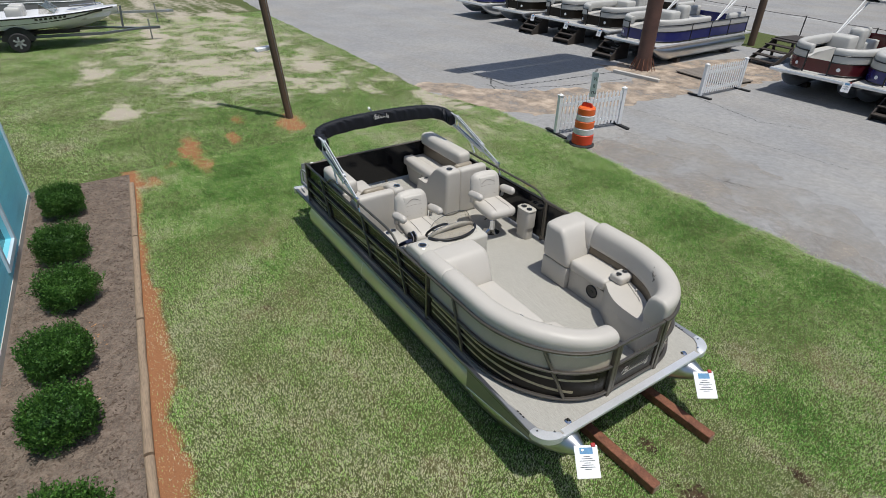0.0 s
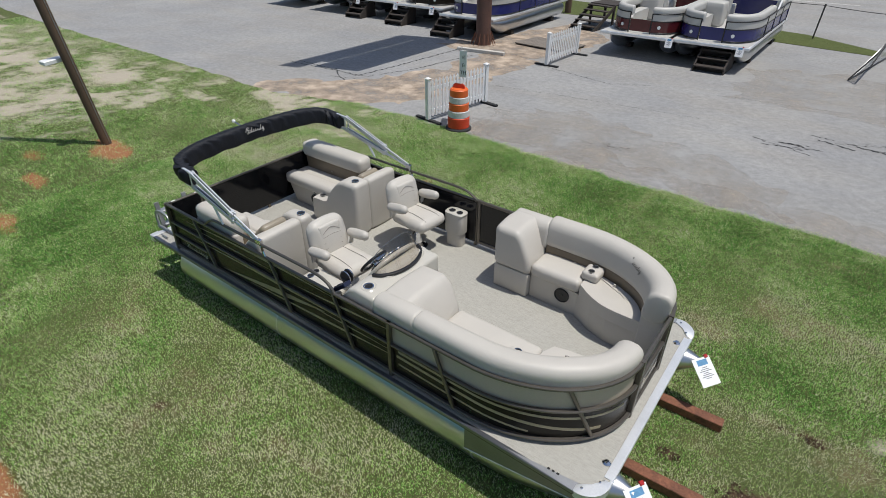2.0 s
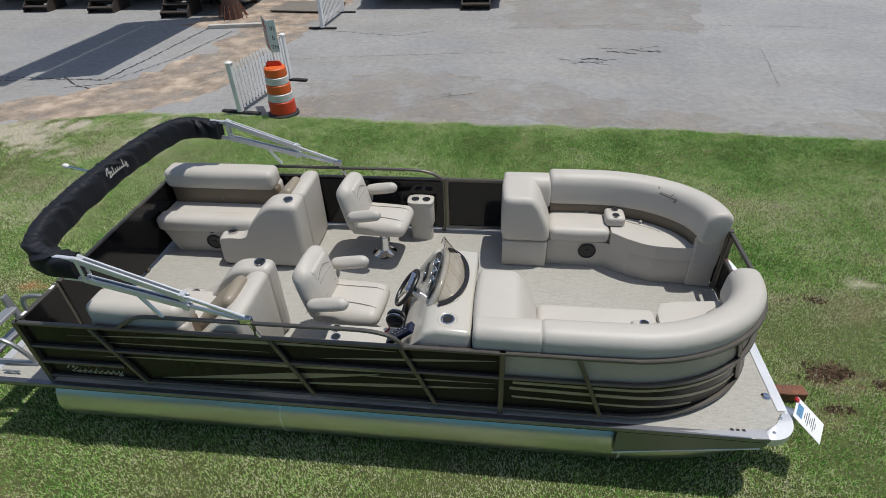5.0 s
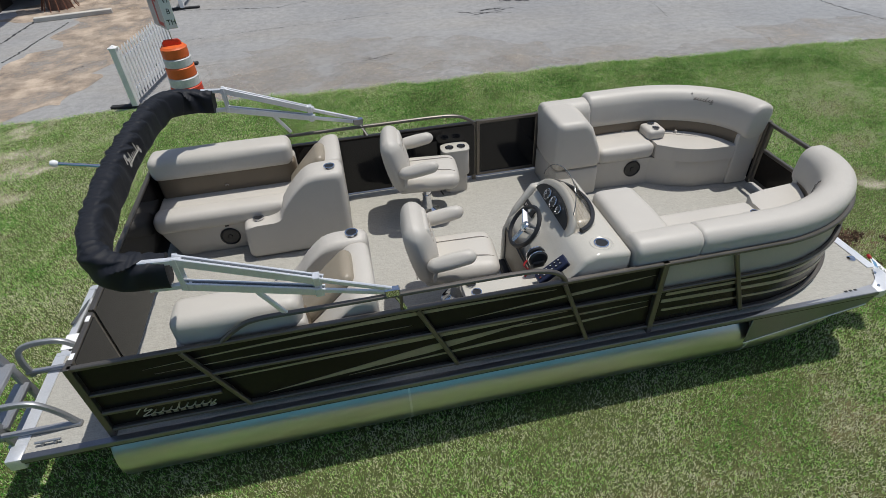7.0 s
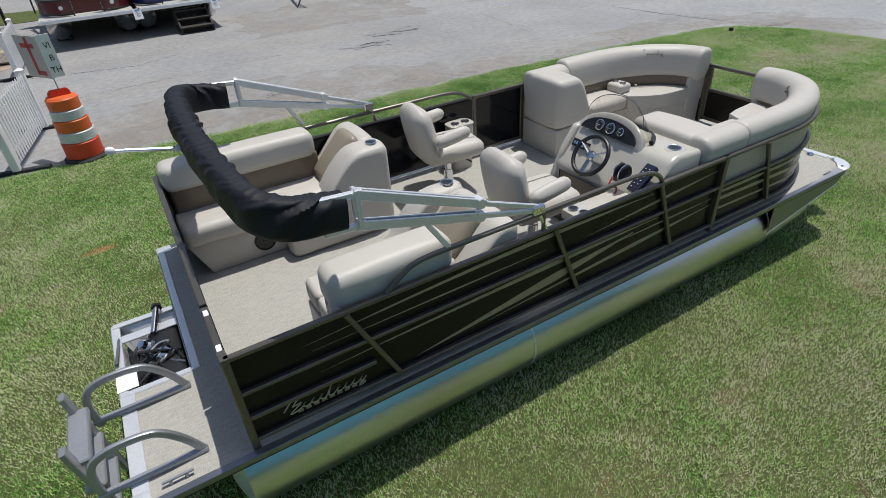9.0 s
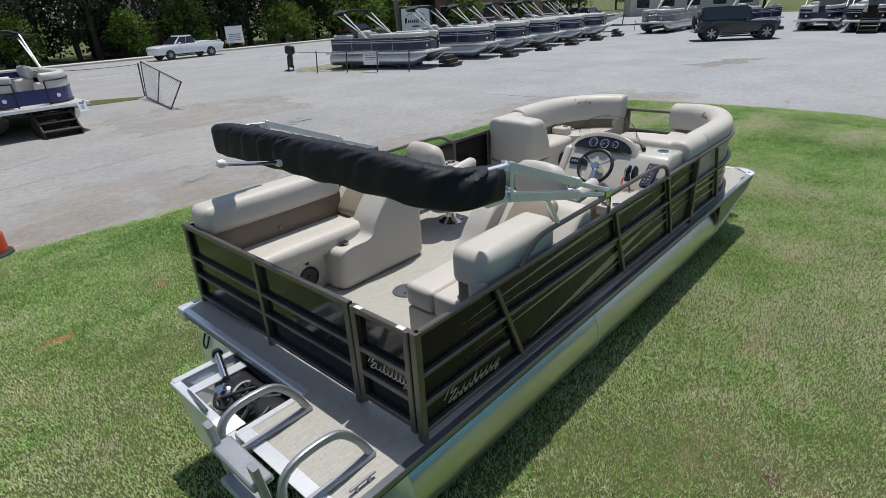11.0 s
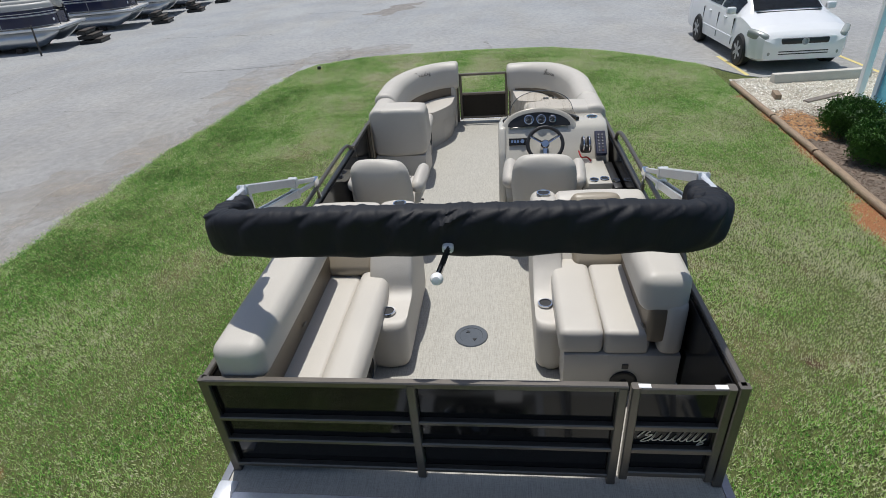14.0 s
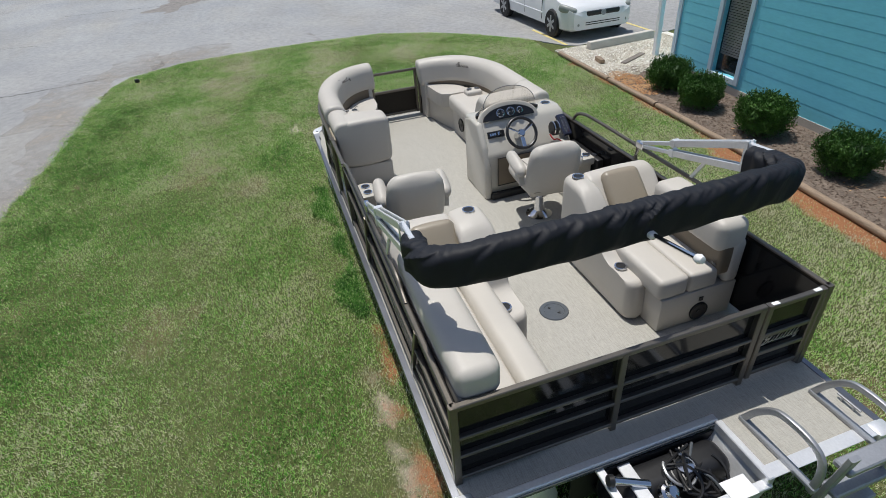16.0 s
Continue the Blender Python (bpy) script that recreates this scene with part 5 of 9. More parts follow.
def bow_lounge(s):
    g = GATE[s]
    x_arm0, x_arm1, y_in = (3.60, 4.04, 0.60) if s == PORT else (3.44, 3.89, 0.46)
    y_seat = 0.62 if s == PORT else 0.46
    lounge = thing("bow_lounge", pose(4.6, s * 0.8, DECK), "curved ivory vinyl bow lounge with taupe back band", "bench seat", "bow lounges", in_world=True)
    inner = [(x_arm1, s * (y_seat + 0.04)), (4.60, s * (y_seat + 0.04)), (4.80, s * 0.52), (5.0, s * 0.45), (5.44, s * (g + 0.02))]
    outer = [(p[0], p[1]) for p in fence_path(s, 0.05, x_arm1)]
    base = extrude(B(), inner + outer[::-1][1:], DECK, 0.945, "z", 0.012, 2)
    base_ob = part("seat_base", base, VINYL, lounge, "ivory vinyl seat base")
    arm_base = box(B(), (x_arm0, min(s * y_in, s * 1.14), DECK), (x_arm1 - 0.004, max(s * y_in, s * 1.14), 0.955), 0.02, 2)
    part("arm_base", arm_base, VINYL, lounge)
    ca = soft_slab(B(), [(x_arm0 - 0.01, 0.958), (x_arm1 + 0.015, 0.958), (x_arm1, 1.12), (x_arm1 - 0.10, 1.36), (x_arm1 - 0.17, 1.445), (x_arm0 - 0.01, 1.445)], s * (y_in - 0.02), s * 1.15, 0.065, 0.012)
    part("arm_cushion", ca, VINYL, lounge, "tall padded ivory backrest end")
    cs = cushion(B(), (x_arm1 + 0.005, min(s * y_seat, s * 1.0), 0.95), (4.615 if s == PORT else 4.80, max(s * y_seat, s * 1.0), 1.10 if s == PORT else 1.125), 0.05, 0.012)
    part("seat_cushion", cs, VINYL, lounge)
    x_in = 4.625 if s == PORT else 4.81
    inn2 = [(x_in, s * 0.625), (4.80, s * 0.50), (5.0, s * 0.425), (5.36, s * (g + 0.01))] if s == PORT else [(x_in, s * 0.52), (4.86, s * 0.40), (5.0, s * 0.37), (5.36, s * (g + 0.02))]
    if s == PORT:
        inn2 = [(p[0], p[1]) for p in bezier([(x, y, 0.0) for x, y in inn2], 4)]
    out2 = [(p[0], p[1]) for p in fence_path(s, 0.26, x_in)][:-2]
    sc = extrude(B(), inn2 + out2[::-1], 0.95, 1.09 if s == PORT else 1.125, "z", 0.035, 4)
    part("seat_cushion", sc, VINYL, lounge)
    band = fence_path(s, 0.20, x_arm1 + 0.02, None, 1.13)[:-1]
    part("back_band", sweep(B(), band, rrect(0.10, 0.16, 0.03, 2)), TAUPE, lounge, "taupe vinyl band below the backrest")
    back = fence_path(s, 0.135, x_arm1 + 0.035, None, 1.325 if s == PORT else 1.30)
    n_b = len(back)
    back = [(x, y, z - (0.0 if s == PORT else 0.045 * max(0.0, (k / n_b - 0.55) / 0.45))) for k, (x, y, z) in enumerate(back)]
    sgn = 1 if s == STARB else -1
    part("back_cushion", sweep(B(), back, rrect(0.235, 0.33, 0.10, 6), round_end=0.04, lean=0.02 * sgn), VINYL, lounge, "rounded ivory backrest roll")
    crest = [(x, s * (1.035 if s == PORT else 1.055), 1.287 if s == PORT else 1.295) for x in (x_arm0 + 0.03, (x_arm0 + x_arm1) / 2, x_arm1 - 0.022)]
    part("corner_cushion", sweep(B(), crest, rrect(0.235, 0.335, 0.10, 6), round_end=0.04, lean=0.02 * sgn), VINYL, lounge, "padded ivory corner that joins arm and backrest")
    shell = fence_path(s, 0.032, x_arm1 - 0.4, None, 1.10)
    part("back_shell", sweep(B(), shell, rrect(0.016, 0.36, 0.004, 1)), WARM_IVORY, lounge, "ivory backrest shell behind the rail")
    part("end_panel", soft_slab(B(), [(5.32, DECK + 0.002), (5.55, DECK + 0.002), (5.55, 1.20), (5.32, 1.20)], s * (g + 0.005), s * (g + 0.06), 0.015, 0.0, corner=0.03), VINYL, lounge, "ivory end panel beside the gate")
    speaker(4.43, s * (y_seat + 0.04), 0.84, (0, -s, 0), lounge)
    y_c = 0.72 if s == PORT else 0.66
    blk = cushion(B(), (4.58, min(s * y_c, s * (y_c + 0.2)), 1.085), (4.76, max(s * y_c, s * (y_c + 0.2)), 1.185), 0.03, 0.004)
    bo = part("cup_block", blk, VINYL, lounge, "ivory armrest block with two cups")
    for dy in (y_c + 0.05, y_c + 0.15):
        cup_ring(4.67, s * dy, 1.187, bo, 0.036)
    m = Matrix.Translation((5.082, 0.780, 1.434)) @ frame_from((-0.64, -0.64, 0.42)) if s == PORT else Matrix.Translation((5.030, -0.787, 1.385)) @ frame_from((-0.56, 0.71, 0.42))
    part("script_mark", script_mark(B(), m, 0.25, 0.065, 8, 0.035), DARKINK, lounge, "small dark script embroidery")
    for x in (4.42, 4.92):
        k = lathe(B(), [(0.0, 0.03), (0.012, 0.028), (0.014, 0.0)], 10, pose(x, s * (0.93 if x < 4.6 else 0.80), 1.09, 0, 0, 0))
        part("pull_tab", k, VINYL, lounge)
    return lounge


bow_lounge(PORT)
bow_lounge(STARB)


def rear_lounge(s):
    x0 = 0.03 if s == PORT else 0.55
    xb0, xb1 = (1.24, 1.65) if s == PORT else (1.32, 1.76)
    lg = thing("rear_lounge", pose(0.9, s * 0.8, DECK), "ivory vinyl rear lounge with sloping arm and taupe pillow", "bench seat", "rear lounges", in_world=True)
    yy = lambda a, b: (min(s * a, s * b), max(s * a, s * b))  # noqa: E731
    a, b = yy(0.60, 1.15)
    if s == PORT:
        bs = extrude(B(), [(x0 + 0.12, DECK), (xb0, DECK), (xb0, 0.945), (x0, 0.945)], a, b, "y", 0.012, 2)
    else:
        a, b = yy(0.525, 1.15)
        bs = box(B(), (x0 + 0.02, a, DECK), (xb0, b, 0.945), 0.012, 2)
    part("seat_base", bs, VINYL, lg, "ivory vinyl locker base")
    a, b = yy(0.54 if s == PORT else 0.50, 0.735)
    part("seat_bolster", cushion(B(), (x0 + (0.0 if s == PORT else 0.03), a, 0.94), (xb0 + 0.02, b, 1.10), 0.05 if s == PORT else 0.036, 0.012 if s == PORT else 0.006), VINYL, lg, "rounded front seat roll")
    a, b = yy(0.74, 0.98)
    part("seat_cushion", cushion(B(), (x0 + (0.0 if s == PORT else 0.03), a, 0.94), (xb0 + 0.02, b, 1.062 if s == PORT else 1.098), 0.025, 0.006), VINYL, lg)
    a, b = yy(0.945, 1.06)
    part("back_band", cushion(B(), (x0 + 0.02, a, 1.03), (xb0, b, 1.275), 0.03, 0.004), TAUPE, lg, "taupe vinyl band below the backrest")
    a, b = yy(0.90, 1.145)
    part("back_cushion", cushion(B(), (x0 - (0.0 if s == PORT else -0.02), a, 1.245 if s == PORT else 1.225), (xb0 - 0.02, b, 1.455), 0.06, 0.01), VINYL, lg, "rounded ivory backrest roll")
    a, b = yy(1.02, 1.145)
    part("back_shell", cushion(B(), (x0 + 0.01, a, 0.95), (xb0, b, 1.30), 0.04, 0.0, seg=8), VINYL, lg, "ivory shell behind the backrest")
    a, b = yy(0.64 if s == PORT else 0.55, 1.15)
    rec = [(xb0 - 0.04, DECK), (xb1, DECK), (xb1, 1.395), (xb1 - 0.13, 1.395), (xb0 - 0.04, 1.06)]
    part("bulkhead", soft_slab(B(), rec, a, b, 0.045, 0.006), VINYL, lg, "tall reclined ivory seat end")
    a, b = yy(0.385, 0.66 if s == PORT else 0.57)
    slope = [(p.x, p.z) for p in bezier([(xb1 - 0.20, 0, 1.40), (xb1 - 0.30, 0, 1.375), (xb1 - 0.42, 0, 1.27), (xb1 - 0.53, 0, 1.13), (1.07, 0, 1.03), (0.98, 0, 0.998)], 3)]
    prof = [(0.74, DECK), (xb1, DECK), (xb1, 1.40)] + slope + [(0.76, 0.995)]
    part("arm", soft_slab(B(), prof, a, b, 0.055, 0.008), VINYL, lg, "sloping ivory vinyl arm")
    a, b = yy(0.67, 1.0)
    sl = Vector((xb0 - xb1 + 0.09, 0, 1.06 - 1.395))
    nv = Vector((sl.z, 0, -sl.x)).normalized()
    pm = Matrix.Translation(Vector((xb1 - 0.13, s * 0.81, 1.395)) + sl * 0.50 + nv * 0.02) @ frame_from(nv)
    part("pillow", cushion(B(), (-0.16, -0.225 if s == PORT else -0.25, -0.05), (0.16, 0.225 if s == PORT else 0.25, 0.045), 0.045, 0.012, m=pm), PILLOW, lg, "taupe reclined back pillow")
    cup_ring(xb1 - 0.10, s * (0.50 if s == PORT else 0.475), 1.409, lg)
    cup_ring(0.88 + (0.08 if s == STARB else 0), s * (0.51 if s == PORT else 0.45), 1.006, lg)
    if s == PORT:
        speaker(0.585, s * 0.60, 0.80, (0, -s, 0), lg)
    else:
        speaker(x0 + 0.02, s * 0.86, 0.755, (-1, 0, 0), lg, 0.075)
    k = sweep(B(), bezier([(0.6, s * 0.965, 1.09), (0.6, s * 0.93, 1.13), (0.62, s * 0.93, 1.13), (0.62, s * 0.965, 1.09)], 4), circle(0.006, 6))
    part("pull_tab", k, SEAM, lg)
    return lg


rear_lounge(PORT)
rear_lounge(STARB)


def captain_chair(m):
    ch = thing("captain_chair", m, "ivory vinyl swivel captain chair with padded arms on a chrome pedestal", "chair", "captain chairs")
    part("pedestal_base", lathe(B(), [(0.125, 0.0), (0.125, 0.010), (0.10, 0.02), (0.055, 0.06), (0.042, 0.12), (0.04, 0.2)], 28), CHROME, ch, "polished flared pedestal foot")
    part("pedestal_post", lathe(B(), [(0.033, 0.15), (0.033, 0.34)], 20), CHROME, ch, "polished steel post")
    part("swivel_plate", box(B(), (-0.13, -0.11, 0.325), (0.13, 0.11, 0.355), 0.008, 1), BLACK, ch, "black swivel slider")
    part("lever", rod(B(), (0.1, -0.1, 0.335), (0.14, -0.22, 0.32), 0.008), BLACK, ch)
    st = cushion(B(), (-0.22, -0.225, 0.345), (0.29, 0.225, 0.495), 0.07, 0.014)
    so = part("seat", st, VINYL, ch, "thick ivory seat cushion")
    for y in (-0.10, 0.10):
        part("seat_seam", sweep(B(), bezier([(-0.16, y, 0.505), (0.05, y, 0.511), (0.2, y * 1.1, 0.506), (0.265, y * 1.1, 0.485)], 5), circle(0.0028, 6)), SEAM, so)
    tilt = Matrix.Translation((-0.215, 0, 0.42)) @ pose(0, 0, 0, 0, -12, 0)
    bk = part("backrest", cushion(B(), (-0.08, -0.216, -0.06), (0.08, 0.216, 0.425), 0.079, 0.03, m=tilt), VINYL, ch, "tall rounded ivory backrest")
    pad = cushion(B(), (0.05, -0.14, 0.06), (0.098, 0.14, 0.385), 0.045, 0.006, m=tilt)
    po = part("back_pad", pad, VINYL, bk)
    for z in (0.13, 0.195, 0.26, 0.325):
        bow = 0.035 if z > 0.3 else 0.008
        ln = bezier([tilt @ Vector((0.100, -0.115, z - bow)), tilt @ Vector((0.105, 0, z + bow * 0.6)), tilt @ Vector((0.100, 0.115, z - bow))], 6)
        part("back_seam", sweep(B(), ln, circle(0.003, 6)), SEAM, bk)
    ln = [tilt @ Vector((-0.088, y, 0.02)) for y in (-0.19, -0.1, 0, 0.1, 0.19)]
    part("shell_seam", sweep(B(), bezier(ln, 3), circle(0.003, 6)), SEAM, bk)
    for s in (-1, 1):
        am = Matrix.Translation((-0.03, s * 0.268, 0.63)) @ pose(0, 0, 0, 0, -11, 0)
        part("armrest", cushion(B(), (-0.20, -0.046, -0.058), (0.125, 0.046, 0.042), 0.046, 0.012, m=am), VINYL, ch, "padded ivory armrest")
        part("arm_bracket", bar(B(), (-0.19, s * 0.262, 0.46), (-0.165, s * 0.275, 0.62), 0.05, 0.022), VINYL, ch)
    part("underside", cushion(B(), (-0.25, -0.2, 0.335), (0.15, 0.2, 0.40), 0.03, 0), VINYL, ch)
    return ch


chair = captain_chair(pose(2.38, 0.72, DECK, 0, 0, -6))
copy_thing(chair, pose(2.38, -0.53, DECK, 0, 0, -4))


def helm():
    h = thing("helm_console", pose(3.1, -0.65, DECK), "ivory fibreglass helm console with black wheel, gauges and windscreen", "boat console", in_world=True)
    # body: side profile drawn across the boat
    prof = [(2.86, DECK), (3.42, DECK), (3.42, 1.40), (3.18, 1.415), (3.09, 1.385), (3.0, 1.26), (2.88, 1.12)]
    part("body", extrude(B(), prof, -0.175, -1.14, "y", 0.035, 3), GELCOAT, h, "moulded ivory console body")
    # left cowl that sweeps up towards the gauge pod
    cowl = [(2.83, DECK), (2.90, DECK), (3.40, DECK), (3.40, 1.36), (3.22, 1.41), (3.06, 1.40), (2.92, 1.20), (2.84, 1.0)]
    part("cowl", extrude(B(), cowl, -0.165, -0.235, "y", 0.025, 3), GELCOAT, h, "rounded console side fin")
    pod = cushion(B(), (-0.10, -0.30, -0.12), (0.10, 0.30, 0.035), 0.07, 0.015, m=Matrix.Translation((3.22, -0.54, 1.41)))
    part("dash_pod", pod, GELCOAT, h, "arched ivory dash hood")
    dash_m = Matrix.Translation((3.105, -0.53, 1.43)) @ frame_from((-0.86, 0, 0.5))
    face = [(0.28 * math.cos(radians(a)), 0.125 * math.sin(radians(a)) - 0.04) for a in range(0, 181, 12)]
    hood = [dash_m @ Vector((0.292 * math.cos(radians(a)), 0.145 * math.sin(radians(a)) - 0.05, -0.03)) for a in range(-20, 201, 10)]
    part("hood_arch", sweep(B(), hood, rrect(0.085, 0.045, 0.02, 3), up=dash_m.to_3x3() @ Vector((0, 0, 1))), GELCOAT, h, "arched ivory hood round the gauges")
    d = part("gauge_panel", extrude(B(), face, 0.0, 0.012, "z", 0.003, 1, m=dash_m), BLACK, h, "black arched gauge panel")
    for k, (u, r) in enumerate(((-0.12, 0.032), (-0.02, 0.043), (0.09, 0.043))):
        g = part("gauge", lathe(B(), [(0.0, 0.010), (r * 0.8, 0.010), (r * 0.86, 0.018), (r, 0.016), (r, 0.0)], 22, dash_m @ pose(-u, 0.018, 0.012)), CHROME, d, "round chrome-rimmed gauge")
        part("dial", lathe(B(), [(0.0, 0.0125), (r * 0.78, 0.0125), (r * 0.78, 0.010)], 22, dash_m @ pose(-u, 0.018, 0.012)), BLACK, g)
        tick = B()
        for j in range(9):
            an = radians(210 - 30 * j)
            box(tick, (r * 0.55, -0.0015, 0.0126), (r * 0.72, 0.0015, 0.0134), m=dash_m @ pose(-u, 0.018, 0.012) @ pose(0, 0, 0, 0, 0, math.degrees(an)))
        box(tick, (0, -0.001, 0.0126), (r * 0.6, 0.001, 0.0138), m=dash_m @ pose(-u, 0.018, 0.012) @ pose(0, 0, 0, 0, 0, 215 - 12 * k))
        part("ticks", tick, PAPER, g)
    rad_m = Matrix.Translation((3.005, -0.35, 1.285)) @ frame_from((-0.86, 0, 0.5))
    ra = part("radio", box(B(), (-0.09, -0.032, 0), (0.09, 0.032, 0.014), 0.004, 1, rad_m), BLACK, h, "black marine radio")
    kb = B()
    lathe(kb, [(0.0, 0.012), (0.018, 0.01), (0.02, 0.0)], 14, rad_m @ pose(0.03, 0, 0.014))
    for k in range(3):
        box(kb, (-0.07 + 0.025 * k, -0.012, 0.014), (-0.052 + 0.025 * k, 0.012, 0.018), m=rad_m)
    part("buttons", kb, CHROME, ra)
    # steering wheel
    wm = Matrix.Translation((2.905, -0.575, 1.285)) @ frame_from((-0.80, 0, 0.6))
    ring = [wm @ Vector((0.152 * math.cos(2 * math.pi * k / 36), 0.152 * math.sin(2 * math.pi * k / 36), 0.03)) for k in range(36)]
    wh = part("steering_wheel", sweep(B(), ring, circle(0.016, 10), closed=True, up=wm.to_3x3() @ Vector((0, 0, 1))), BLACK, h, "black three-spoke steering wheel")
    for a in (30, 150, 270):
        e = wm @ Vector((0.145 * math.cos(radians(a)), 0.145 * math.sin(radians(a)), 0.03))
        part("spoke", bar(B(), wm @ Vector((0, 0, 0.02)), e, 0.042, 0.012), CHROME, wh)
    part("hub", lathe(B(), [(0.0, 0.045), (0.03, 0.043), (0.04, 0.03), (0.04, -0.12)], 20, wm), CHROME, wh, "chrome wheel hub")
    # throttle and switches on the right
    tm = Matrix.Translation((2.90, -1.055, 1.285)) @ frame_from((-0.62, 0, 0.8), (1, 0, 0))
    part("switch_panel", box(B(), (-0.046, -0.11, -0.03), (0.046, 0.125, 0.012), 0.006, 1, tm), DASHBLUE, h, "dark navy switch panel")
    for i in range(2):
        for j in range(6):
            sw = part("switch", box(B(), (-0.028 + 0.032 * i, -0.090 + 0.032 * j, 0.012), (-0.008 + 0.032 * i, -0.070 + 0.032 * j, 0.017), 0.003, 1, tm), BLACK, h, "small black rocker switch")
            part("legend", box(B(), (-0.022 + 0.032 * i, -0.083 + 0.032 * j, 0.0172), (-0.014 + 0.032 * i, -0.077 + 0.032 * j, 0.0180), m=tm), RED if j == 0 and i == 1 else PAPER, sw)
    to = part("throttle", cushion(B(), (2.80, -0.965, 1.235), (2.90, -0.875, 1.30), 0.02, 0.004), BLACK, h, "black twin-lever throttle with chrome edges")
    for y in (-0.945, -0.897):
        disc = lathe(B(), [(0.0, 0.016), (0.058, 0.014), (0.066, 0.006), (0.066, -0.006), (0.058, -0.014), (0.0, -0.016)], 24, Matrix.Translation((2.852, y, 1.30)) @ frame_from((0, 1, 0)))
        part("throttle_lever", disc, BLACK, to, "black rounded throttle lever")
        part("throttle_ring", lathe(B(), [(0.0655, 0.005), (0.0685, 0.004), (0.0685, -0.004), (0.0655, -0.005)], 28, Matrix.Translation((2.852, y, 1.30)) @ frame_from((0, 1, 0))), CHROME, to)
    part("kill_cord", sweep(B(), bezier([(2.83, -0.86, 1.25), (2.78, -0.88, 1.21), (2.80, -0.93, 1.20), (2.76, -0.96, 1.18)], 4), circle(0.007, 8)), RED, h, "red safety cord")
    # recessed cup in the top
    bs = lathe(B(), [(0.0, 0.002), (0.055, 0.002), (0.07, 0.010), (0.085, 0.0)], 24, pose(3.25, -1.02, 1.405))
    part("cup_recess", bs, GELCOAT, h)
    cup_ring(3.25, -1.02, 1.41, h, 0.052)
    # windscreen: smoked, wrapped round the pod
    arc = []
    for k in range(25):
        a = radians(-80 + 160 * k / 24)
        arc.append((3.13 + 0.22 * math.cos(a), -0.55 + 0.335 * math.sin(a), math.cos(a)))
    scr = B()
    lo = [scr.verts.new((x, y, 1.425)) for x, y, c in arc]
    hi = [scr.verts.new((x - 0.15 * max(0, c) - 0.02, -0.55 + (y + 0.55) * 0.84, 1.44 + 0.25 * max(0.0, c) ** 0.6)) for x, y, c in arc]
    for i in range(len(arc) - 1):
        scr.faces.new((lo[i], lo[i + 1], hi[i + 1], hi[i]))
    r = bmesh.ops.solidify(scr, geom=scr.faces[:], thickness=0.005)
    so = part("windscreen", scr, SMOKED, h, "low smoked acrylic windscreen")
    part("screen_trim", sweep(B(), [(x, y, 1.428) for x, y, c in arc], rrect(0.032, 0.03, 0.006, 1)), BLACK, so, "black windscreen gasket")
    top_edge = [(x - 0.15 * max(0, c) - 0.02, -0.55 + (y + 0.55) * 0.84, 1.44 + 0.25 * max(0.0, c) ** 0.6) for x, y, c in arc]
    part("screen_edge", sweep(B(), top_edge, circle(0.003, 6)), CARGREY, so)
    # locker door below the wheel
    dm = part("locker_door", box(B(), (2.835, -0.88, 0.80), (2.852, -0.30, 1.10), 0.012, 2), TAUPE, h, "recessed taupe locker door")
    part("door_trim", sweep(B(), [(2.836, -0.30, 0.80), (2.836, -0.88, 0.80), (2.836, -0.88, 1.10), (2.836, -0.30, 1.10)], circle(0.006, 6), closed=True, up=(1, 0, 0)), BLACK, dm)
    ft = B()
    box(ft, (2.80, -0.95, DECK), (2.86, -0.22, DECK + 0.07), 0.01, 1)
    part("foot_rest", ft, BLACK, h)
    # low ivory shelf with two cups and a dark pocket against the railing
    part("side_shelf", box(B(), (2.33, -1.075, 1.09), (2.86, -0.88, 1.165), 0.014, 2), GELCOAT, h, "ivory side shelf")
    part("shelf_leg", box(B(), (2.36, -1.06, DECK), (2.84, -0.90, 1.09), 0.01, 1), GELCOAT, h)
    part("side_pocket", box(B(), (2.30, -1.15, 0.98), (2.84, -1.08, 1.14), 0.012, 2), BLACK, h, "black plastic side pocket")
    for x, y in ((2.39, -0.935), (2.41, -1.02)):
        cup_ring(x, y, 1.166, h, 0.038)
    cup_ring(2.42, -1.115, 1.141, h, 0.032)
    return h


helm()


def cup_stand():
    st = thing("cup_stand", pose(2.735, 1.06, DECK), "ivory pedestal with two cup holders beside the railing", "cup holder stand", in_world=True)
    def oval(w, d, n=24):
        return [(2.735 + w * math.copysign(abs(math.cos(t)) ** 0.5, math.cos(t)), 1.06 + d * math.copysign(abs(math.sin(t)) ** 0.5, math.sin(t))) for t in (2 * math.pi * k / n for k in range(n))]
    part("lower_body", extrude(B(), oval(0.115, 0.08), DECK, 0.84, "z", 0.01, 2), VINYL, st)
    part("upper_body", extrude(B(), oval(0.135, 0.09), 0.845, 1.10, "z", 0.015, 2), VINYL, st, "ivory moulded drum body")
    part("lid", extrude(B(), oval(0.14, 0.095), 1.102, 1.125, "z", 0.01, 2), GELCOAT, st)
    for x in (2.68, 2.795):
        cup_ring(x, 1.05, 1.125, st, 0.043)


cup_stand()

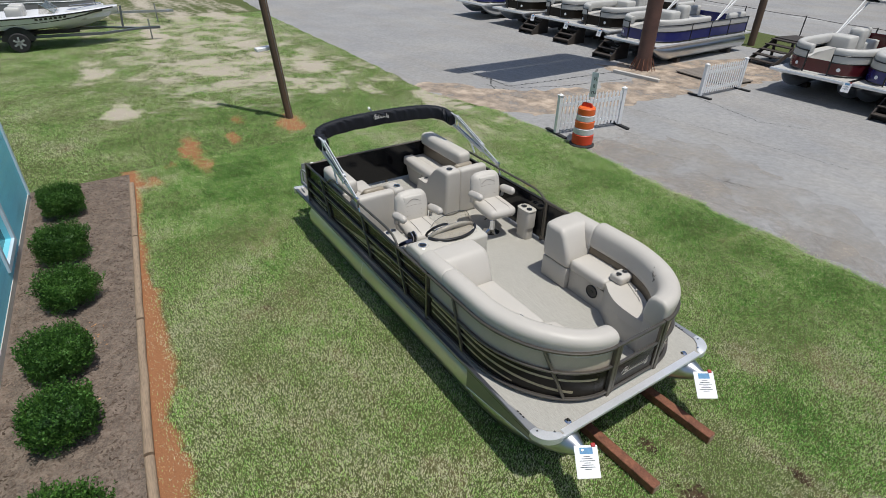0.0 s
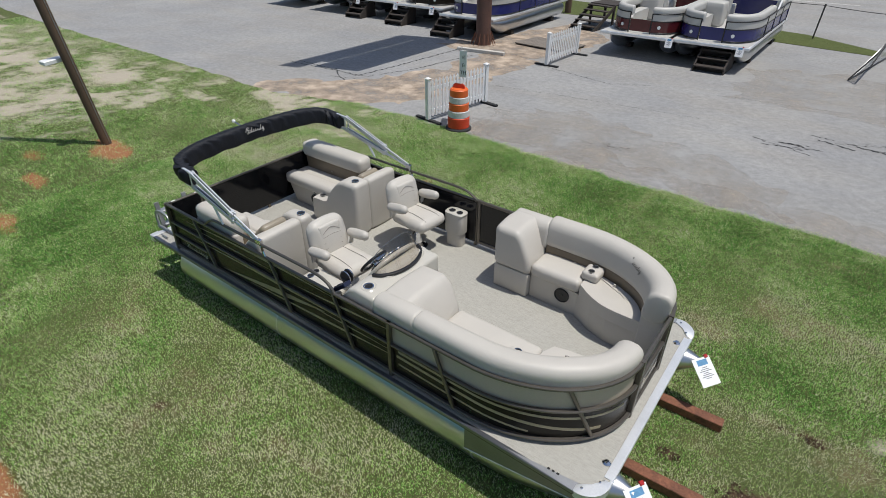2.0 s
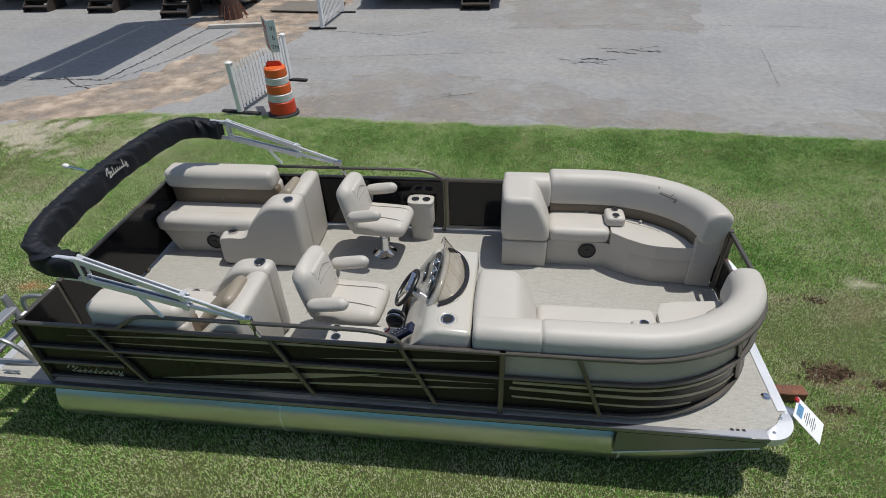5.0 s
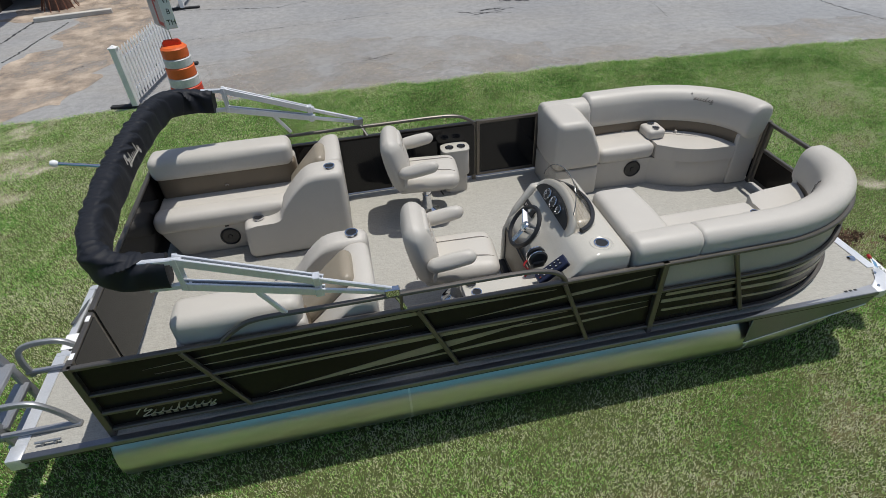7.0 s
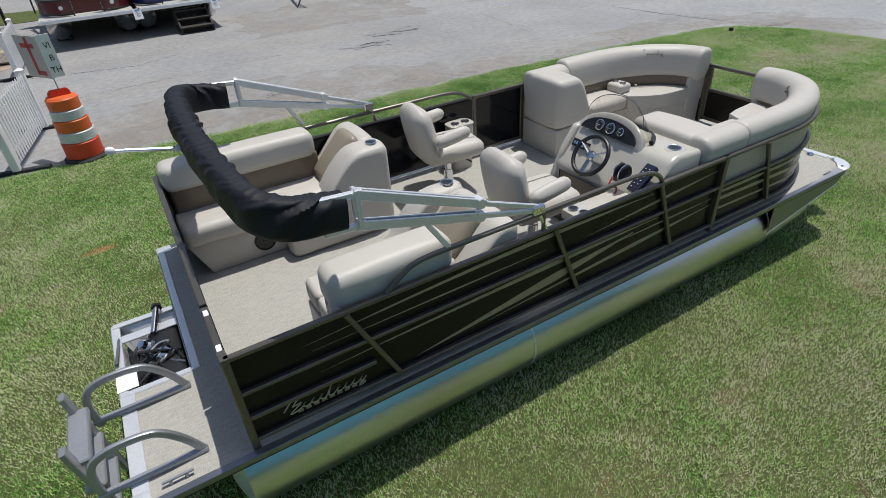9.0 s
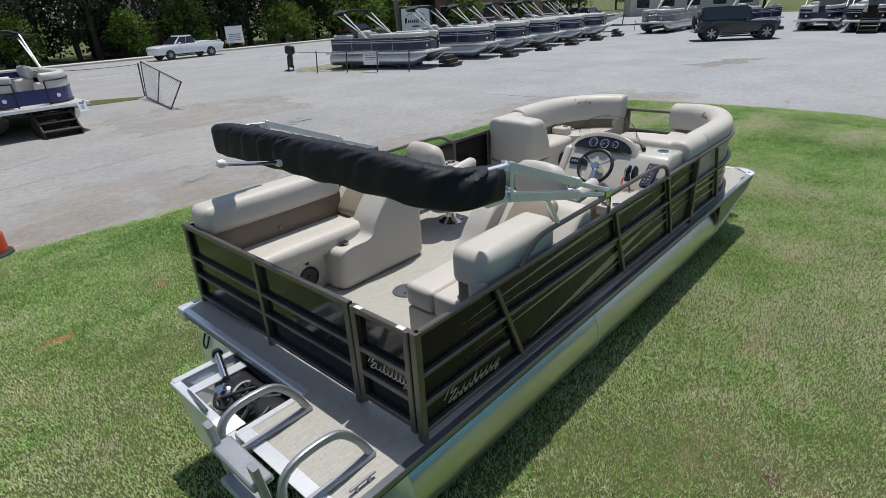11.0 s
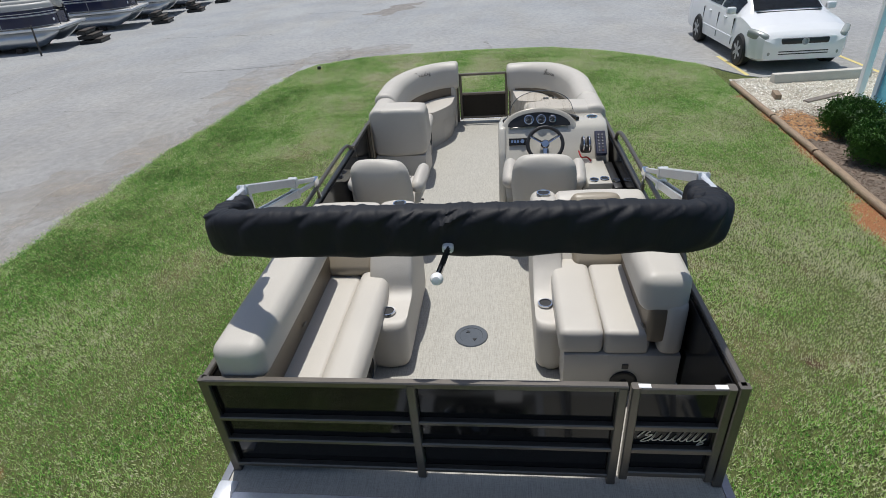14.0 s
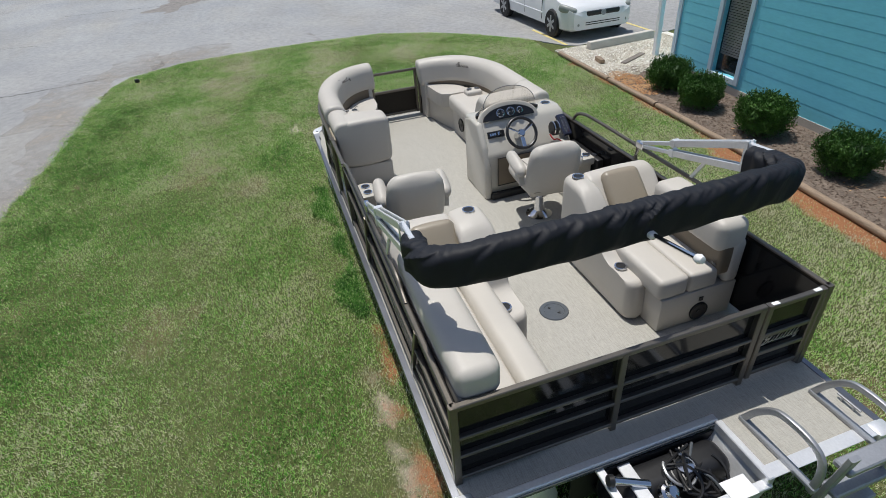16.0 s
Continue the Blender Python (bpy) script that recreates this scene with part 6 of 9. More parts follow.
hatch = thing("floor_hatch", pose(1.06, 0.02, DECK), "round dark grey deck inspection plate", "deck hatch")
part("ring", lathe(B(), [(0.0, 0.004), (0.075, 0.004), (0.078, 0.007), (0.105, 0.007), (0.112, 0.0)], 32), CARGREY, hatch)
for a in (35, 215):
    t = extrude(B(), [(-0.012, -0.01), (0.012, -0.01), (0.0, 0.014)], 0.004, 0.008, "z", m=pose(0, 0, 0, 0, 0, a) @ pose(0.045, 0, 0))
    part("arrow_mark", t, BLACK, hatch)


def bimini():
    bi = thing("bimini_top", pose(1.85, 0, RAIL), "folded bimini frame in a black canvas boot, raised over the stern", "boat canopy", in_world=True)
    for s in (STARB, PORT):
        hinge = Vector((1.85, s * 1.185, 1.465))
        # two channel struts that close towards the hinge, each with a slimmer sliding tube
        upper0, lower0 = Vector((0.755, s * 1.155, 1.905)), Vector((0.755, s * 1.155, 1.735))
        for a0, k in ((upper0, 0), (lower0, 1)):
            end_ = hinge + Vector((0, 0, 0.014 - 0.028 * k))
            way = end_ - a0
            for o in (-0.017, 0.017):
                st_ = part("strut", bar(B(), a0 + Vector((0, o, 0)), a0 + way * 0.66 + Vector((0, o, 0)), 0.014, 0.050, 0.003), ALU, bi, "bright channel aluminium strut")
            part("strut_web", bar(B(), a0 + way * 0.02, a0 + way * 0.655, 0.021, 0.030, 0.002), CARGREY, bi)
            part("strut_tube", bar(B(), a0 + way * 0.5 + Vector((0, 0, -0.006)), end_, 0.019, 0.032), ALU, bi, "slim square inner tube")
            cl_ = a0 + way * 0.63
            part("strut_clamp", box(B(), tuple(cl_ - Vector((0.02, 0.03, 0.032))), tuple(cl_ + Vector((0.02, 0.03, 0.030))), 0.004, 1), ALU, bi)
            part("hoop_end", bar(B(), a0 + Vector((-0.16, 0, 0.004)), a0 + Vector((0.05, 0, -0.012)), 0.030, 0.034), ALU, bi)
        part("end_plate", box(B(), (0.757, s * 1.155 + s * 0.0255, 1.715), (0.785, s * 1.155 + s * 0.031, 1.925), 0.003, 1), ALU, bi)
        part("end_plate", box(B(), (0.757, s * 1.155 - s * 0.031, 1.715), (0.785, s * 1.155 - s * 0.0255, 1.925), 0.003, 1), ALU, bi)
        part("hinge", box(B(), tuple(hinge - Vector((0.04, 0.02, 0.04))), tuple(hinge + Vector((0.05, 0.02, 0.02))), 0.006, 1), CHROME, bi, "chrome deck hinge")
        part("hinge_post", bar(B(), hinge, (1.93, s * 1.19, RAIL), 0.022, 0.022), CHROME, bi)
        part("support_strut", bar(B(), (1.12, s * 1.18, 1.62), (1.24, s * 1.19, 1.43), 0.02, 0.03), ALU, bi, "short prop strut")
    # canvas boot round the folded hoops, wrinkled
    half = [(0.71, 1.12, 1.815), (0.60, 1.125, 1.826), (0.47, 1.108, 1.846), (0.378, 1.055, 1.866), (0.322, 0.94, 1.884), (0.287, 0.72, 1.908), (0.262, 0.34, 1.92)]
    line = bezier([(x, -y, z) for x, y, z in half] + [(0.255, 0.0, 1.922)] + [(x - 0.03 * (y > 1.1), y + 0.02 * (y > 0.9), z) for x, y, z in half[::-1]], 22)
    run = [0.0]
    for p, q in zip(line, line[1:]):
        run.append(run[-1] + (q - p).length)
    even = []
    for k in range(361):
        f = run[-1] * k / 360
        i = min(len(line) - 2, next((j for j in range(len(run) - 1) if run[j + 1] >= f), len(line) - 2))
        even.append(line[i].lerp(line[i + 1], (f - run[i]) / max(1e-6, run[i + 1] - run[i])))
    line = even
    bm = B()
    n = 40
    rings = []
    rnd = random.Random(12)
    # folds hang slanting from the gathered seam along the top and die out below
    folds = [(rnd.uniform(6, len(line) - 6), rnd.uniform(6, 20), rnd.uniform(3.4, 7.5), rnd.uniform(0.006, 0.015), rnd.uniform(1.0, 1.9)) for _ in range(34)]
    for i, p in enumerate(line):
        d = (line[min(i + 1, len(line) - 1)] - line[max(i - 1, 0)]).normalized()
        u = d.cross(Vector((0, 0, 1))).normalized()
        v = u.cross(d)
        ends = min(i, len(line) - 1 - i)
        gather = 0.006 * noise.noise(Vector((i * 0.21, 0.0, 2.0))) + 0.003 * noise.noise(Vector((i * 0.6, 4.0, 2.0)))
        sag = 0.012 * noise.noise(Vector((i * 0.045, 7.0, 1.0)))
        ring = []
        for k in range(n):
            a = 2 * math.pi * k / n
            ca, sa = math.cos(a), math.sin(a)
            down = 1 - sa
            out = 0.005 * noise.noise(Vector((i * 0.05 + ca, sa * 1.3, 5.0)))
            for f0, sl_, fw, fd, reach in folds:
                q = (i - f0 - sl_ * down) / (fw * (0.6 + down))
                if abs(q) < 2.2 and down < reach:
                    fade = min(1.0, ends / 10) * math.sin(math.pi * min(1.0, 0.18 + 0.82 * down / reach))
                    out += fd * fade * (math.exp(-q * q * 2.2) - 0.7 * math.exp(-(q - 0.95) ** 2 * 5))
            e_ = math.copysign(abs(ca) ** 0.45, ca) * (0.066 - 0.020 * max(0.0, sa) ** 2)
            h_ = math.copysign(abs(sa) ** 0.45, sa) * (0.092 + 0.018 * min(1.0, ends / 70)) + 0.005 + (gather if sa > 0.3 else sag if sa < -0.3 else 0.0)
            ring.append(bm.verts.new(p + u * (e_ + (out if ca > 0 else -out) * min(1.0, abs(ca) * 4)) + v * h_))
        rings.append(ring)
    for a, b_ in zip(rings, rings[1:]):
        for k in range(n):
            bm.faces.new((a[k], a[(k + 1) % n], b_[(k + 1) % n], b_[k]))
    bm.faces.new(rings[0]), bm.faces.new(list(reversed(rings[-1])))
    boot = part("boot", bm, CANVAS, bi, "wrinkled black canvas storage boot", angle=1.0)
    part("script_mark", script_mark(B(), Matrix.Translation((0.334, 0.0, 1.972)) @ frame_from((0.93, 0, 0.36)), 0.27, 0.075, 9, 0.045), SILVERINK, boot, "silver script lettering")
    part("light_pole", rod(B(), (0.17, 0.02, 1.89), (-0.145, 0.03, 1.955), 0.012), CHROME, bi, "thin metal stern light pole")
    part("light_knob", lathe(B(), [(0.0, 0.026), (0.016, 0.022), (0.024, 0.0), (0.02, -0.016), (0.010, -0.026)], 16, Matrix.Translation((-0.16, 0.03, 1.96)) @ pose(0, 0, 0, 0, -75, 0)), WHITE, bi, "white round lamp")
    part("light_bracket", box(B(), (0.15, 0.0, 1.87), (0.19, 0.045, 1.905), 0.008, 1), WHITE, bi)


bimini()


def stern_gear():
    sg = thing("boarding_ladder", pose(-0.6, -0.8, DECK), "folded aluminium boarding ladder with two looped handrails", "ladder", in_world=True)
    for y in (-0.53, -1.06):
        loop = bezier([(-0.24, y, 0.675), (-0.30, y, 0.80), (-0.38, y, 0.90), (-0.46, y, 0.935), (-0.60, y, 0.935), (-0.69, y, 0.89), (-0.72, y, 0.78), (-0.71, y, 0.64)], 6)
        part("handrail", sweep(B(), loop, rrect(0.04, 0.028, 0.008, 2), up=(0, 1, 0)), LADDER, sg, "looped flat aluminium handrail")
        part("mount_bar", box(B(), (-0.74, y - 0.02, DECK + 0.001), (-0.22, y + 0.02, DECK + 0.03), 0.005, 1), LADDER, sg)
    for y in (-0.60, -0.99):
        part("side_rail", bar(B(), (-0.78, y, 0.98), (-0.70, y, 0.34), 0.06, 0.03), LADDER, sg, "flat ladder side rail")
    for k in range(3):
        z = 0.45 + 0.2 * k
        part("tread", box(B(), (-0.80, -0.985, z - 0.02), (-0.70, -0.605, z + 0.02), 0.008, 1), LADDER, sg, "ridged aluminium tread")
    pod = thing("motor_bracket", pose(-0.5, 0, 0.3), "empty aluminium outboard motor bracket with loose cables", "motor mount", in_world=True)
    def flare(y_top, y_low, w):
        g = B()
        q = [(-0.18, 0.26, y_low), (-0.18, 0.615, y_top), (-0.56, 0.615, y_top), (-0.60, 0.57, y_top), (-0.47, 0.26, y_low)]
        f0 = [g.verts.new((x, y, z)) for x, z, y in q]
        f1 = [g.verts.new((x, y - w, z)) for x, z, y in q]
        g.faces.new(f0), g.faces.new(f1[::-1])
        for i in range(5):
            g.faces.new((f0[i], f0[(i + 1) % 5], f1[(i + 1) % 5], f1[i]))
        return g
    part("side_plate", flare(0.42, 0.22, 0.012), ALU, pod, "flared aluminium side plate")
    part("side_plate", flare(-0.40, -0.22, -0.012), ALU, pod)
    g = extrude(B(), [(-0.40, 0.60), (0.42, 0.60), (0.22, 0.27), (-0.22, 0.27)], -0.60, -0.575, "x")
    part("transom_plate", g, ALU, pod, "aluminium transom plate")
    part("side_lip", box(B(), (-0.60, 0.385, 0.60), (-0.18, 0.435, 0.622), 0.004, 1), ALU, pod, "bright rolled side edge")
    part("side_lip", box(B(), (-0.615, -0.40, 0.59), (-0.56, 0.43, 0.615), 0.004, 1), ALU, pod)
    part("well_cover", cushion(B(), (-0.42, -0.36, 0.34), (-0.19, 0.34, 0.585), 0.08, 0.0), BLACK, pod, "black moulded well cover")
    part("floor_plate", box(B(), (-0.575, -0.365, 0.38), (-0.16, 0.41, 0.42)), BLACK, pod, "black moulded well floor")
    part("well_wall", box(B(), (-0.205, -0.365, 0.42), (-0.192, 0.41, 0.60)), BLACK, pod)
    part("transom_skin", box(B(), (-0.155, -0.56, 0.30), (-0.145, 0.56, 0.60)), BLACK, pod, "dark transom skin under the deck")
    for k in range(3):
        part("lip_groove", box(B(), (-0.1925 - 0.004 * k, -0.37, 0.612 + 0.016 * k), (-0.19, 1.2, 0.616 + 0.016 * k)), CARGREY, pod)
    part("guide_tube", rod(B(), (-0.57, 0.30, 0.60), (-0.60, -0.05, 0.64), 0.012, 8), CARGREY, pod)
    part("well_lip", box(B(), (-0.19, -0.40, 0.60), (-0.14, 1.22, 0.668), 0.006, 1), ALU, pod, "aluminium well edge")
    for k, (cx, cy, r_) in enumerate(((-0.36, -0.08, 0.11), (-0.40, -0.14, 0.13), (-0.34, -0.02, 0.09), (-0.42, 0.02, 0.10))):
        ring_ = [(cx + r_ * math.cos(a / 10), cy + r_ * math.sin(a / 10), 0.56 + 0.012 * k + 0.02 * math.sin(a / 7)) for a in range(4 * k, 4 * k + 50)]
        part("hose", sweep(B(), ring_, circle(0.0095, 7)), GALV if k == 2 else BLACK, pod, "coiled grey striped hose" if k == 2 else "coiled black hose")
    part("valve", lathe(B(), [(0.0, 0.07), (0.03, 0.066), (0.04, 0.04), (0.055, 0.03), (0.06, 0.0)], 18, Matrix.Translation((-0.42, 0.12, 0.56)) @ pose(0, 0, 0, 10, -30, 0)), CHROME, pod, "polished steel valve body")
    part("mount_arm", box(B(), (-0.57, 0.22, 0.585), (-0.20, 0.30, 0.60), 0.004, 1), ALU, pod, "bright aluminium cross arm")
    part("well_lip", box(B(), (-0.60, -0.415, 0.60), (-0.192, -0.37, 0.669), 0.006, 1), ALU, pod)
    for k in range(6):
        rnd = random.Random(k)
        pts = [(-0.22, -0.20 + 0.03 * k, 0.585)] + [(-0.28 - 0.20 * rnd.random(), rnd.uniform(-0.28, 0.12), rnd.uniform(0.52, 0.625)) for _ in range(3)] + [(-0.55, rnd.uniform(-0.32, -0.1), 0.5)]
        part("cable", sweep(B(), bezier(pts, 7), circle(0.009, 7)), BLACK if k else CARGREY, pod, "loose black control cable" if k else "grey braided cable")
    part("tilt_ram", rod(B(), (-0.36, 0.20, 0.60), (-0.30, 0.40, 0.66), 0.024, 14), CHROME, pod, "bright hydraulic ram")
    part("ram_end", lathe(B(), [(0.0, 0.03), (0.03, 0.028), (0.036, 0.0)], 16, Matrix.Translation((-0.30, 0.40, 0.66)) @ frame_from((0.2, 0.9, 0.2))), BLACK, pod)
    part("paper_tag", box(B(), (-0.62, -0.30, 0.616), (-0.50, -0.14, 0.621), m=None), PAPER, pod)
    part("battery_cap", lathe(B(), [(0.0, 0.04), (0.05, 0.035), (0.055, 0.0)], 18, pose(-0.34, -0.05, 0.58)), CHROME, pod)
    for s in (1, -1):
        pl = part("corner_cap", box(B(), (-0.20, 1.15, DECK - 0.09), (-0.08, 1.26, DECK + 0.012), 0.015, 2) if s > 0 else box(B(), (-0.62, -1.26, DECK - 0.09), (-0.52, -1.14, DECK + 0.012), 0.015, 2), ALU, boat, "cast aluminium stern corner cap")
    cl = B()
    box(cl, (-0.43, -1.18, DECK + 0.001), (-0.415, -1.16, DECK + 0.028), 0.003, 1)
    box(cl, (-0.355, -1.18, DECK + 0.001), (-0.34, -1.16, DECK + 0.028), 0.003, 1)
    rod(cl, (-0.46, -1.17, DECK + 0.03), (-0.31, -1.17, DECK + 0.03), 0.008)
    part("cleat", cl, LADDER, boat, "small chrome cleat")
    part("swim_trim", box(B(), (-0.60, -1.22, DECK + 0.001), (-0.52, -0.40, DECK + 0.007), 0.002, 1), ALU, boat)


stern_gear()


def tag(m):
    t = thing("price_tag", m, "white hanging paper price sheet with a red clip", "paper tag", "price tags on the pontoons")
    part("sheet", box(B(), (-0.002, -0.108, -0.28), (0.002, 0.108, 0.0)), PAPER, t)
    part("picture", box(B(), (0.002, -0.06, -0.075), (0.004, 0.06, -0.02)), BLUEINK, t)
    bm = B()
    for k in range(7):
        w = 0.03 + 0.02 * ((k * 7) % 3)
        box(bm, (0.002, -w, -0.10 - 0.018 * k), (0.0035, w, -0.094 - 0.018 * k))
    part("lettering", bm, CARGREY, t)
    part("clip", box(B(), (-0.01, 0.05, -0.015), (0.012, 0.09, 0.02), 0.004, 1), RED, t, "red plastic clip")
    return t


tg = tag(pose(5.86, -0.87, 0.575, 0, -54, -30))
copy_thing(tg, pose(5.86, 0.90, 0.575, 0, -54, -32))


def skid_beam(m):
    b = thing("steel_beam", m, "rusty brown square steel beam lying under the boat", "beam", "skid beams")
    part("beam", box(B(), (-2.2, -0.055, 0), (2.2, 0.055, 0.10), 0.006, 1), RUST, b)
    part("cut_end", box(B(), (2.201, -0.045, 0.008), (2.204, 0.045, 0.092)), TIMBER, b, "pale cut end")
    return b


sb = skid_beam(pose(4.13, -0.36, 0.0, 0, 0, 2))
copy_thing(sb, pose(4.06, 0.62, 0.0, 0, 0, 2))

# ---- planting bed and shop ----
def scatter_material(name, dark, light, scale, bump=0.6):
    m = material(name, dark, 0.9, vary=0.35, fine=scale, coarse=scale * 0.12, bump=bump, tint=light)
    return m


MULCH = scatter_material("grey brown bark mulch", (0.085, 0.062, 0.046), (0.185, 0.145, 0.115), 55)
LIMESTONE = scatter_material("crushed white limestone", (0.52, 0.47, 0.385), (0.83, 0.78, 0.69), 60)
CHIP = leaf_material("bark chips", (0.06, 0.042, 0.030), (0.25, 0.19, 0.15), 0.9, 3.0)
STONECHIP = leaf_material("limestone chips", (0.44, 0.38, 0.29), (0.86, 0.81, 0.71), 0.9, 2.5)
NEEDLE = leaf_material("orange pine straw", (0.34, 0.15, 0.06), (0.62, 0.40, 0.21), 0.9, 3.0)


def wall_y(x):
    return -5.45 - 0.06 * x


xs_ = [-4.3 + 0.25 * k for k in range(0, 47)]
flat_sheet("planting_bed", [(x, timber_y(x) - 0.04) for x in xs_] + [(x, wall_y(x) - 0.05) for x in reversed(xs_)], 0.012, MULCH, "bark mulch bed between timbers and the shop wall", "mulch bed", thick=0.03)
xs2 = [7.25 + 0.25 * k for k in range(0, 10)]
flat_sheet("gravel_patch", [(x, timber_y(x) - 0.04) for x in xs2] + [(9.5, -7.6), (7.25, -7.6)], 0.012, LIMESTONE, "crushed white limestone by the parking space", "gravel", thick=0.03)


def chips(name, n, xr, inside, size, mat_, seed, label, z0=0.014, flat=0.35, yr=(-7.4, -3.4)):
    """Loose chips as one object: small tetrahedral flakes."""
    rng = np.random.default_rng(seed)
    verts, faces = [], []
    for _ in range(n):
        x = rng.uniform(*xr)
        y = rng.uniform(*yr)
        if not inside(x, y):
            continue
        s = size * rng.uniform(0.5, 1.5)
        a = rng.uniform(0, 6.28)
        b = len(verts)
        lx, ly = math.cos(a) * s, math.sin(a) * s
        wx, wy = -math.sin(a) * s * 0.45, math.cos(a) * s * 0.45
        h = s * flat * rng.uniform(0.6, 1.4)
        verts += [(x - lx, y - ly, z0), (x + wx, y + wy, z0), (x + lx, y + ly, z0 + h * 0.6), (x - wx, y - wy, z0), (x, y, z0 + h)]
        faces += [(b, b + 3, b + 4), (b + 3, b + 2, b + 4), (b + 2, b + 1, b + 4), (b + 1, b, b + 4)]
    me = bpy.data.meshes.new(name)
    me.from_pydata(verts, [], faces)
    me.materials.append(mat_)
    return tagged(new(name, me), label, "ground cover", kind="stuff")


chips("bark_chips", 30000, (-4.3, 7.6), lambda x, y: wall_y(x) + 0.03 < y < timber_y(x) - 0.06, 0.022, CHIP, 5, "loose grey brown bark chips")
chips("limestone_chips", 30000, (6.9, 9.5), lambda x, y: y < timber_y(x) - 0.06 and (x > 7.2 or y > wall_y(x)) and (x - 7.0) * 1.2 + 0.4 * noise.noise(Vector((x * 3, y * 3, 0))) > 0.2, 0.013, STONECHIP, 6, "loose white limestone chips", flat=0.7)
chips("pine_straw", 20000, (5.9, 7.7), lambda x, y: math.hypot((x - 6.75) / 0.75, (y + 4.75) / 0.42) < 1 + 0.4 * noise.noise(Vector((x * 3, y * 3, 4))) and y < timber_y(x) - 0.06, 0.02, NEEDLE, 7, "orange pine straw litter")
chips("clay_crumbs", 1800, (0.5, 4.5), lambda x, y: min(math.hypot((x - cx) / 0.35, (y - cy) / 0.16) for cx, cy in ((4.1, -4.72), (1.0, -4.55), (2.2, -4.75), (-0.6, -4.4))) < 1, 0.022, NEEDLE, 8, "orange clay crumbs on the mulch")

CLOD = leaf_material("dug brown soil", (0.035, 0.021, 0.014), (0.15, 0.095, 0.06), 0.95, 4.0)
chips("soil_clods", 9000, (5.7, 7.6), lambda x, y: cover(x, y)[3] > 0.42 + 0.3 * noise.noise(Vector((x * 9, y * 9, 1))), 0.018, CLOD, 9, "loose clods of dug brown soil", z0=-0.012, flat=0.8, yr=(-0.6, 1.4))
chips("clay_pebbles", 5000, (-3.6, 5.0), lambda x, y: cover(x, y)[1] > 0.55 and y > timber_y(x) + 0.06, 0.010, NEEDLE, 10, "small clay crumbs and pale pebbles on the bare strip", z0=-0.012, flat=0.7, yr=(-4.5, -3.0))


def landscape_timber(x0, x1, dz=0.0):
    y0, y1 = timber_y(x0), timber_y(x1)
    L_ = math.hypot(x1 - x0, y1 - y0)
    t = thing("landscape_timber", pose((x0 + x1) / 2, (y0 + y1) / 2, dz, 0, 0, math.degrees(math.atan2(y1 - y0, x1 - x0))), "weathered round-edged wooden landscape timber", "timber", "timbers edging the bed")
    n = 12
    pts = [(-L_ / 2 + L_ * k / n, 0.012 * noise.noise(Vector((x0 + k * 0.4, 0, 2))), 0.04) for k in range(n + 1)]
    part("timber", sweep(B(), pts, rrect(0.095, 0.075, 0.03, 3)), TIMBER, t)
    return t


tx = [-3.75, -1.4, 1.0, 3.35, 5.6, 7.12, 9.2]
for a, b in zip(tx, tx[1:]):
    landscape_timber(a + 0.02, b - 0.02, -0.01)
off = thing("wood_block", pose(8.2, -4.95, 0.012, 0, 0, -12), "short cut timber block lying on gravel", "timber")
part("block", box(B(), (-0.16, -0.05, 0), (0.16, 0.05, 0.09), 0.012, 2), TIMBER, off)
off = thing("wood_plank", pose(8.05, -5.65, 0.012, 0, 0, -62), "grey weathered plank lying on gravel", "plank")
part("plank", box(B(), (-0.42, -0.06, 0), (0.42, 0.06, 0.03), 0.006, 1), GREYWOOD, off)


def leaf_cloud(points, size, rng, bend=0.25):
    """Leaves as folded pairs of triangles at given places with outward directions."""
    verts, faces = [], []
    for p, d in points:
        s = size * rng.uniform(0.6, 1.35)
        d = (Vector(d) + Vector(rng.normal(0, 0.45, 3))).normalized()
        side = d.cross(Vector(rng.normal(0, 1, 3)))
        side = side.normalized() if side.length > 1e-4 else Vector((1, 0, 0))
        nrm = d.cross(side)
        p = Vector(p)
        b = len(verts)
        verts += [p, p + d * s * 0.55 + side * s * 0.28 + nrm * s * bend * 0.3, p + d * s, p + d * s * 0.55 - side * s * 0.28 + nrm * s * bend * 0.3]
        faces += [(b, b + 1, b + 2), (b, b + 2, b + 3)]
    return verts, faces


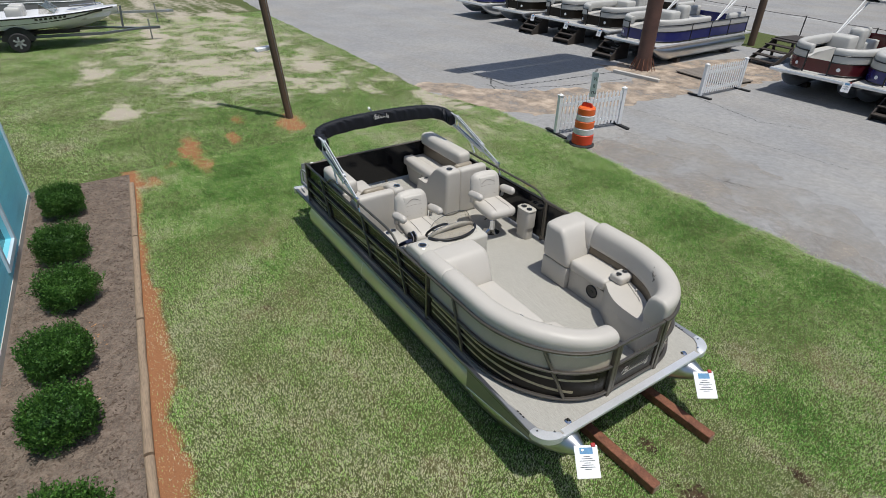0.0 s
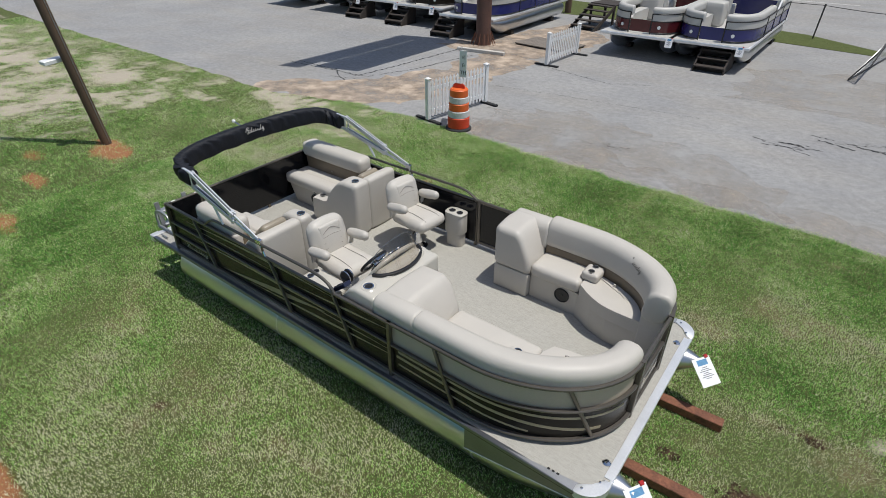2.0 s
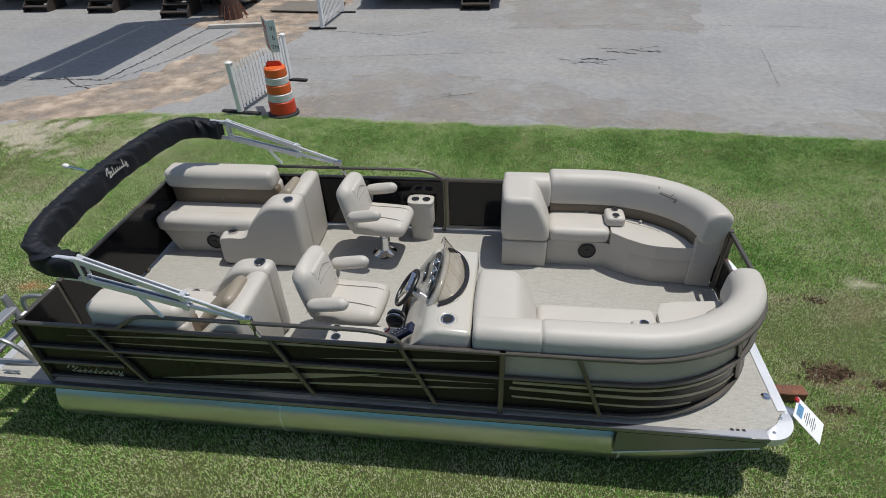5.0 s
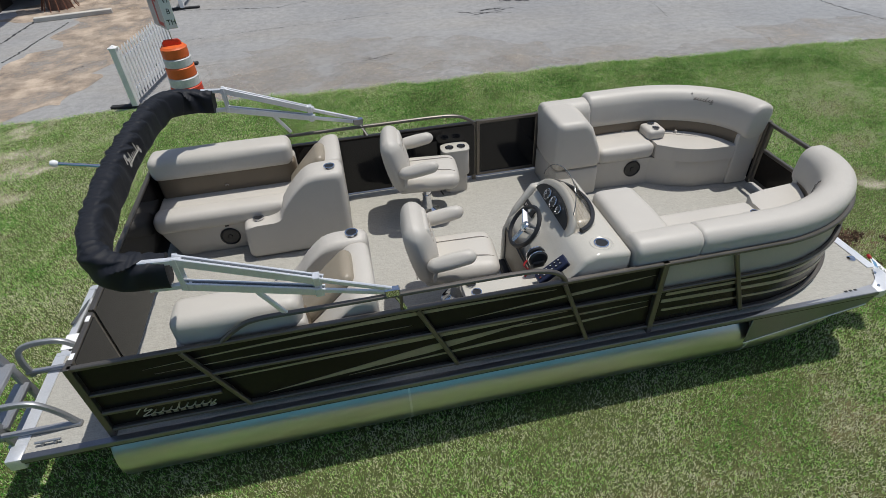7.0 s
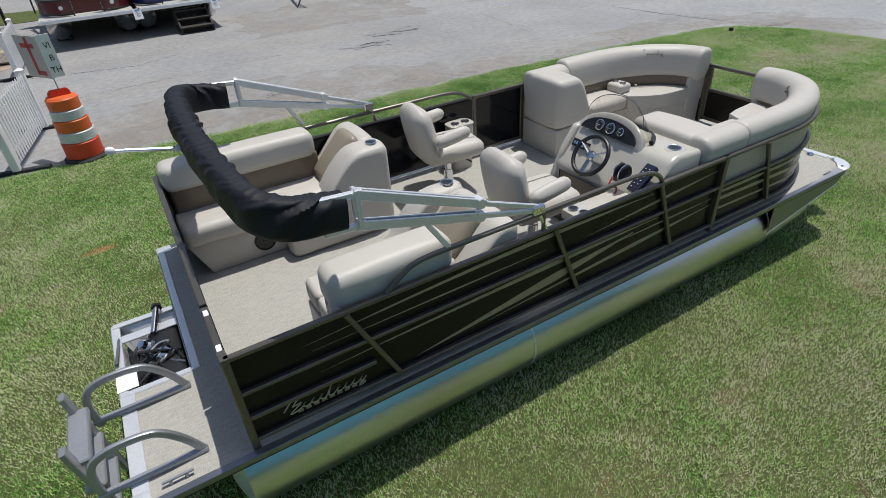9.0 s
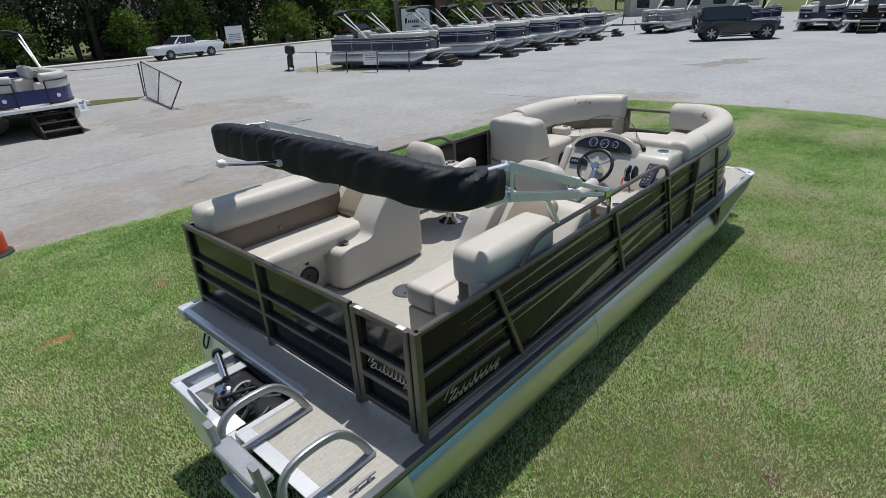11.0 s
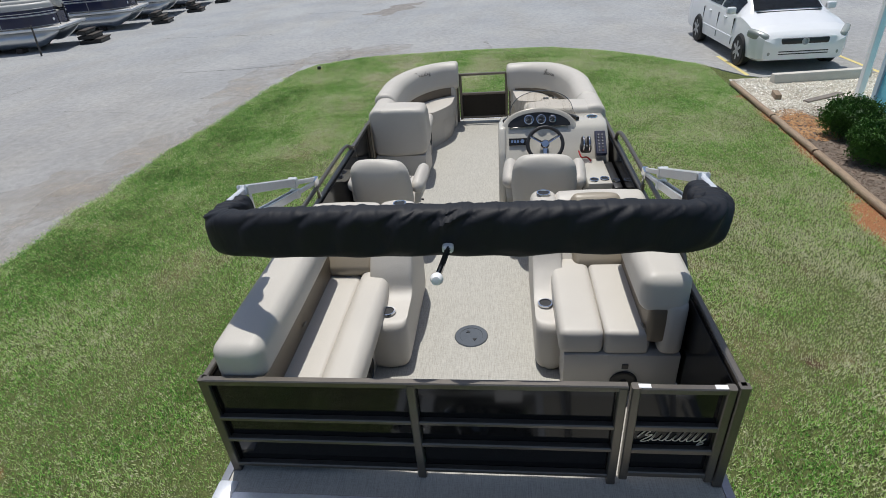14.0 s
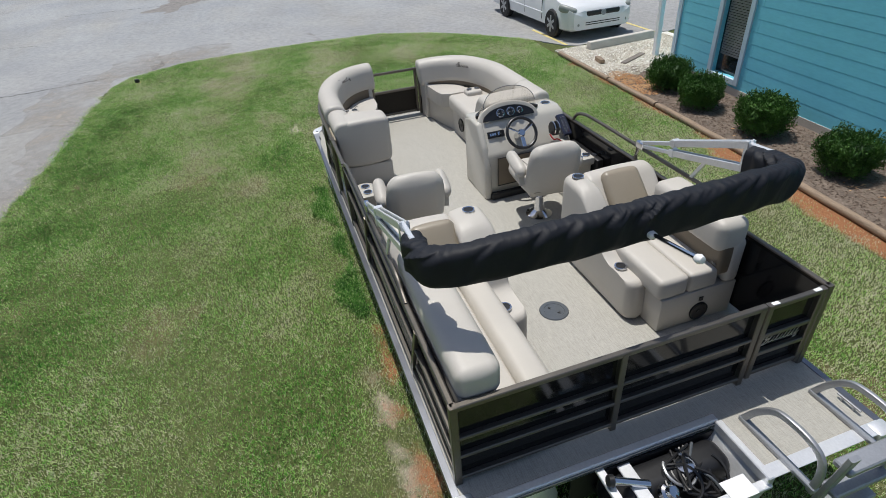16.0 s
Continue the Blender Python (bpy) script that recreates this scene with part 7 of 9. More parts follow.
def make_shrub(seed, leaves=10000):
    rng = np.random.default_rng(seed)
    sh = thing("shrub", pose(0, 0, 0), "trimmed glossy dark green evergreen shrub in mulch", "shrub", "shrubs along the shop wall")
    def radius(d):
        k = 0.50 / max(abs(d.x), abs(d.y), abs(d.z) * 1.05, 0.0001)
        sq = min(k, 0.68)
        return (0.62 * sq / 0.5 + 0.36) * 0.46 * (1 + 0.20 * noise.noise(d * 2.3 + Vector((seed * 3.1, 0, 0))) + 0.16 * noise.noise(d * 6 + Vector((0, seed, 0))))
    core = B()
    bmesh.ops.create_icosphere(core, subdivisions=4, radius=1)
    for v in core.verts:
        d = v.co.normalized()
        r = radius(d) * 0.80
        v.co = Vector((d.x * r, d.y * r, 0.40 + d.z * r * 0.78))
    stem = B()
    for k in range(5):
        a = k * 1.3 + seed
        rod(stem, (0.04 * math.cos(a), 0.04 * math.sin(a), -0.02), (0.22 * math.cos(a), 0.22 * math.sin(a), 0.35), 0.012, 6)
    part("stems", stem, BARK, sh)
    pts = []
    for _ in range(leaves):
        d = Vector(rng.normal(0, 1, 3)).normalized()
        if d.z < -0.75:
            continue
        r = radius(d) * rng.uniform(0.80, 1.05)
        pts.append((Vector((d.x * r, d.y * r, 0.40 + d.z * r * 0.78)), Vector((d.x * 0.7, d.y * 0.7, d.z + 1.3))))
    for _ in range(300):
        d = Vector(rng.normal(0, 1, 3)).normalized()
        d.z = abs(d.z)
        r = radius(d)
        base = Vector((d.x * r, d.y * r, 0.40 + d.z * r * 0.78))
        for j in range(7):
            pts.append((base + Vector((d.x * 0.4, d.y * 0.4, 1)) * 0.016 * j, Vector(rng.normal(0, 0.6, 3)) + Vector((0, 0, 0.9))))
    vs, fs = leaf_cloud(pts, 0.040, rng)
    cme = bpy.data.meshes.new("core")
    core.to_mesh(cme)
    core.free()
    n0 = len(vs)
    vs += [v.co.copy() for v in cme.vertices]
    fs += [tuple(n0 + i for i in p.vertices) for p in cme.polygons]
    me = bpy.data.meshes.new("crown")
    me.from_pydata(vs, [], fs)
    me.materials.append(SHRUB_LEAF)
    ob = new("crown", me)
    ob.parent = sh
    return sh


protos = [make_shrub(1), make_shrub(2), make_shrub(3)]
SHRUBS = [(-2.95, -4.68, 0.70, 0), (-1.28, -4.75, 0.70, 1), (0.09, -4.73, 0.68, 2), (1.53, -4.90, 0.70, 0), (2.6, -4.92, 0.68, 1), (4.0, -4.98, 0.73, 2), (5.24, -4.94, 0.68, 0), (6.23, -5.10, 0.68, 1)]
for i, (x, y, s, k) in enumerate(SHRUBS):
    m = pose(x, y, 0.012, 0, 0, 67 * i) @ Matrix.Diagonal((s, s, s * 0.95, 1))
    if i < 3:
        protos[k].matrix_basis = m
    else:
        c = copy_thing(protos[k], pose(x, y, 0.012, 0, 0, 67 * i))
        c.scale = (s, s, s * 0.95)


def shop():
    x0, x1, h = -4.0, 7.15, 3.0
    ang = math.degrees(math.atan2(-0.06, 1))
    L_ = math.hypot(x1 - x0, 0.06 * (x1 - x0))
    m = pose(x0, wall_y(x0), 0, 0, 0, ang)
    sh = thing("shop_building", m, "teal clapboard shop with pale window trim", "building")
    D_ = 7.0
    wins = [(2.3, 0.85, 0.35, 2.2), (9.45, 0.60, 0.27, 2.2)]
    # front wall in pieces round the windows
    edges = [0.0]
    for a, w, z0, z1 in wins:
        edges += [a, a + w]
    edges.append(L_)
    wall = B()
    for i in range(0, len(edges), 2):
        box(wall, (edges[i], -0.15, 0), (edges[i + 1], -0.02, h))
    for a, w, z0, z1 in wins:
        box(wall, (a, -0.15, 0), (a + w, -0.02, z0))
        box(wall, (a, -0.15, z1), (a + w, -0.02, h))
    box(wall, (0, -D_, 0), (0.13, -0.15, h)), box(wall, (L_ - 0.13, -D_, 0), (L_, -0.15, h)), box(wall, (0.13, -D_, 0), (L_ - 0.13, -D_ + 0.13, h))
    wl = part("wall", wall, SIDING, sh, "teal painted wall")
    part("foundation", box(B(), (0.02, -0.13, 0), (L_ - 0.02, 0.004, 0.13)), CONCRETE, sh, "low concrete footing")
    # lap boards
    expo, t = 0.19, 0.014
    rows = int((h - 0.12) / expo)
    cache = {}
    def board(a, b, z, face):
        key = round(b - a, 2)
        if key not in cache:
            bm = B()
            prof = [(-0.006, 0.0), (t, 0.0), (t - 0.002, expo - 0.004), (-0.006, expo + 0.012)]
            vs = [[bm.verts.new((x, p, q)) for p, q in prof] for x in (0, b - a)]
            for j in range(4):
                bm.faces.new((vs[0][j], vs[0][(j + 1) % 4], vs[1][(j + 1) % 4], vs[1][j]))
            bm.faces.new(vs[0]), bm.faces.new(vs[1][::-1])
            cache[key] = finish(bm, SIDING, "board")
        shared("board", cache[key], face @ Matrix.Translation((a, 0, z)), wl)
    front = Matrix.Translation((0, -0.02, 0))
    for r in range(rows):
        z = 0.13 + r * expo
        cuts = [0.0]
        for a, w, z0, z1 in wins:
            if z + expo > z0 and z < z1:
                cuts += [a - 0.01, a + w + 0.01]
        cuts.append(L_)
        for i in range(0, len(cuts), 2):
            a, b = cuts[i], cuts[i + 1]
            while b - a > 0.01:
                e = min(b, a + (2.4 if (r % 2 and a == cuts[i]) else 3.66))
                board(a, e - 0.003, z, front)
                a = e
    east = Matrix.Translation((L_, 0, 0)) @ pose(0, 0, 0, 0, 0, -90)
    for r in range(rows):
        for a in (0.0, 3.5):
            board(a, a + 3.5, 0.13 + r * expo, east)
    for x in (0.0, L_):
        part("corner_trim", box(B(), (x - 0.06, -0.06, 0.1), (x + 0.045, 0.022, h), 0.004, 1), TRIM, sh, "pale blue corner board")
    for a, w, z0, z1 in wins:
        wi = part("window", box(B(), (a, -0.10, z0), (a + w, -0.092, z1)), DARKGLASS, sh, "tall dark window with blinds")
        for lo, hi in (((a - 0.09, -0.02, z0 - 0.09), (a, 0.026, z1 + 0.09)), ((a + w, -0.02, z0 - 0.09), (a + w + 0.09, 0.026, z1 + 0.09)), ((a, -0.02, z0 - 0.09), (a + w, 0.026, z0)), ((a, -0.02, z1), (a + w, 0.026, z1 + 0.09))):
            part("window_trim", box(B(), lo, hi, 0.004, 1), TRIM, wi)
        for k in range(int((z1 - z0 - 0.35) / 0.04)):
            part("blind_slat", box(B(), (a + 0.04, -0.09, z0 + 0.3 + 0.04 * k), (a + w - 0.04, -0.086, z0 + 0.332 + 0.04 * k)), GREYPANEL, wi)
    roof = extrude(B(), [(-D_ - 0.1, h), (0.03, h), (0.03, h + 0.12), (-D_ / 2, h + 1.5), (-D_ - 0.1, h + 0.12)], -0.3, L_ + 0.3, "x")
    part("roof", roof, CARGREY, sh, "low pitched grey roof")
    return sh


shop()
post = thing("porch_post", pose(8.05, -6.2, 0.0, 2, 4, 0), "leaning white painted steel post", "post")
part("post", box(B(), (-0.05, -0.05, -0.02), (0.05, 0.05, 3.2), 0.008, 1), WHITE, post)
ws = thing("wheel_stop", pose(9.2, -6.13, 0.006, 0, 0, 94), "pale concrete wheel stop in front of the van", "wheel stop")
part("block", extrude(B(), [(-0.09, 0), (0.09, 0), (0.065, 0.17), (-0.065, 0.17)], -0.88, 0.88, "x", 0.012, 2), CONCRETE, ws)
for n_, y, x0, x1 in (("parking_line", -5.06, 9.75, 11.5), ("parking_line", -7.36, 9.2, 15.2)):
    bm = B()
    box(bm, (x0, y - 0.04, 0.007), (x1, y + 0.04, 0.010))
    tagged(new(n_, finish(bm, YELLOW, n_)), "worn yellow parking line on asphalt", "road marking", kind="structure")

# ---- vehicles ----


def wheel_mesh(r, w):
    t = lathe(B(), [(r * 0.62, -w / 2), (r * 0.92, -w / 2), (r, -w * 0.36), (r, w * 0.36), (r * 0.92, w / 2), (r * 0.62, w / 2)], 28, pose(0, 0, 0, 90, 0, 0))
    tyre = finish(t, RUBBER, "tyre")
    rm = lathe(B(), [(0.0, -w * 0.36), (r * 0.6, -w * 0.36), (r * 0.70, -w * 0.53), (r * 0.62, -w * 0.53), (r * 0.55, -w * 0.42), (0, -w * 0.42)], 24, pose(0, 0, 0, 90, 0, 0))
    for k in range(6):
        box(rm, (-r * 0.10, -w * 0.53, 0.0), (r * 0.10, -w * 0.40, r * 0.60), 0.004, 1, pose(0, 0, 0, 0, 60 * k, 0))
    lathe(rm, [(0.0, 0.02), (r * 0.15, 0.018), (r * 0.16, 0.0)], 14, pose(0, -w * 0.42, 0, 90, 0, 0))
    return tyre, finish(rm, GALV, "rim")


WHEEL = wheel_mesh(0.34, 0.22)


def vehicle(m, label, category, paint, body, cabin, wheels, width, r=0.34, kind="car", panes=3, bevel=0.07, nose=0.12):
    """body: side outline (x, z), front at +x. cabin: belt front, belt rear, roof front, roof rear, belt z, roof z."""
    v = thing("vehicle" if kind == "car" else kind, m, label, category)
    w = width / 2
    xf0, xr0 = max(p[0] for p in body), min(p[0] for p in body)
    zc = sum(p[1] for p in body) / len(body)
    hull = B()
    rings = []
    outl = [(p.x, p.z) for p in bezier([(x, 0, z) for x, z in body + body[:1]], 3)][:-1]
    for u in (-1, -0.99, -0.97, -0.94, -0.9, -0.84, -0.75, -0.6, -0.4, -0.2, 0, 0.2, 0.4, 0.6, 0.75, 0.84, 0.9, 0.94, 0.97, 0.99, 1):
        e_ = max(0.0, (abs(u) - (1 - bevel / w)) / (bevel / w))
        off_ = bevel * (1 - math.sqrt(max(0.0, 1 - e_ * e_)))
        ring = []
        for x, z in outl:
            bow = nose * abs(u) ** 2.6 * max(0.0, x / xf0) ** 3 if x > 0 else -0.4 * nose * abs(u) ** 3 * (x / xr0) ** 4
            ring.append(hull.verts.new((x - bow - math.copysign(off_, x) * min(1, abs(x)), u * w * (1 - 0.03 * max(0.0, z - 0.6)), z + (zc - z) * off_ * 0.9 - 0.05 * u * u * max(0.0, z - 0.5))))
        rings.append(ring)
    for ra_, rb_ in zip(rings, rings[1:]):
        for j in range(len(outl)):
            hull.faces.new((ra_[j], ra_[(j + 1) % len(outl)], rb_[(j + 1) % len(outl)], rb_[j]))
    hull.faces.new(rings[0]), hull.faces.new(rings[-1][::-1])
    part("body", hull, paint, v, "painted body shell")
    bf, br, rf, rr, zb, zt = cabin
    wb, wt = w - 0.05, w - (0.24 if kind == "minivan" else 0.20)
    cb = B()
    lo = [cb.verts.new(p) for p in ((bf, wb, zb), (br, wb, zb), (br, -wb, zb), (bf, -wb, zb))]
    hi = [cb.verts.new(p) for p in ((rf, wt, zt), (rr, wt, zt), (rr, -wt, zt), (rf, -wt, zt))]
    cb.faces.new(hi), cb.faces.new(lo[::-1])
    quads = []
    for i in range(4):
        j = (i + 1) % 4
        cb.faces.new((lo[i], lo[j], hi[j], hi[i]))
        quads.append([x.co.copy() for x in (lo[i], lo[j], hi[j], hi[i])])
    bmesh.ops.bevel(cb, geom=cb.edges[:], offset=0.11, segments=4, affect="EDGES")
    part("cabin", cb, paint, v)
    def pane(q, u0, u1, v0, v1, name="window"):
        P_ = lambda u, t_: q[0].lerp(q[1], u).lerp(q[3].lerp(q[2], u), t_)  # noqa: E731
        c = [P_(u0, v0), P_(u1, v0), P_(u1, v1), P_(u0, v1)]
        n = (c[1] - c[0]).cross(c[3] - c[0]).normalized()
        if n.dot(c[0] + c[2] - Vector((bf + br, 0, 2 * zb))) < 0:
            n = -n
        g = B()
        f = [g.verts.new(p + n * 0.010) for p in c]
        k = [g.verts.new(p - n * 0.02) for p in c]
        g.faces.new(f), g.faces.new(k[::-1])
        for i in range(4):
            g.faces.new((f[i], f[(i + 1) % 4], k[(i + 1) % 4], k[i]))
        part(name, g, DARKGLASS, v, "dark tinted glass")
    for qi in (0, 2):
        for k in range(panes):
            u0, u1 = 0.06 + 0.90 * k / panes, 0.06 + 0.90 * (k + 1) / panes - 0.018
            pane(quads[qi], u0, u1, 0.12, 0.86) if qi == 0 else pane(quads[qi], 1 - u1, 1 - u0, 0.12, 0.86)
    pane(quads[3], 0.07, 0.93, 0.08, 0.9, "windscreen"), pane(quads[1], 0.1, 0.9, 0.15, 0.85, "rear_window")
    xf, xr = max(p[0] for p in body), min(p[0] for p in body)
    for x in wheels:
        for s in (-1, 1):
            arch = lathe(B(), [(0.0, 0.022), (r * 1.01, 0.022), (r * 1.05, 0.0), (0, 0)], 28, Matrix.Translation((x, s * (w - 0.012), r)) @ frame_from((0, s, 0)))
            part("wheel_arch", arch, BLACK, v)
            wh = shared("wheel", WHEEL[0], Matrix.Translation((x, s * (w - 0.07), r)) @ pose(0, 0, 0, 0, 0, 0 if s < 0 else 180) @ Matrix.Diagonal((r / 0.34, 1, r / 0.34, 1)), v)
            rim = new("rim", WHEEL[1])
            rim.parent = wh
    for s in (-1, 1):
        part("headlight", cushion(B(), (xf - 0.44 - nose * 0.6, s * (w - 0.19) - 0.13, 0.67), (xf - 0.03 - nose * 0.6, s * (w - 0.19) + 0.165, 0.84), 0.07, 0.01, seg=6), HEADLAMP, v, "clear headlamp")
        part("tail_light", box(B(), (xr - 0.01, s * (w - 0.14) - 0.08, 0.75), (xr + 0.06, s * (w - 0.14) + 0.08, 1.05), 0.02, 2), RED, v, "red tail lamp")
        part("mirror", cushion(B(), (bf - 0.45, s * (w + 0.10) - 0.09, zb + 0.0), (bf - 0.30, s * (w + 0.10) + 0.09, zb + 0.16), 0.04, 0.0, seg=6), paint, v, "door mirror")
        part("sill", box(B(), (wheels[1] + 0.45, s * w - 0.02, 0.22), (wheels[0] - 0.45, s * w + 0.012, 0.30), 0.01, 1), BLACK, v)
        for k in (0.42, 0.66):
            x = br + (bf - br) * k
            part("door_handle", box(B(), (x - 0.08, s * w - 0.005, zb - 0.10), (x + 0.08, s * w + 0.02, zb - 0.065), 0.008, 1), paint, v)
            part("door_gap", box(B(), (x + 0.13, s * w - 0.004, 0.34), (x + 0.136, s * w + 0.0015, zb)), BLACK, v)
    return v


def minivan():
    v = thing("minivan", pose(12.18, -6.03, 0.006, 0, 0, 180), "white minivan parked nose-in beside the lawn", "minivan")
    v.scale = (0.91, 0.91, 0.91)
    # x, sill, belt, top, half widths at the sill, belt and roof edge
    S = [(2.56, 0.36, 0.60, 0.63, 0.62, 0.62, 0.52), (2.52, 0.26, 0.68, 0.73, 0.80, 0.80, 0.68), (2.40, 0.23, 0.75, 0.83, 0.90, 0.89, 0.76), (2.15, 0.22, 0.84, 0.93, 0.965, 0.94, 0.80), (1.80, 0.21, 0.93, 1.02, 0.985, 0.955, 0.80),
         (1.50, 0.21, 0.98, 1.10, 0.985, 0.955, 0.78), (1.10, 0.21, 1.00, 1.35, 0.985, 0.955, 0.72), (0.75, 0.21, 1.01, 1.54, 0.985, 0.955, 0.68), (0.42, 0.21, 1.02, 1.66, 0.985, 0.955, 0.66), (0.05, 0.21, 1.03, 1.715, 0.985, 0.955, 0.655),
         (-0.7, 0.21, 1.04, 1.74, 0.985, 0.955, 0.655), (-1.5, 0.21, 1.06, 1.72, 0.985, 0.955, 0.65), (-2.05, 0.22, 1.08, 1.64, 0.975, 0.945, 0.63), (-2.32, 0.24, 1.08, 1.46, 0.955, 0.92, 0.64), (-2.48, 0.27, 1.04, 1.20, 0.93, 0.89, 0.68), (-2.55, 0.33, 0.90, 0.98, 0.88, 0.85, 0.70)]

    def at(x):
        for p, q in zip(S, S[1:]):
            if q[0] <= x <= p[0]:
                f = (p[0] - x) / (p[0] - q[0])
                return [a_ + (b_ - a_) * f for a_, b_ in zip(p, q)]
        return list(S[-1])

    xs = sorted({round(S[0][0] + (S[-1][0] - S[0][0]) * k / 60, 3) for k in range(61)} | {p[0] for p in S}, reverse=True)
    bm = B()
    rings = []
    for x in xs:
        _, zb, zl, zt, wl, wb, wt = at(x)
        half = [(wl * 0.90, zb), (wl * 0.985, zb + 0.05), (wl, zb + 0.16), (wl + 0.012, (zb + zl) / 2), (wb + 0.012, zl - 0.05), (wb, zl), ((wb + wt) / 2 + 0.015, (zl + zt - 0.05) / 2), (wt, zt - 0.05), (wt * 0.9, zt - 0.02), (wt * 0.55, zt - 0.004), (0, zt)]
        ring = [(x, w, z) for w, z in half] + [(x, -w, z) for w, z in half[-2::-1]]
        rings.append([bm.verts.new(p) for p in ring])
    n = len(rings[0])
    for p, q in zip(rings, rings[1:]):
        for j in range(n):
            bm.faces.new((p[j], p[(j + 1) % n], q[(j + 1) % n], q[j]))
    bm.faces.new(rings[0]), bm.faces.new(rings[-1][::-1])
    part("body", bm, CARWHITE, v, "smooth white painted body", angle=0.5)

    def slab(cols, name, label):
        """Glass from rows of outer points, given a little depth inwards."""
        g = B()
        R = [[g.verts.new(p) for p in c] for c in cols]
        for p, q in zip(R, R[1:]):
            for j in range(len(p) - 1):
                g.faces.new((p[j], p[j + 1], q[j + 1], q[j]))
        bmesh.ops.solidify(g, geom=g.faces[:], thickness=0.012)
        part(name, g, DARKGLASS, v, label)

    for s in (-1, 1):
        for x1, x0 in ((1.12, 0.12), (0.04, -0.98), (-1.06, -2.12)):
            cols = []
            for k in range(7):
                x = x1 + (x0 - x1) * k / 6
                _, zb, zl, zt, wl, wb, wt = at(x)
                lo, up = Vector((x, s * wb, zl)), Vector((x, s * wt, zt - 0.05))
                mid = Vector((x, s * ((wb + wt) / 2 + 0.015), (zl + zt - 0.05) / 2))
                o = Vector((0, s * 0.010, 0.003))
                cols.append([lo.lerp(mid, 0.14) + o, mid + o, mid.lerp(up, 0.78) + o])
            slab(cols, "side_window", "dark tinted side glass")
        for x in (1.70, -1.30):
            arch = lathe(B(), [(0.0, 0.022), (0.345, 0.022), (0.36, 0.0), (0, 0)], 28, Matrix.Translation((x, s * 0.985, 0.34)) @ frame_from((0, s, 0)))
            part("wheel_arch", arch, BLACK, v)
            wh = shared("wheel", WHEEL[0], Matrix.Translation((x, s * 0.92, 0.34)) @ pose(0, 0, 0, 0, 0, 0 if s < 0 else 180), v)
            rim = new("rim", WHEEL[1])
            rim.parent = wh
        hm = Matrix.Translation((2.28, s * 0.872, 0.745)) @ pose(0, 0, 0, 0, 12, -s * 34)
        part("headlight", cushion(B(), (-0.24, -0.07, -0.085), (0.24, 0.07, 0.085), 0.055, 0.01, seg=6, m=hm), HEADLAMP, v, "large clear headlamp")
        part("fog_lamp", lathe(B(), [(0.0, 0.012), (0.04, 0.01), (0.045, 0.0)], 14, Matrix.Translation((2.53, s * 0.70, 0.40)) @ frame_from((1, s * 0.3, 0))), HEADLAMP, v)
        part("mirror", cushion(B(), (1.02, s * 1.08 - 0.10, 1.02), (1.16, s * 1.08 + 0.10, 1.18), 0.045, 0.0, seg=6), CARWHITE, v, "white door mirror")
        part("roof_rail", sweep(B(), bezier([(0.2, s * 0.60, 1.70), (0.05, s * 0.60, 1.765), (-0.8, s * 0.60, 1.79), (-1.6, s * 0.60, 1.76), (-1.8, s * 0.60, 1.69)], 4), rrect(0.04, 0.03, 0.01, 1)), GALV, v, "grey curved roof rail")
        part("tail_light", box(B(), (-2.50, s * 0.80 - 0.09, 0.80), (-2.40, s * 0.80 + 0.09, 1.12), 0.02, 2), RED, v, "red tail lamp")
        for x in (0.55, -0.55):
            part("door_handle", box(B(), (x - 0.09, s * 0.965, 0.86), (x + 0.09, s * 1.003, 0.90), 0.008, 1), CARWHITE, v)
        part("side_moulding", box(B(), (-0.9, s * 0.985, 0.50), (1.2, s * 1.006, 0.54), 0.006, 1), CARWHITE, v)
        for x in (1.12, 0.08, -1.02):
            part("door_gap", box(B(), (x - 0.003, s * 0.96, 0.36), (x + 0.003, s * 0.9985, 0.93)), BLACK, v)
    cols = []
    for k in range(9):
        x = 1.46 + (0.46 - 1.46) * k / 8
        _, zb, zl, zt, wl, wb, wt = at(x)
        cols.append([(x + 0.008, u * wt * 0.93, zt - 0.004 * (abs(u) > 0.3) - 0.018 * (abs(u) > 0.7) + 0.012) for u in (-1, -0.62, -0.3, 0, 0.3, 0.62, 1)])
    slab(cols, "windscreen", "raked tinted windscreen")
    part("wiper_cowl", box(B(), (1.46, -0.68, 1.085), (1.54, 0.68, 1.10), 0.006, 1), BLACK, v)
    part("grille", box(B(), (2.44, -0.48, 0.575), (2.566, 0.48, 0.705), 0.03, 2), BLACK, v, "black front grille")
    part("badge", lathe(B(), [(0.045, 0.0), (0.06, 0.012), (0.075, 0.0)], 20, Matrix.Translation((2.568, 0, 0.64)) @ frame_from((1, 0, 0.05))), GALV, v, "plain round metal badge")
    for k in range(2):
        part("intake_slat", box(B(), (2.45, -0.50, 0.375 + 0.05 * k), (2.563, 0.50, 0.40 + 0.05 * k), 0.004, 1), BLACK, v)


minivan()


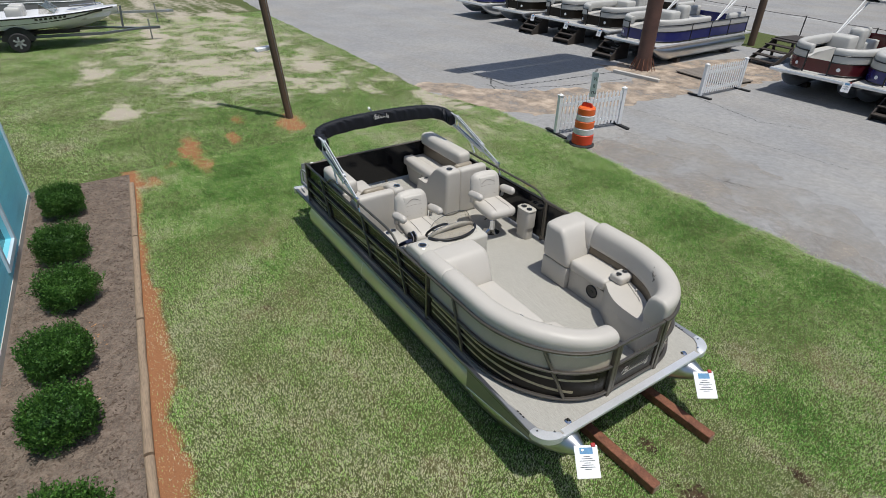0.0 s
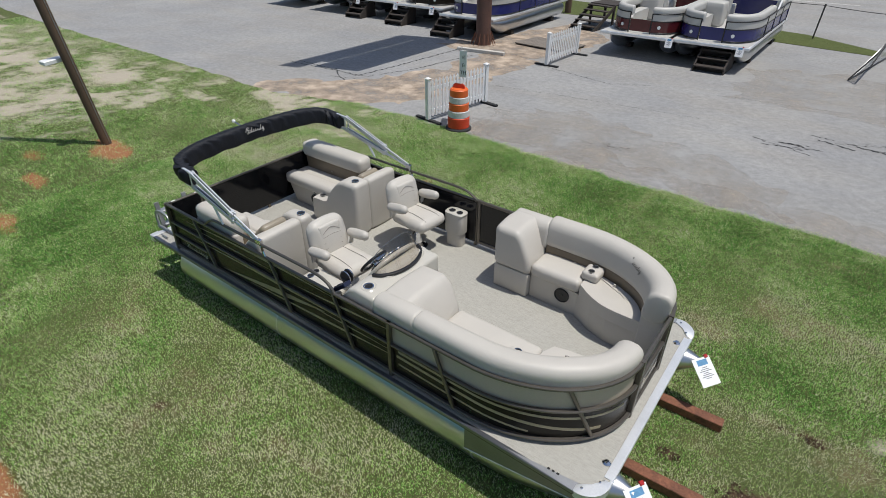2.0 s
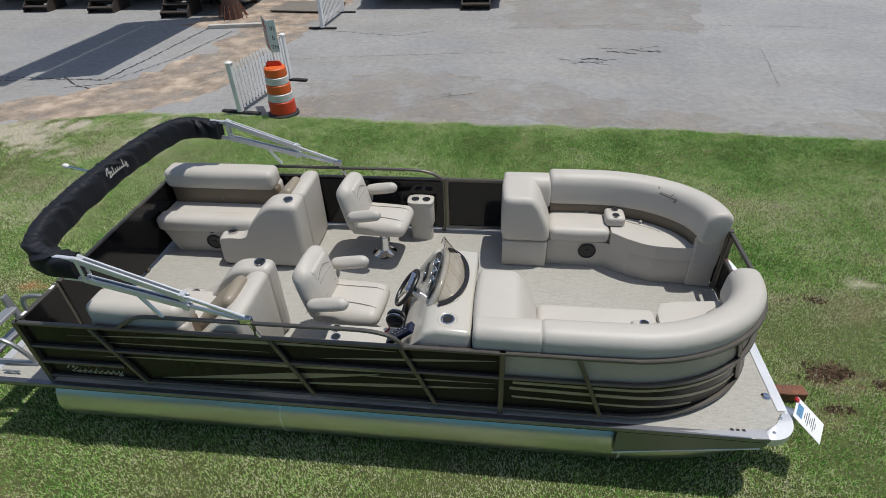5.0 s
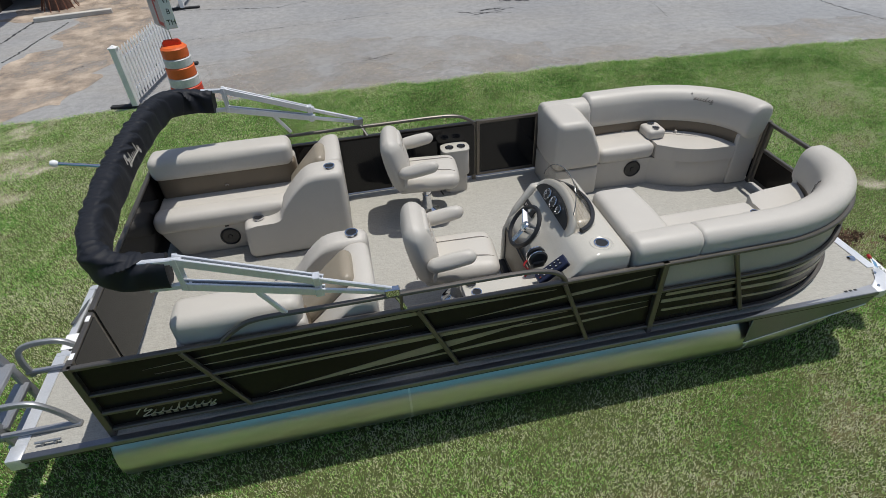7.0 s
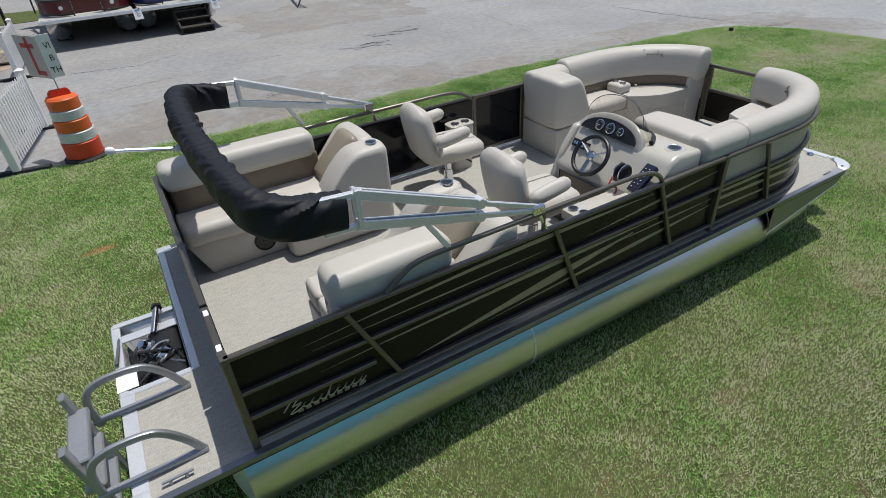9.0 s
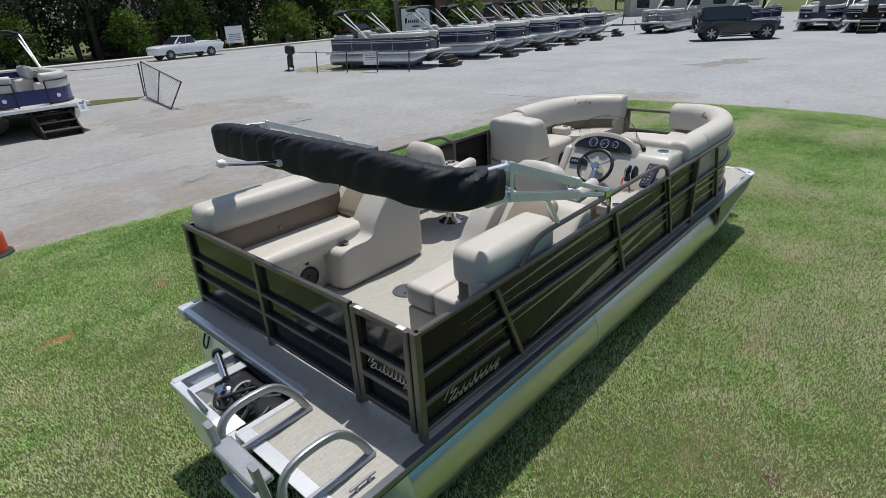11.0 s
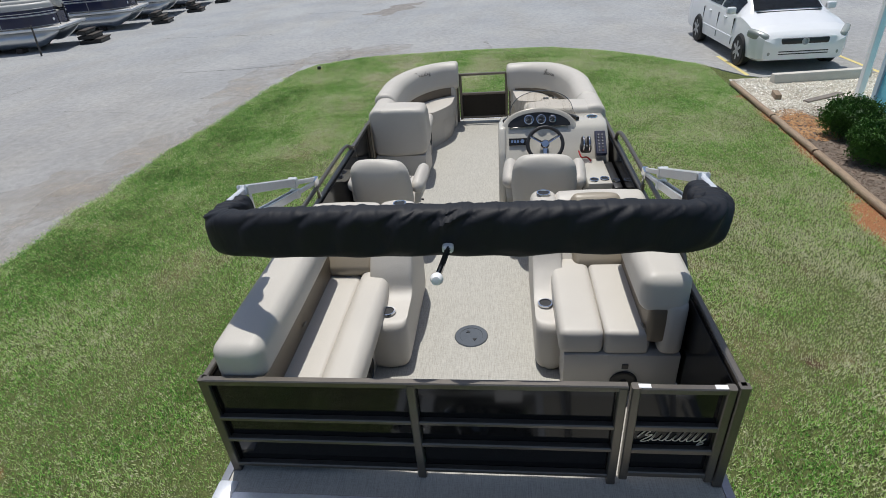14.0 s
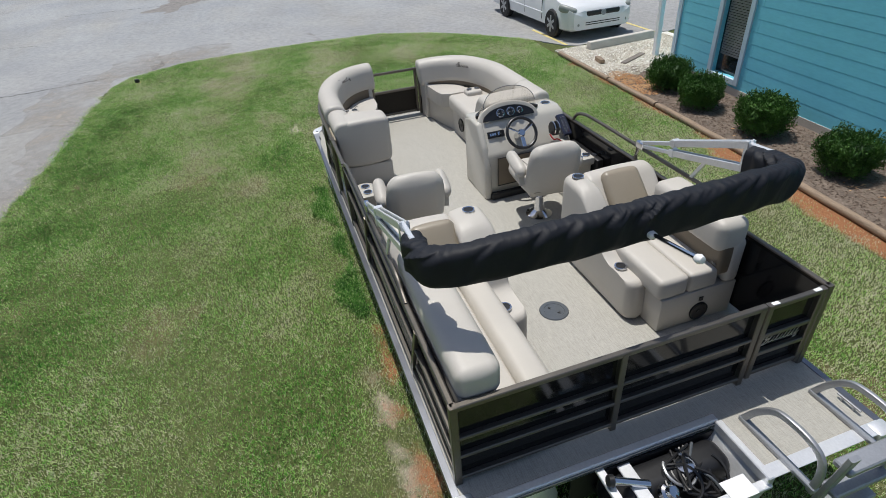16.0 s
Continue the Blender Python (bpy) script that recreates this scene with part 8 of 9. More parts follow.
def offroader(m):
    body = [(2.05, 0.45), (2.12, 0.60), (2.08, 0.98), (0.75, 1.06), (-2.05, 1.06), (-2.12, 0.60), (-2.0, 0.45)]
    v = vehicle(m, "black boxy off-road wagon parked on the asphalt", "off-roader", CARBLACK, body, (0.72, -2.04, 0.48, -1.98, 1.04, 1.82), (1.45, -1.40), 1.84, 0.41, "off_roader", 3)
    part("spare_wheel", lathe(B(), [(0.0, 0.2), (0.33, 0.2), (0.4, 0.14), (0.4, 0.02), (0.3, 0.0)], 26, Matrix.Translation((-2.12, 0, 1.05)) @ frame_from((-1, 0, 0))), RUBBER, v, "rear spare wheel")
    part("bumper", box(B(), (2.08, -0.85, 0.48), (2.30, 0.85, 0.66), 0.03, 2), BLACK, v)


offroader(pose(34.9, 7.4, 0.006, 0, 0, -62))


def pickup(m, paint, label):
    body = [(2.7, 0.40), (2.74, 0.72), (2.6, 0.98), (1.25, 1.08), (-2.7, 1.08), (-2.75, 0.5), (-2.6, 0.40)]
    v = vehicle(m, label, "pickup truck", paint, body, (1.3, -0.55, 0.65, -0.45, 1.05, 1.66), (1.75, -1.65), 1.85, 0.36, "pickup_truck", 2)
    part("load_bed", box(B(), (-2.62, -0.75, 1.06), (-0.62, 0.75, 1.09)), BLACK, v, "dark open load bed")
    for s in (-1, 1):
        part("bed_rail", box(B(), (-2.68, s * 0.86 - 0.06, 1.06), (-0.6, s * 0.86 + 0.06, 1.14), 0.02, 1), paint, v)


pickup(pose(18.4, 42.6, 0.006, 0, 0, 186), CARWHITE, "white pickup truck on the road by the trees")


def saloon(m, paint, label):
    body = [(2.2, 0.32), (2.25, 0.58), (1.9, 0.82), (0.9, 0.92), (-1.55, 0.95), (-2.2, 0.92), (-2.28, 0.55), (-2.2, 0.32)]
    return vehicle(m, label, "car", paint, body, (1.0, -1.75, 0.35, -1.15, 0.90, 1.42), (1.4, -1.35), 1.78, 0.32, "saloon_car", 2)


sc_ = saloon(pose(38.0, 44.8, 0.006, 0, 0, 10), CARBLACK, "dark saloon car on the far road")
for k, (x, y, a) in enumerate(((78, 42, 70), (74, 38, 60), (83, 47, 75), (90, 36, 110), (95, 33, 100))):
    copy_thing(sc_, pose(x, y, 0.0, 0, 0, a))

# ---- display boats on the lot ----


def stock_boat(m, panel, label, canopy=True, upper=None, level=0.0):
    """A smaller-detail pontoon boat, bow towards +x, on blocks."""
    b = thing("pontoon_boat", m, label, "boat", "pontoon boats on the lot")
    dz, W, XB, XS = 0.80 + level, 1.22, 3.25, -3.25
    part("deck", box(B(), (XS, -W, dz - 0.09), (XB, W, dz), 0.02, 2), ALU, b, "aluminium edged deck")
    part("flooring", box(B(), (XS + 0.05, -W + 0.05, dz + 0.001), (XB - 0.05, W - 0.05, dz + 0.006)), SEATGREY, b)
    for s in (-1, 1):
        t = B()
        sweep(t, [(XS + 0.2, s * 0.86, dz - 0.36), (2.0, s * 0.86, dz - 0.36)], circle(0.29, 24))
        part("pontoon", t, TUBE, b, "aluminium pontoon tube")
        t = B()
        rings = []
        for k in range(7):
            f = k / 6
            rr = 0.29 * (1 - f ** 2.2) + 0.015
            rings.append([t.verts.new((2.0 + 1.05 * f, s * 0.86 + rr * math.cos(q), dz - 0.36 + 0.2 * f ** 1.6 + rr * math.sin(q))) for q in (2 * math.pi * j / 20 for j in range(20))])
        for p, q in zip(rings, rings[1:]):
            for j in range(20):
                t.faces.new((p[j], p[(j + 1) % 20], q[(j + 1) % 20], q[j]))
        t.faces.new(rings[-1])
        part("nose_cone", t, TUBE, b)
        for x in (-2.2, 1.4):
            part("block", box(B(), (x - 0.12, s * 0.86 - 0.2, 0), (x + 0.12, s * 0.86 + 0.2, dz - 0.63), 0.01, 1), DARKWOOD, b, "dark wooden support block")
        def path(z, inset=0.0, x0=XS + 0.5):
            pts = [(x0, s * (W - 0.04 - inset), z), (0.0, s * (W - 0.04 - inset), z), (1.7, s * (W - 0.04 - inset), z)]
            for k in range(1, 11):
                q = math.pi / 2 * k / 10
                pts.append((1.7 + (1.25 - inset) * math.sin(q), s * (0.36 + (W - 0.40 - inset) * math.cos(q)), z))
            return pts
        part("side_panel", sweep(B(), path(dz + 0.22), rrect(0.012, 0.34, 0.003, 1)), panel, b, "glossy coloured side panel")
        part("upper_panel", sweep(B(), path(dz + 0.50), rrect(0.010, 0.20, 0.003, 1)), upper or SEATGREY, b, "pale upper side panel")
        if upper is not None:
            for z in (dz + 0.425, dz + 0.50):
                part("stripe", sweep(B(), path(z, -0.0075), rrect(0.003, 0.016, 0.001, 1)), PAPER, b, "thin white stripe")
        for z in (dz + 0.05, dz + 0.40, dz + 0.62):
            part("rail", sweep(B(), path(z, -0.004), rrect(0.03, 0.03, 0.006, 1)), BLACK if upper is None else LADDER, b)
        for x in (XS + 0.5, -1.4, -0.1, 1.2):
            part("post", bar(B(), (x, s * (W - 0.03), dz), (x, s * (W - 0.03), dz + 0.63), 0.03, 0.03), BLACK if upper is None else LADDER, b)
        pg = path(0)[-1]
        part("post", bar(B(), (pg[0], pg[1], dz), (pg[0], pg[1], dz + 0.63), 0.035, 0.035), BLACK, b)
        part("seat_back", sweep(B(), path(dz + 0.66, 0.13, 0.4), rrect(0.22, 0.30, 0.09, 4), round_end=0.05), SEATGREY, b, "pale rounded seat back")
        ins = [(q[0], q[1]) for q in path(0, 0.22, 0.4)]
        part("seat_base", extrude(B(), [(0.4, s * 0.62), (1.9, s * 0.62), (2.6, s * 0.38)] + ins[::-1][1:], dz, dz + 0.42, "z", 0.03, 2), SEATGREY, b)
        part("rear_seat", cushion(B(), (-2.6, min(s * 0.55, s * 1.1), dz), (-1.5, max(s * 0.55, s * 1.1), dz + 0.43), 0.06, 0.01, seg=6), SEATGREY, b)
        part("rear_seat_back", cushion(B(), (-2.65, min(s * 0.92, s * 1.14), dz + 0.42), (-1.4, max(s * 0.92, s * 1.14), dz + 0.80), 0.09, 0.01, seg=6), SEATGREY, b)
        part("bow_disc", lathe(B(), [(0.0, 0.008), (0.05, 0.006), (0.055, 0.0)], 14, Matrix.Translation((path(0)[-3][0] + 0.02, path(0)[-3][1], dz + 0.22)) @ frame_from((0.95, s * 0.3, 0))), PAPER, b, "round pale emblem disc")
    part("stern_panel", box(B(), (XS + 0.49, -W + 0.04, dz + 0.05), (XS + 0.51, W - 0.04, dz + 0.6)), panel, b)
    part("console", cushion(B(), (-0.3, -1.08, dz), (0.35, -0.35, dz + 0.78), 0.08, 0.01, seg=6), SEATGREY, b, "pale helm console")
    part("helm_chair", cushion(B(), (-1.05, -0.85, dz + 0.25), (-0.55, -0.40, dz + 0.95), 0.1, 0.01, seg=6), SEATGREY, b)
    part("bow_gate", box(B(), (2.92, -0.34, dz + 0.05), (2.94, 0.34, dz + 0.42)), panel, b)
    if canopy:
        for s in (-1, 1):
            for x1, z1 in ((-2.15, 2.55), (-1.7, 2.60)):
                part("canopy_strut", bar(B(), (-0.35, s * 1.17, dz + 0.62), (x1, s * 1.15, dz + z1 - 0.85), 0.045, 0.05), WHITE, b, "pale canopy strut")
        ln = bezier([(-2.0, -1.15, dz + 1.68), (-2.05, -1.1, dz + 1.80), (-2.1, -0.8, dz + 1.86), (-2.1, 0, dz + 1.88), (-2.1, 0.8, dz + 1.86), (-2.05, 1.1, dz + 1.80), (-2.0, 1.15, dz + 1.68)], 5)
        part("canopy_boot", sweep(B(), ln, rrect(0.7, 0.10, 0.04, 3)), CANVAS, b, "folded black canopy")
    return b


def steps(m, group="boarding steps"):
    s = thing("boarding_steps", m, "dark wooden boarding steps in front of a boat", "steps", group)
    for k in range(4):
        part("tread", box(B(), (-0.26 * k - 0.02, -0.45, 0.19 * k + 0.15), (-0.26 * k + 0.27, 0.45, 0.19 * k + 0.19), 0.006, 1), DARKWOOD, s, "worn dark step board")
        part("riser", box(B(), (-0.26 * k - 0.01, -0.43, 0.19 * k), (-0.26 * k + 0.015, 0.43, 0.19 * k + 0.15)), DARKWOOD, s)
    for y in (-0.44, 0.44):
        part("stringer", extrude(B(), [(0.24, 0), (0.24, 0.15), (-0.55, 0.73), (-0.80, 0.73), (-0.80, 0)], y - 0.02, y + 0.02, "y"), DARKWOOD, s)
    return s


first_steps = steps(pose(2.42, 14.8, 0.006, 0, 0, -90))
MARO = stock_boat(pose(-0.1, 18.1, 0.006, 0, 0, -90), MAROON, "maroon and ivory pontoon boat on the lot", level=-0.02)
ROYAL = stock_boat(pose(2.12, 18.15, 0.006, 0, 0, -90), BLUEPANEL, "royal blue and ivory pontoon boat on the lot", level=-0.02)
NAVYB = stock_boat(pose(-6.45, 17.3, 0.006, 0, 0, -88), BLUEPANEL, "blue and ivory pontoon boat beside the steel sign pole", level=0.0)
OLIVE = stock_boat(pose(-9.5, 18.2, 0.006, 0, 0, -88), SKIN, "dark bronze and ivory pontoon boat on the lot", canopy=False)
copy_thing(OLIVE, pose(-12.05, 18.4, 0.006, 0, 0, -88))
copy_thing(OLIVE, pose(-15.0, 18.3, 0.006, 0, 0, -88))
copy_thing(NAVYB, pose(-18.2, 18.2, 0.006, 0, 0, -88))
for x, y in ((-7.3, 13.95), (-10.4, 14.7), (-13.0, 14.9)):
    copy_thing(first_steps, pose(x, y, 0.006, 0, 0, -88))


def low_steps(m):
    """Three low boards on each other, set against a bow."""
    s = thing("boarding_steps", m, "low black boarding steps against a navy boat's bow", "steps", "low boarding steps")
    for k in range(3):
        part("tread", box(B(), (-0.24 * k - 0.06, -0.50, 0.165 * k + 0.115), (-0.24 * k + 0.25, 0.50, 0.165 * k + 0.165), 0.015, 2), DARKWOOD, s, "black worn step board")
        part("riser", box(B(), (-0.66, -0.45, 0.165 * k), (-0.24 * k + 0.20, 0.45, 0.165 * k + 0.115)), BLACK, s)
    return s


row = [pose(18.1, 18.8, 0.006, 0, 0, -76)] + [pose(18.95 + 3.68 * k, 18.3 + 0.24 * k, 0.006, 0, 0, -75) for k in range(1, 6)]
row = [m_ @ Matrix.Diagonal((0.92, 1.0, 1.0, 1.0)) for m_ in row]
NAVYROW = stock_boat(row[0], NAVY, "navy pontoon boat with raised canopy in a row", upper=NAVY)
row_steps = low_steps(row[0] @ pose(3.95, 0.25, 0.0))
for m_ in row[1:]:
    copy_thing(NAVYROW, m_)
    copy_thing(row_steps, m_ @ pose(3.95, 0.1, 0.0))
GREYROW = stock_boat(pose(43.4, 14.6, 0.006, 0, 0, 180), GREYPANEL, "grey pontoon boat facing the lot", upper=GREYPANEL)
copy_thing(NAVYROW, pose(41.6, 8.9, 0.006, 0, 0, 165))
BRONZEROW = stock_boat(pose(39.8, -3.5, 0.006, 0, 0, 178), SKIN, "dark bronze pontoon boat with raised canopy in the back row", upper=SKIN, level=-0.14)
NAVYBACK = stock_boat(pose(44.6, 4.8, 0.006, 0, 0, 184), NAVY, "navy pontoon boat with raised canopy in the back row", upper=NAVY, level=-0.14)
GREYBACK = stock_boat(pose(35.9, -13.9, 0.006, 0, 0, 170), GREYPANEL, "grey pontoon boat with raised canopy in the back row", upper=GREYPANEL, level=-0.14)
copy_thing(first_steps, pose(35.9, -3.9, 0.006, 0, 0, 178))
for k, (kind_, x, y) in enumerate(((BRONZEROW, 42.7, 1.9), (NAVYBACK, 41.2, -0.8), (NAVYBACK, 38.7, -6.1), (BRONZEROW, 37.7, -8.7), (BRONZEROW, 36.8, -11.3), (NAVYBACK, 34.9, -16.6), (BRONZEROW, 33.9, -19.3))):
    copy_thing(kind_, pose(x, y, 0.006, 0, 0, 183 - 2.2 * k))
    if k in (0, 2, 3, 4):
        copy_thing(first_steps, pose(x - 3.75, y - 0.3, 0.006, 0, 0, 183 - 2.2 * k))

for x, y, z in ((1.02, 14.86, 0.80), (3.1, 14.9, 0.80), (-5.6, 14.0, 0.82), (-8.6, 14.9, 0.82), (-10.6, 14.95, 0.82), (-13.0, 15.1, 0.82)):
    copy_thing(tg, pose(x, y, z, 0, -18, -84))

# ---- small street furniture near the lawn ----


def barrel():
    d = thing("traffic_drum", pose(-0.78, 5.98, 0.006), "scuffed orange and white striped traffic drum with a board", "traffic drum")
    part("base", lathe(B(), [(0.0, 0), (0.34, 0), (0.34, 0.035), (0.29, 0.06), (0, 0.09)], 28), RUBBER, d, "black rubber base ring")
    bands = [(0.06, 0.30, 0.285, REDBAND, "red_band"), (0.30, 0.45, 0.272, REFLECT, "white_band"), (0.45, 0.62, 0.258, ORANGE, "orange_band"), (0.62, 0.76, 0.245, REFLECT, "white_band"), (0.76, 0.92, 0.232, ORANGE, "orange_band")]
    for z0, z1, r, mt, nm in bands:
        pr = [(r - 0.02, z0), (r, z0 + 0.008), (r, z1 - 0.014), (r - 0.018, z1)]
        if nm == "orange_band" and z1 > 0.9:
            pr += [(r - 0.03, z1 + 0.015), (0.0, z1 + 0.018)]
        part(nm, lathe(B(), pr, 36), mt, d)
    hd = extrude(B(), [(-0.16, 0.90), (0.16, 0.90), (0.16, 0.99), (0.12, 1.03), (-0.12, 1.03), (-0.16, 0.99)], -0.02, 0.02, "y", 0.008, 1, m=pose(0, 0, 0, 0, 0, -20))
    part("handle", hd, REDBAND, d, "moulded orange handle")
    part("stake", bar(B(), (0.02, 0.0, 0.90), (0.02, 0.0, 1.75), 0.03, 0.012), GALV, d, "thin grey stake")
    bm_ = Matrix.Translation((0.02, 0.012, 0)) @ pose(0, 0, 0, 0, 0, 92)
    bd = part("board", box(B(), (0.0, -0.004, 1.16), (0.62, 0.004, 1.72), 0.002, 1, bm_), GALV, d, "dull grey metal plate with a red mark")
    bm = B()
    for lo, hi in (((0.27, 0.004, 1.20), (0.34, 0.007, 1.70)), ((0.16, 0.004, 1.56), (0.50, 0.007, 1.62)), ((0.10, 0.004, 1.20), (0.34, 0.007, 1.26))):
        box(bm, lo, hi, m=bm_)
    part("red_mark", bm, RED, bd)
    tb_ = Matrix.Translation((0.02, -0.02, 0)) @ pose(0, 0, 0, 0, 0, -15)
    b2 = part("text_board", box(B(), (-0.02, -0.006, 1.18), (0.165, 0.006, 1.74), 0.002, 1, tb_), WHITE, d, "narrow white lettered board")
    for txt, z in (("VI", 1.56), ("B", 1.40), ("TH", 1.24)):
        cu = bpy.data.curves.new("letters", "FONT")
        cu.body, cu.size, cu.align_x, cu.extrude = txt, 0.115, "CENTER", 0.001
        tmp = bpy.data.objects.new("tmp", cu)
        scene.collection.objects.link(tmp)
        me = bpy.data.meshes.new_from_object(tmp)
        bpy.data.objects.remove(tmp)
        me.materials.append(BLACK)
        ob = new("letters", me)
        ob.parent = b2
        ob.matrix_basis = tb_ @ Matrix.Translation((0.085, -0.0085, z)) @ pose(0, 0, 0, 90, 0, 0)
    d.matrix_basis = pose(-0.78, 5.98, 0.006, 0, 0, 30)
    d.scale = (0.88, 0.88, 1.0)
    return d


barrel()


def picket_fence(p0, p1, group="picket fence panels"):
    a, b = Vector((*p0, 0.006)), Vector((*p1, 0.006))
    L_ = (b - a).length
    f = thing("picket_fence", Matrix.Translation(a) @ pose(0, 0, 0, 0, 0, math.degrees(math.atan2(b.y - a.y, b.x - a.x))), "free-standing white vinyl picket fence panel on black feet", "fence", group)
    for x in (0.0, L_):
        part("post", box(B(), (x - 0.05, -0.05, 0.04), (x + 0.05, 0.05, 0.98), 0.006, 1), WHITE, f, "white fence post")
        cap_ = B()
        box(cap_, (x - 0.062, -0.062, 0.98), (x + 0.062, 0.062, 1.0), 0.004, 1)
        lathe(cap_, [(0.075, 1.0), (0.0, 1.035)], 4, pose(x, 0, 0, 0, 0, 0) @ pose(0, 0, 0, 0, 0, 45))
        part("post_cap", cap_, WHITE, f)
        part("foot", box(B(), (x - 0.05, -0.42, 0), (x + 0.05, 0.42, 0.05), 0.01, 1), RUBBER, f, "black base foot")
    for z in (0.22, 0.74):
        part("rail", box(B(), (0.05, -0.025, z - 0.045), (L_ - 0.05, 0.025, z + 0.045), 0.005, 1), WHITE, f)
    n = 16
    pk = B()
    extrude(pk, [(-0.032, 0.10), (0.032, 0.10), (0.032, 0.86), (0.042, 0.90), (0.0, 0.97), (-0.042, 0.90), (-0.032, 0.86)], -0.036, -0.026, "y")
    pm = finish(pk, WHITE, "picket")
    for k in range(n):
        shared("picket", pm, Matrix.Translation((L_ * (k + 1) / (n + 1), 0, 0)), f)
    return f


picket_fence((-1.66, 5.97), (-1.34, 7.92))
picket_fence((-1.92, 12.35), (-1.85, 14.35))

pole = thing("utility_pole", pose(-6.3, 0.62, 0.0, 5.2, -1.0, 0), "leaning dark creosoted wooden utility pole", "utility pole")
part("pole", sweep(B(), [(0, 0, -0.25), (0, 0, 3), (0, 0, 6), (0, 0, 7.6)], circle(0.098, 16), up=(0, 1, 0)), POLEWOOD, pole)
part("ground_wire", rod(B(), (0.096, 0.035, 0), (0.096, 0.035, 5), 0.006, 6), GALV, pole)
part("meter_bracket", box(B(), (-0.33, -0.40, 1.75), (-0.09, 0.0, 1.83), 0.01, 1), WHITE, pole, "white cable bracket")
p2 = thing("utility_pole", pose(-5.9, 21.9, 0.0), "dark wooden utility pole near the road", "utility pole")
part("pole", sweep(B(), [(0, 0, -0.2), (0, 0, 9.0)], circle(0.15, 16), up=(0, 1, 0)), POLEWOOD, p2)
p3 = thing("utility_pole", pose(24.5, 24.5, 0.0, 0, -3, 0), "grey wooden utility pole behind the boat row", "utility pole")
part("pole", sweep(B(), [(0, 0, -0.2), (0, 0, 9.0)], circle(0.14, 16), up=(0, 1, 0)), GREYWOOD, p3)


def pylon():
    p = thing("sign_pylon", pose(-5.3, 13.75, 0.0), "thick rust-brown steel sign pole with a tall sign above", "sign")
    part("pole", lathe(B(), [(0.30, 0.0), (0.29, 0.25), (0.27, 0.5), (0.27, 12.0), (0.0, 12.0)], 28), PYLONPAINT, p, "rust-brown steel pole")
    for k in range(14):
        a = 2 * math.pi * k / 14
        part("anchor_rod", rod(B(), (0.46 * math.cos(a), 0.46 * math.sin(a), 0.0), (0.30 * math.cos(a), 0.30 * math.sin(a), 0.42), 0.014, 6), RUST, p)
    for z0, z1, y0, y1 in ((3.5, 9.0, -5.3, 0.4), (9.35, 12.6, -4.6, 0.4), (10.2, 12.6, -5.6, -4.6)):
        part("sign_panel", box(B(), (-0.04, y0, z0), (0.04, y1, z1), 0.01, 1), CARGREY, p, "large sign cabinet")
    return p


pylon()
kb = thing("parking_bumper", pose(-4.6, 12.55, 0.006, 0, 0, 8), "pale weathered kerb beam by the sign pole", "kerb")
part("beam", box(B(), (-0.9, -0.07, 0), (0.9, 0.07, 0.11), 0.012, 1), CONCRETE, kb)


def boardwalk():
    b = thing("board_platform", pose(-3.2, 15.0, 0.006, 0, 0, -6), "low grey weathered board platform", "platform")
    me = finish(box(B(), (-0.065, -0.7, 0.05), (0.065, 0.7, 0.085), 0.004, 1), GREYWOOD, "plank")
    for k in range(15):
        shared("plank", me, Matrix.Translation((-1.0 + 0.143 * k, 0, 0)), b)
    for y in (-0.6, 0.6):
        part("joist", box(B(), (-1.05, y - 0.04, 0), (1.05, y + 0.04, 0.05)), DARKWOOD, b)


boardwalk()


def stair_landing():
    s = thing("wooden_stairs", pose(-3.45, 19.3, 0.006, 0, 0, 80), "dark wooden stairs with a landing", "stairs")
    for k in range(5):
        part("tread", box(B(), (0.27 * k - 0.85, -0.55, 0.165 * (k + 1) - 0.04), (0.27 * k - 0.55, 0.55, 0.165 * (k + 1)), 0.005, 1), DARKWOOD, s)
    part("landing", box(B(), (0.5, -0.6, 0.81), (1.7, 0.6, 0.86), 0.006, 1), DARKWOOD, s)
    for x in (0.55, 1.65):
        for y in (-0.55, 0.55):
            part("leg", box(B(), (x - 0.04, y - 0.04, 0), (x + 0.04, y + 0.04, 0.81)), DARKWOOD, s)
    for y in (-0.57, 0.57):
        part("stringer", extrude(B(), [(-0.9, 0), (-0.6, 0), (0.55, 0.70), (0.55, 0.86)], y - 0.02, y + 0.02, "y"), DARKWOOD, s)


stair_landing()


def tube_fence(posts, label, h=1.25):
    f = thing("wire_fence", pose(posts[0][0], posts[0][1], 0), label, "fence", in_world=True)
    for x, y in posts:
        part("post", rod(B(), (x, y, -0.02), (x + 0.05, y - 0.04, h), 0.028, 8), DARKSTEEL, f)
    for z in (h - 0.05,):
        for a, b in zip(posts, posts[1:]):
            mid = ((a[0] + b[0]) / 2, (a[1] + b[1]) / 2, z - 0.03)
            part("top_wire", sweep(B(), bezier([(*a, z), mid, (*b, z)], 4), circle(0.012, 6)), DARKSTEEL, f)
    return f


tube_fence([(7.0, 21.2), (4.25, 22.3), (1.2, 22.9), (-1.9, 23.5), (-5.0, 24.1), (-8.2, 24.7), (-11.5, 25.3), (-15, 26)], "galvanised wire fence along the road")
tube_fence([(15.2, 23.0), (14.85, 20.4), (15.5, 18.9), (16.1, 17.4), (16.7, 15.9)], "galvanised pipe fence in front of the boats", 1.0)


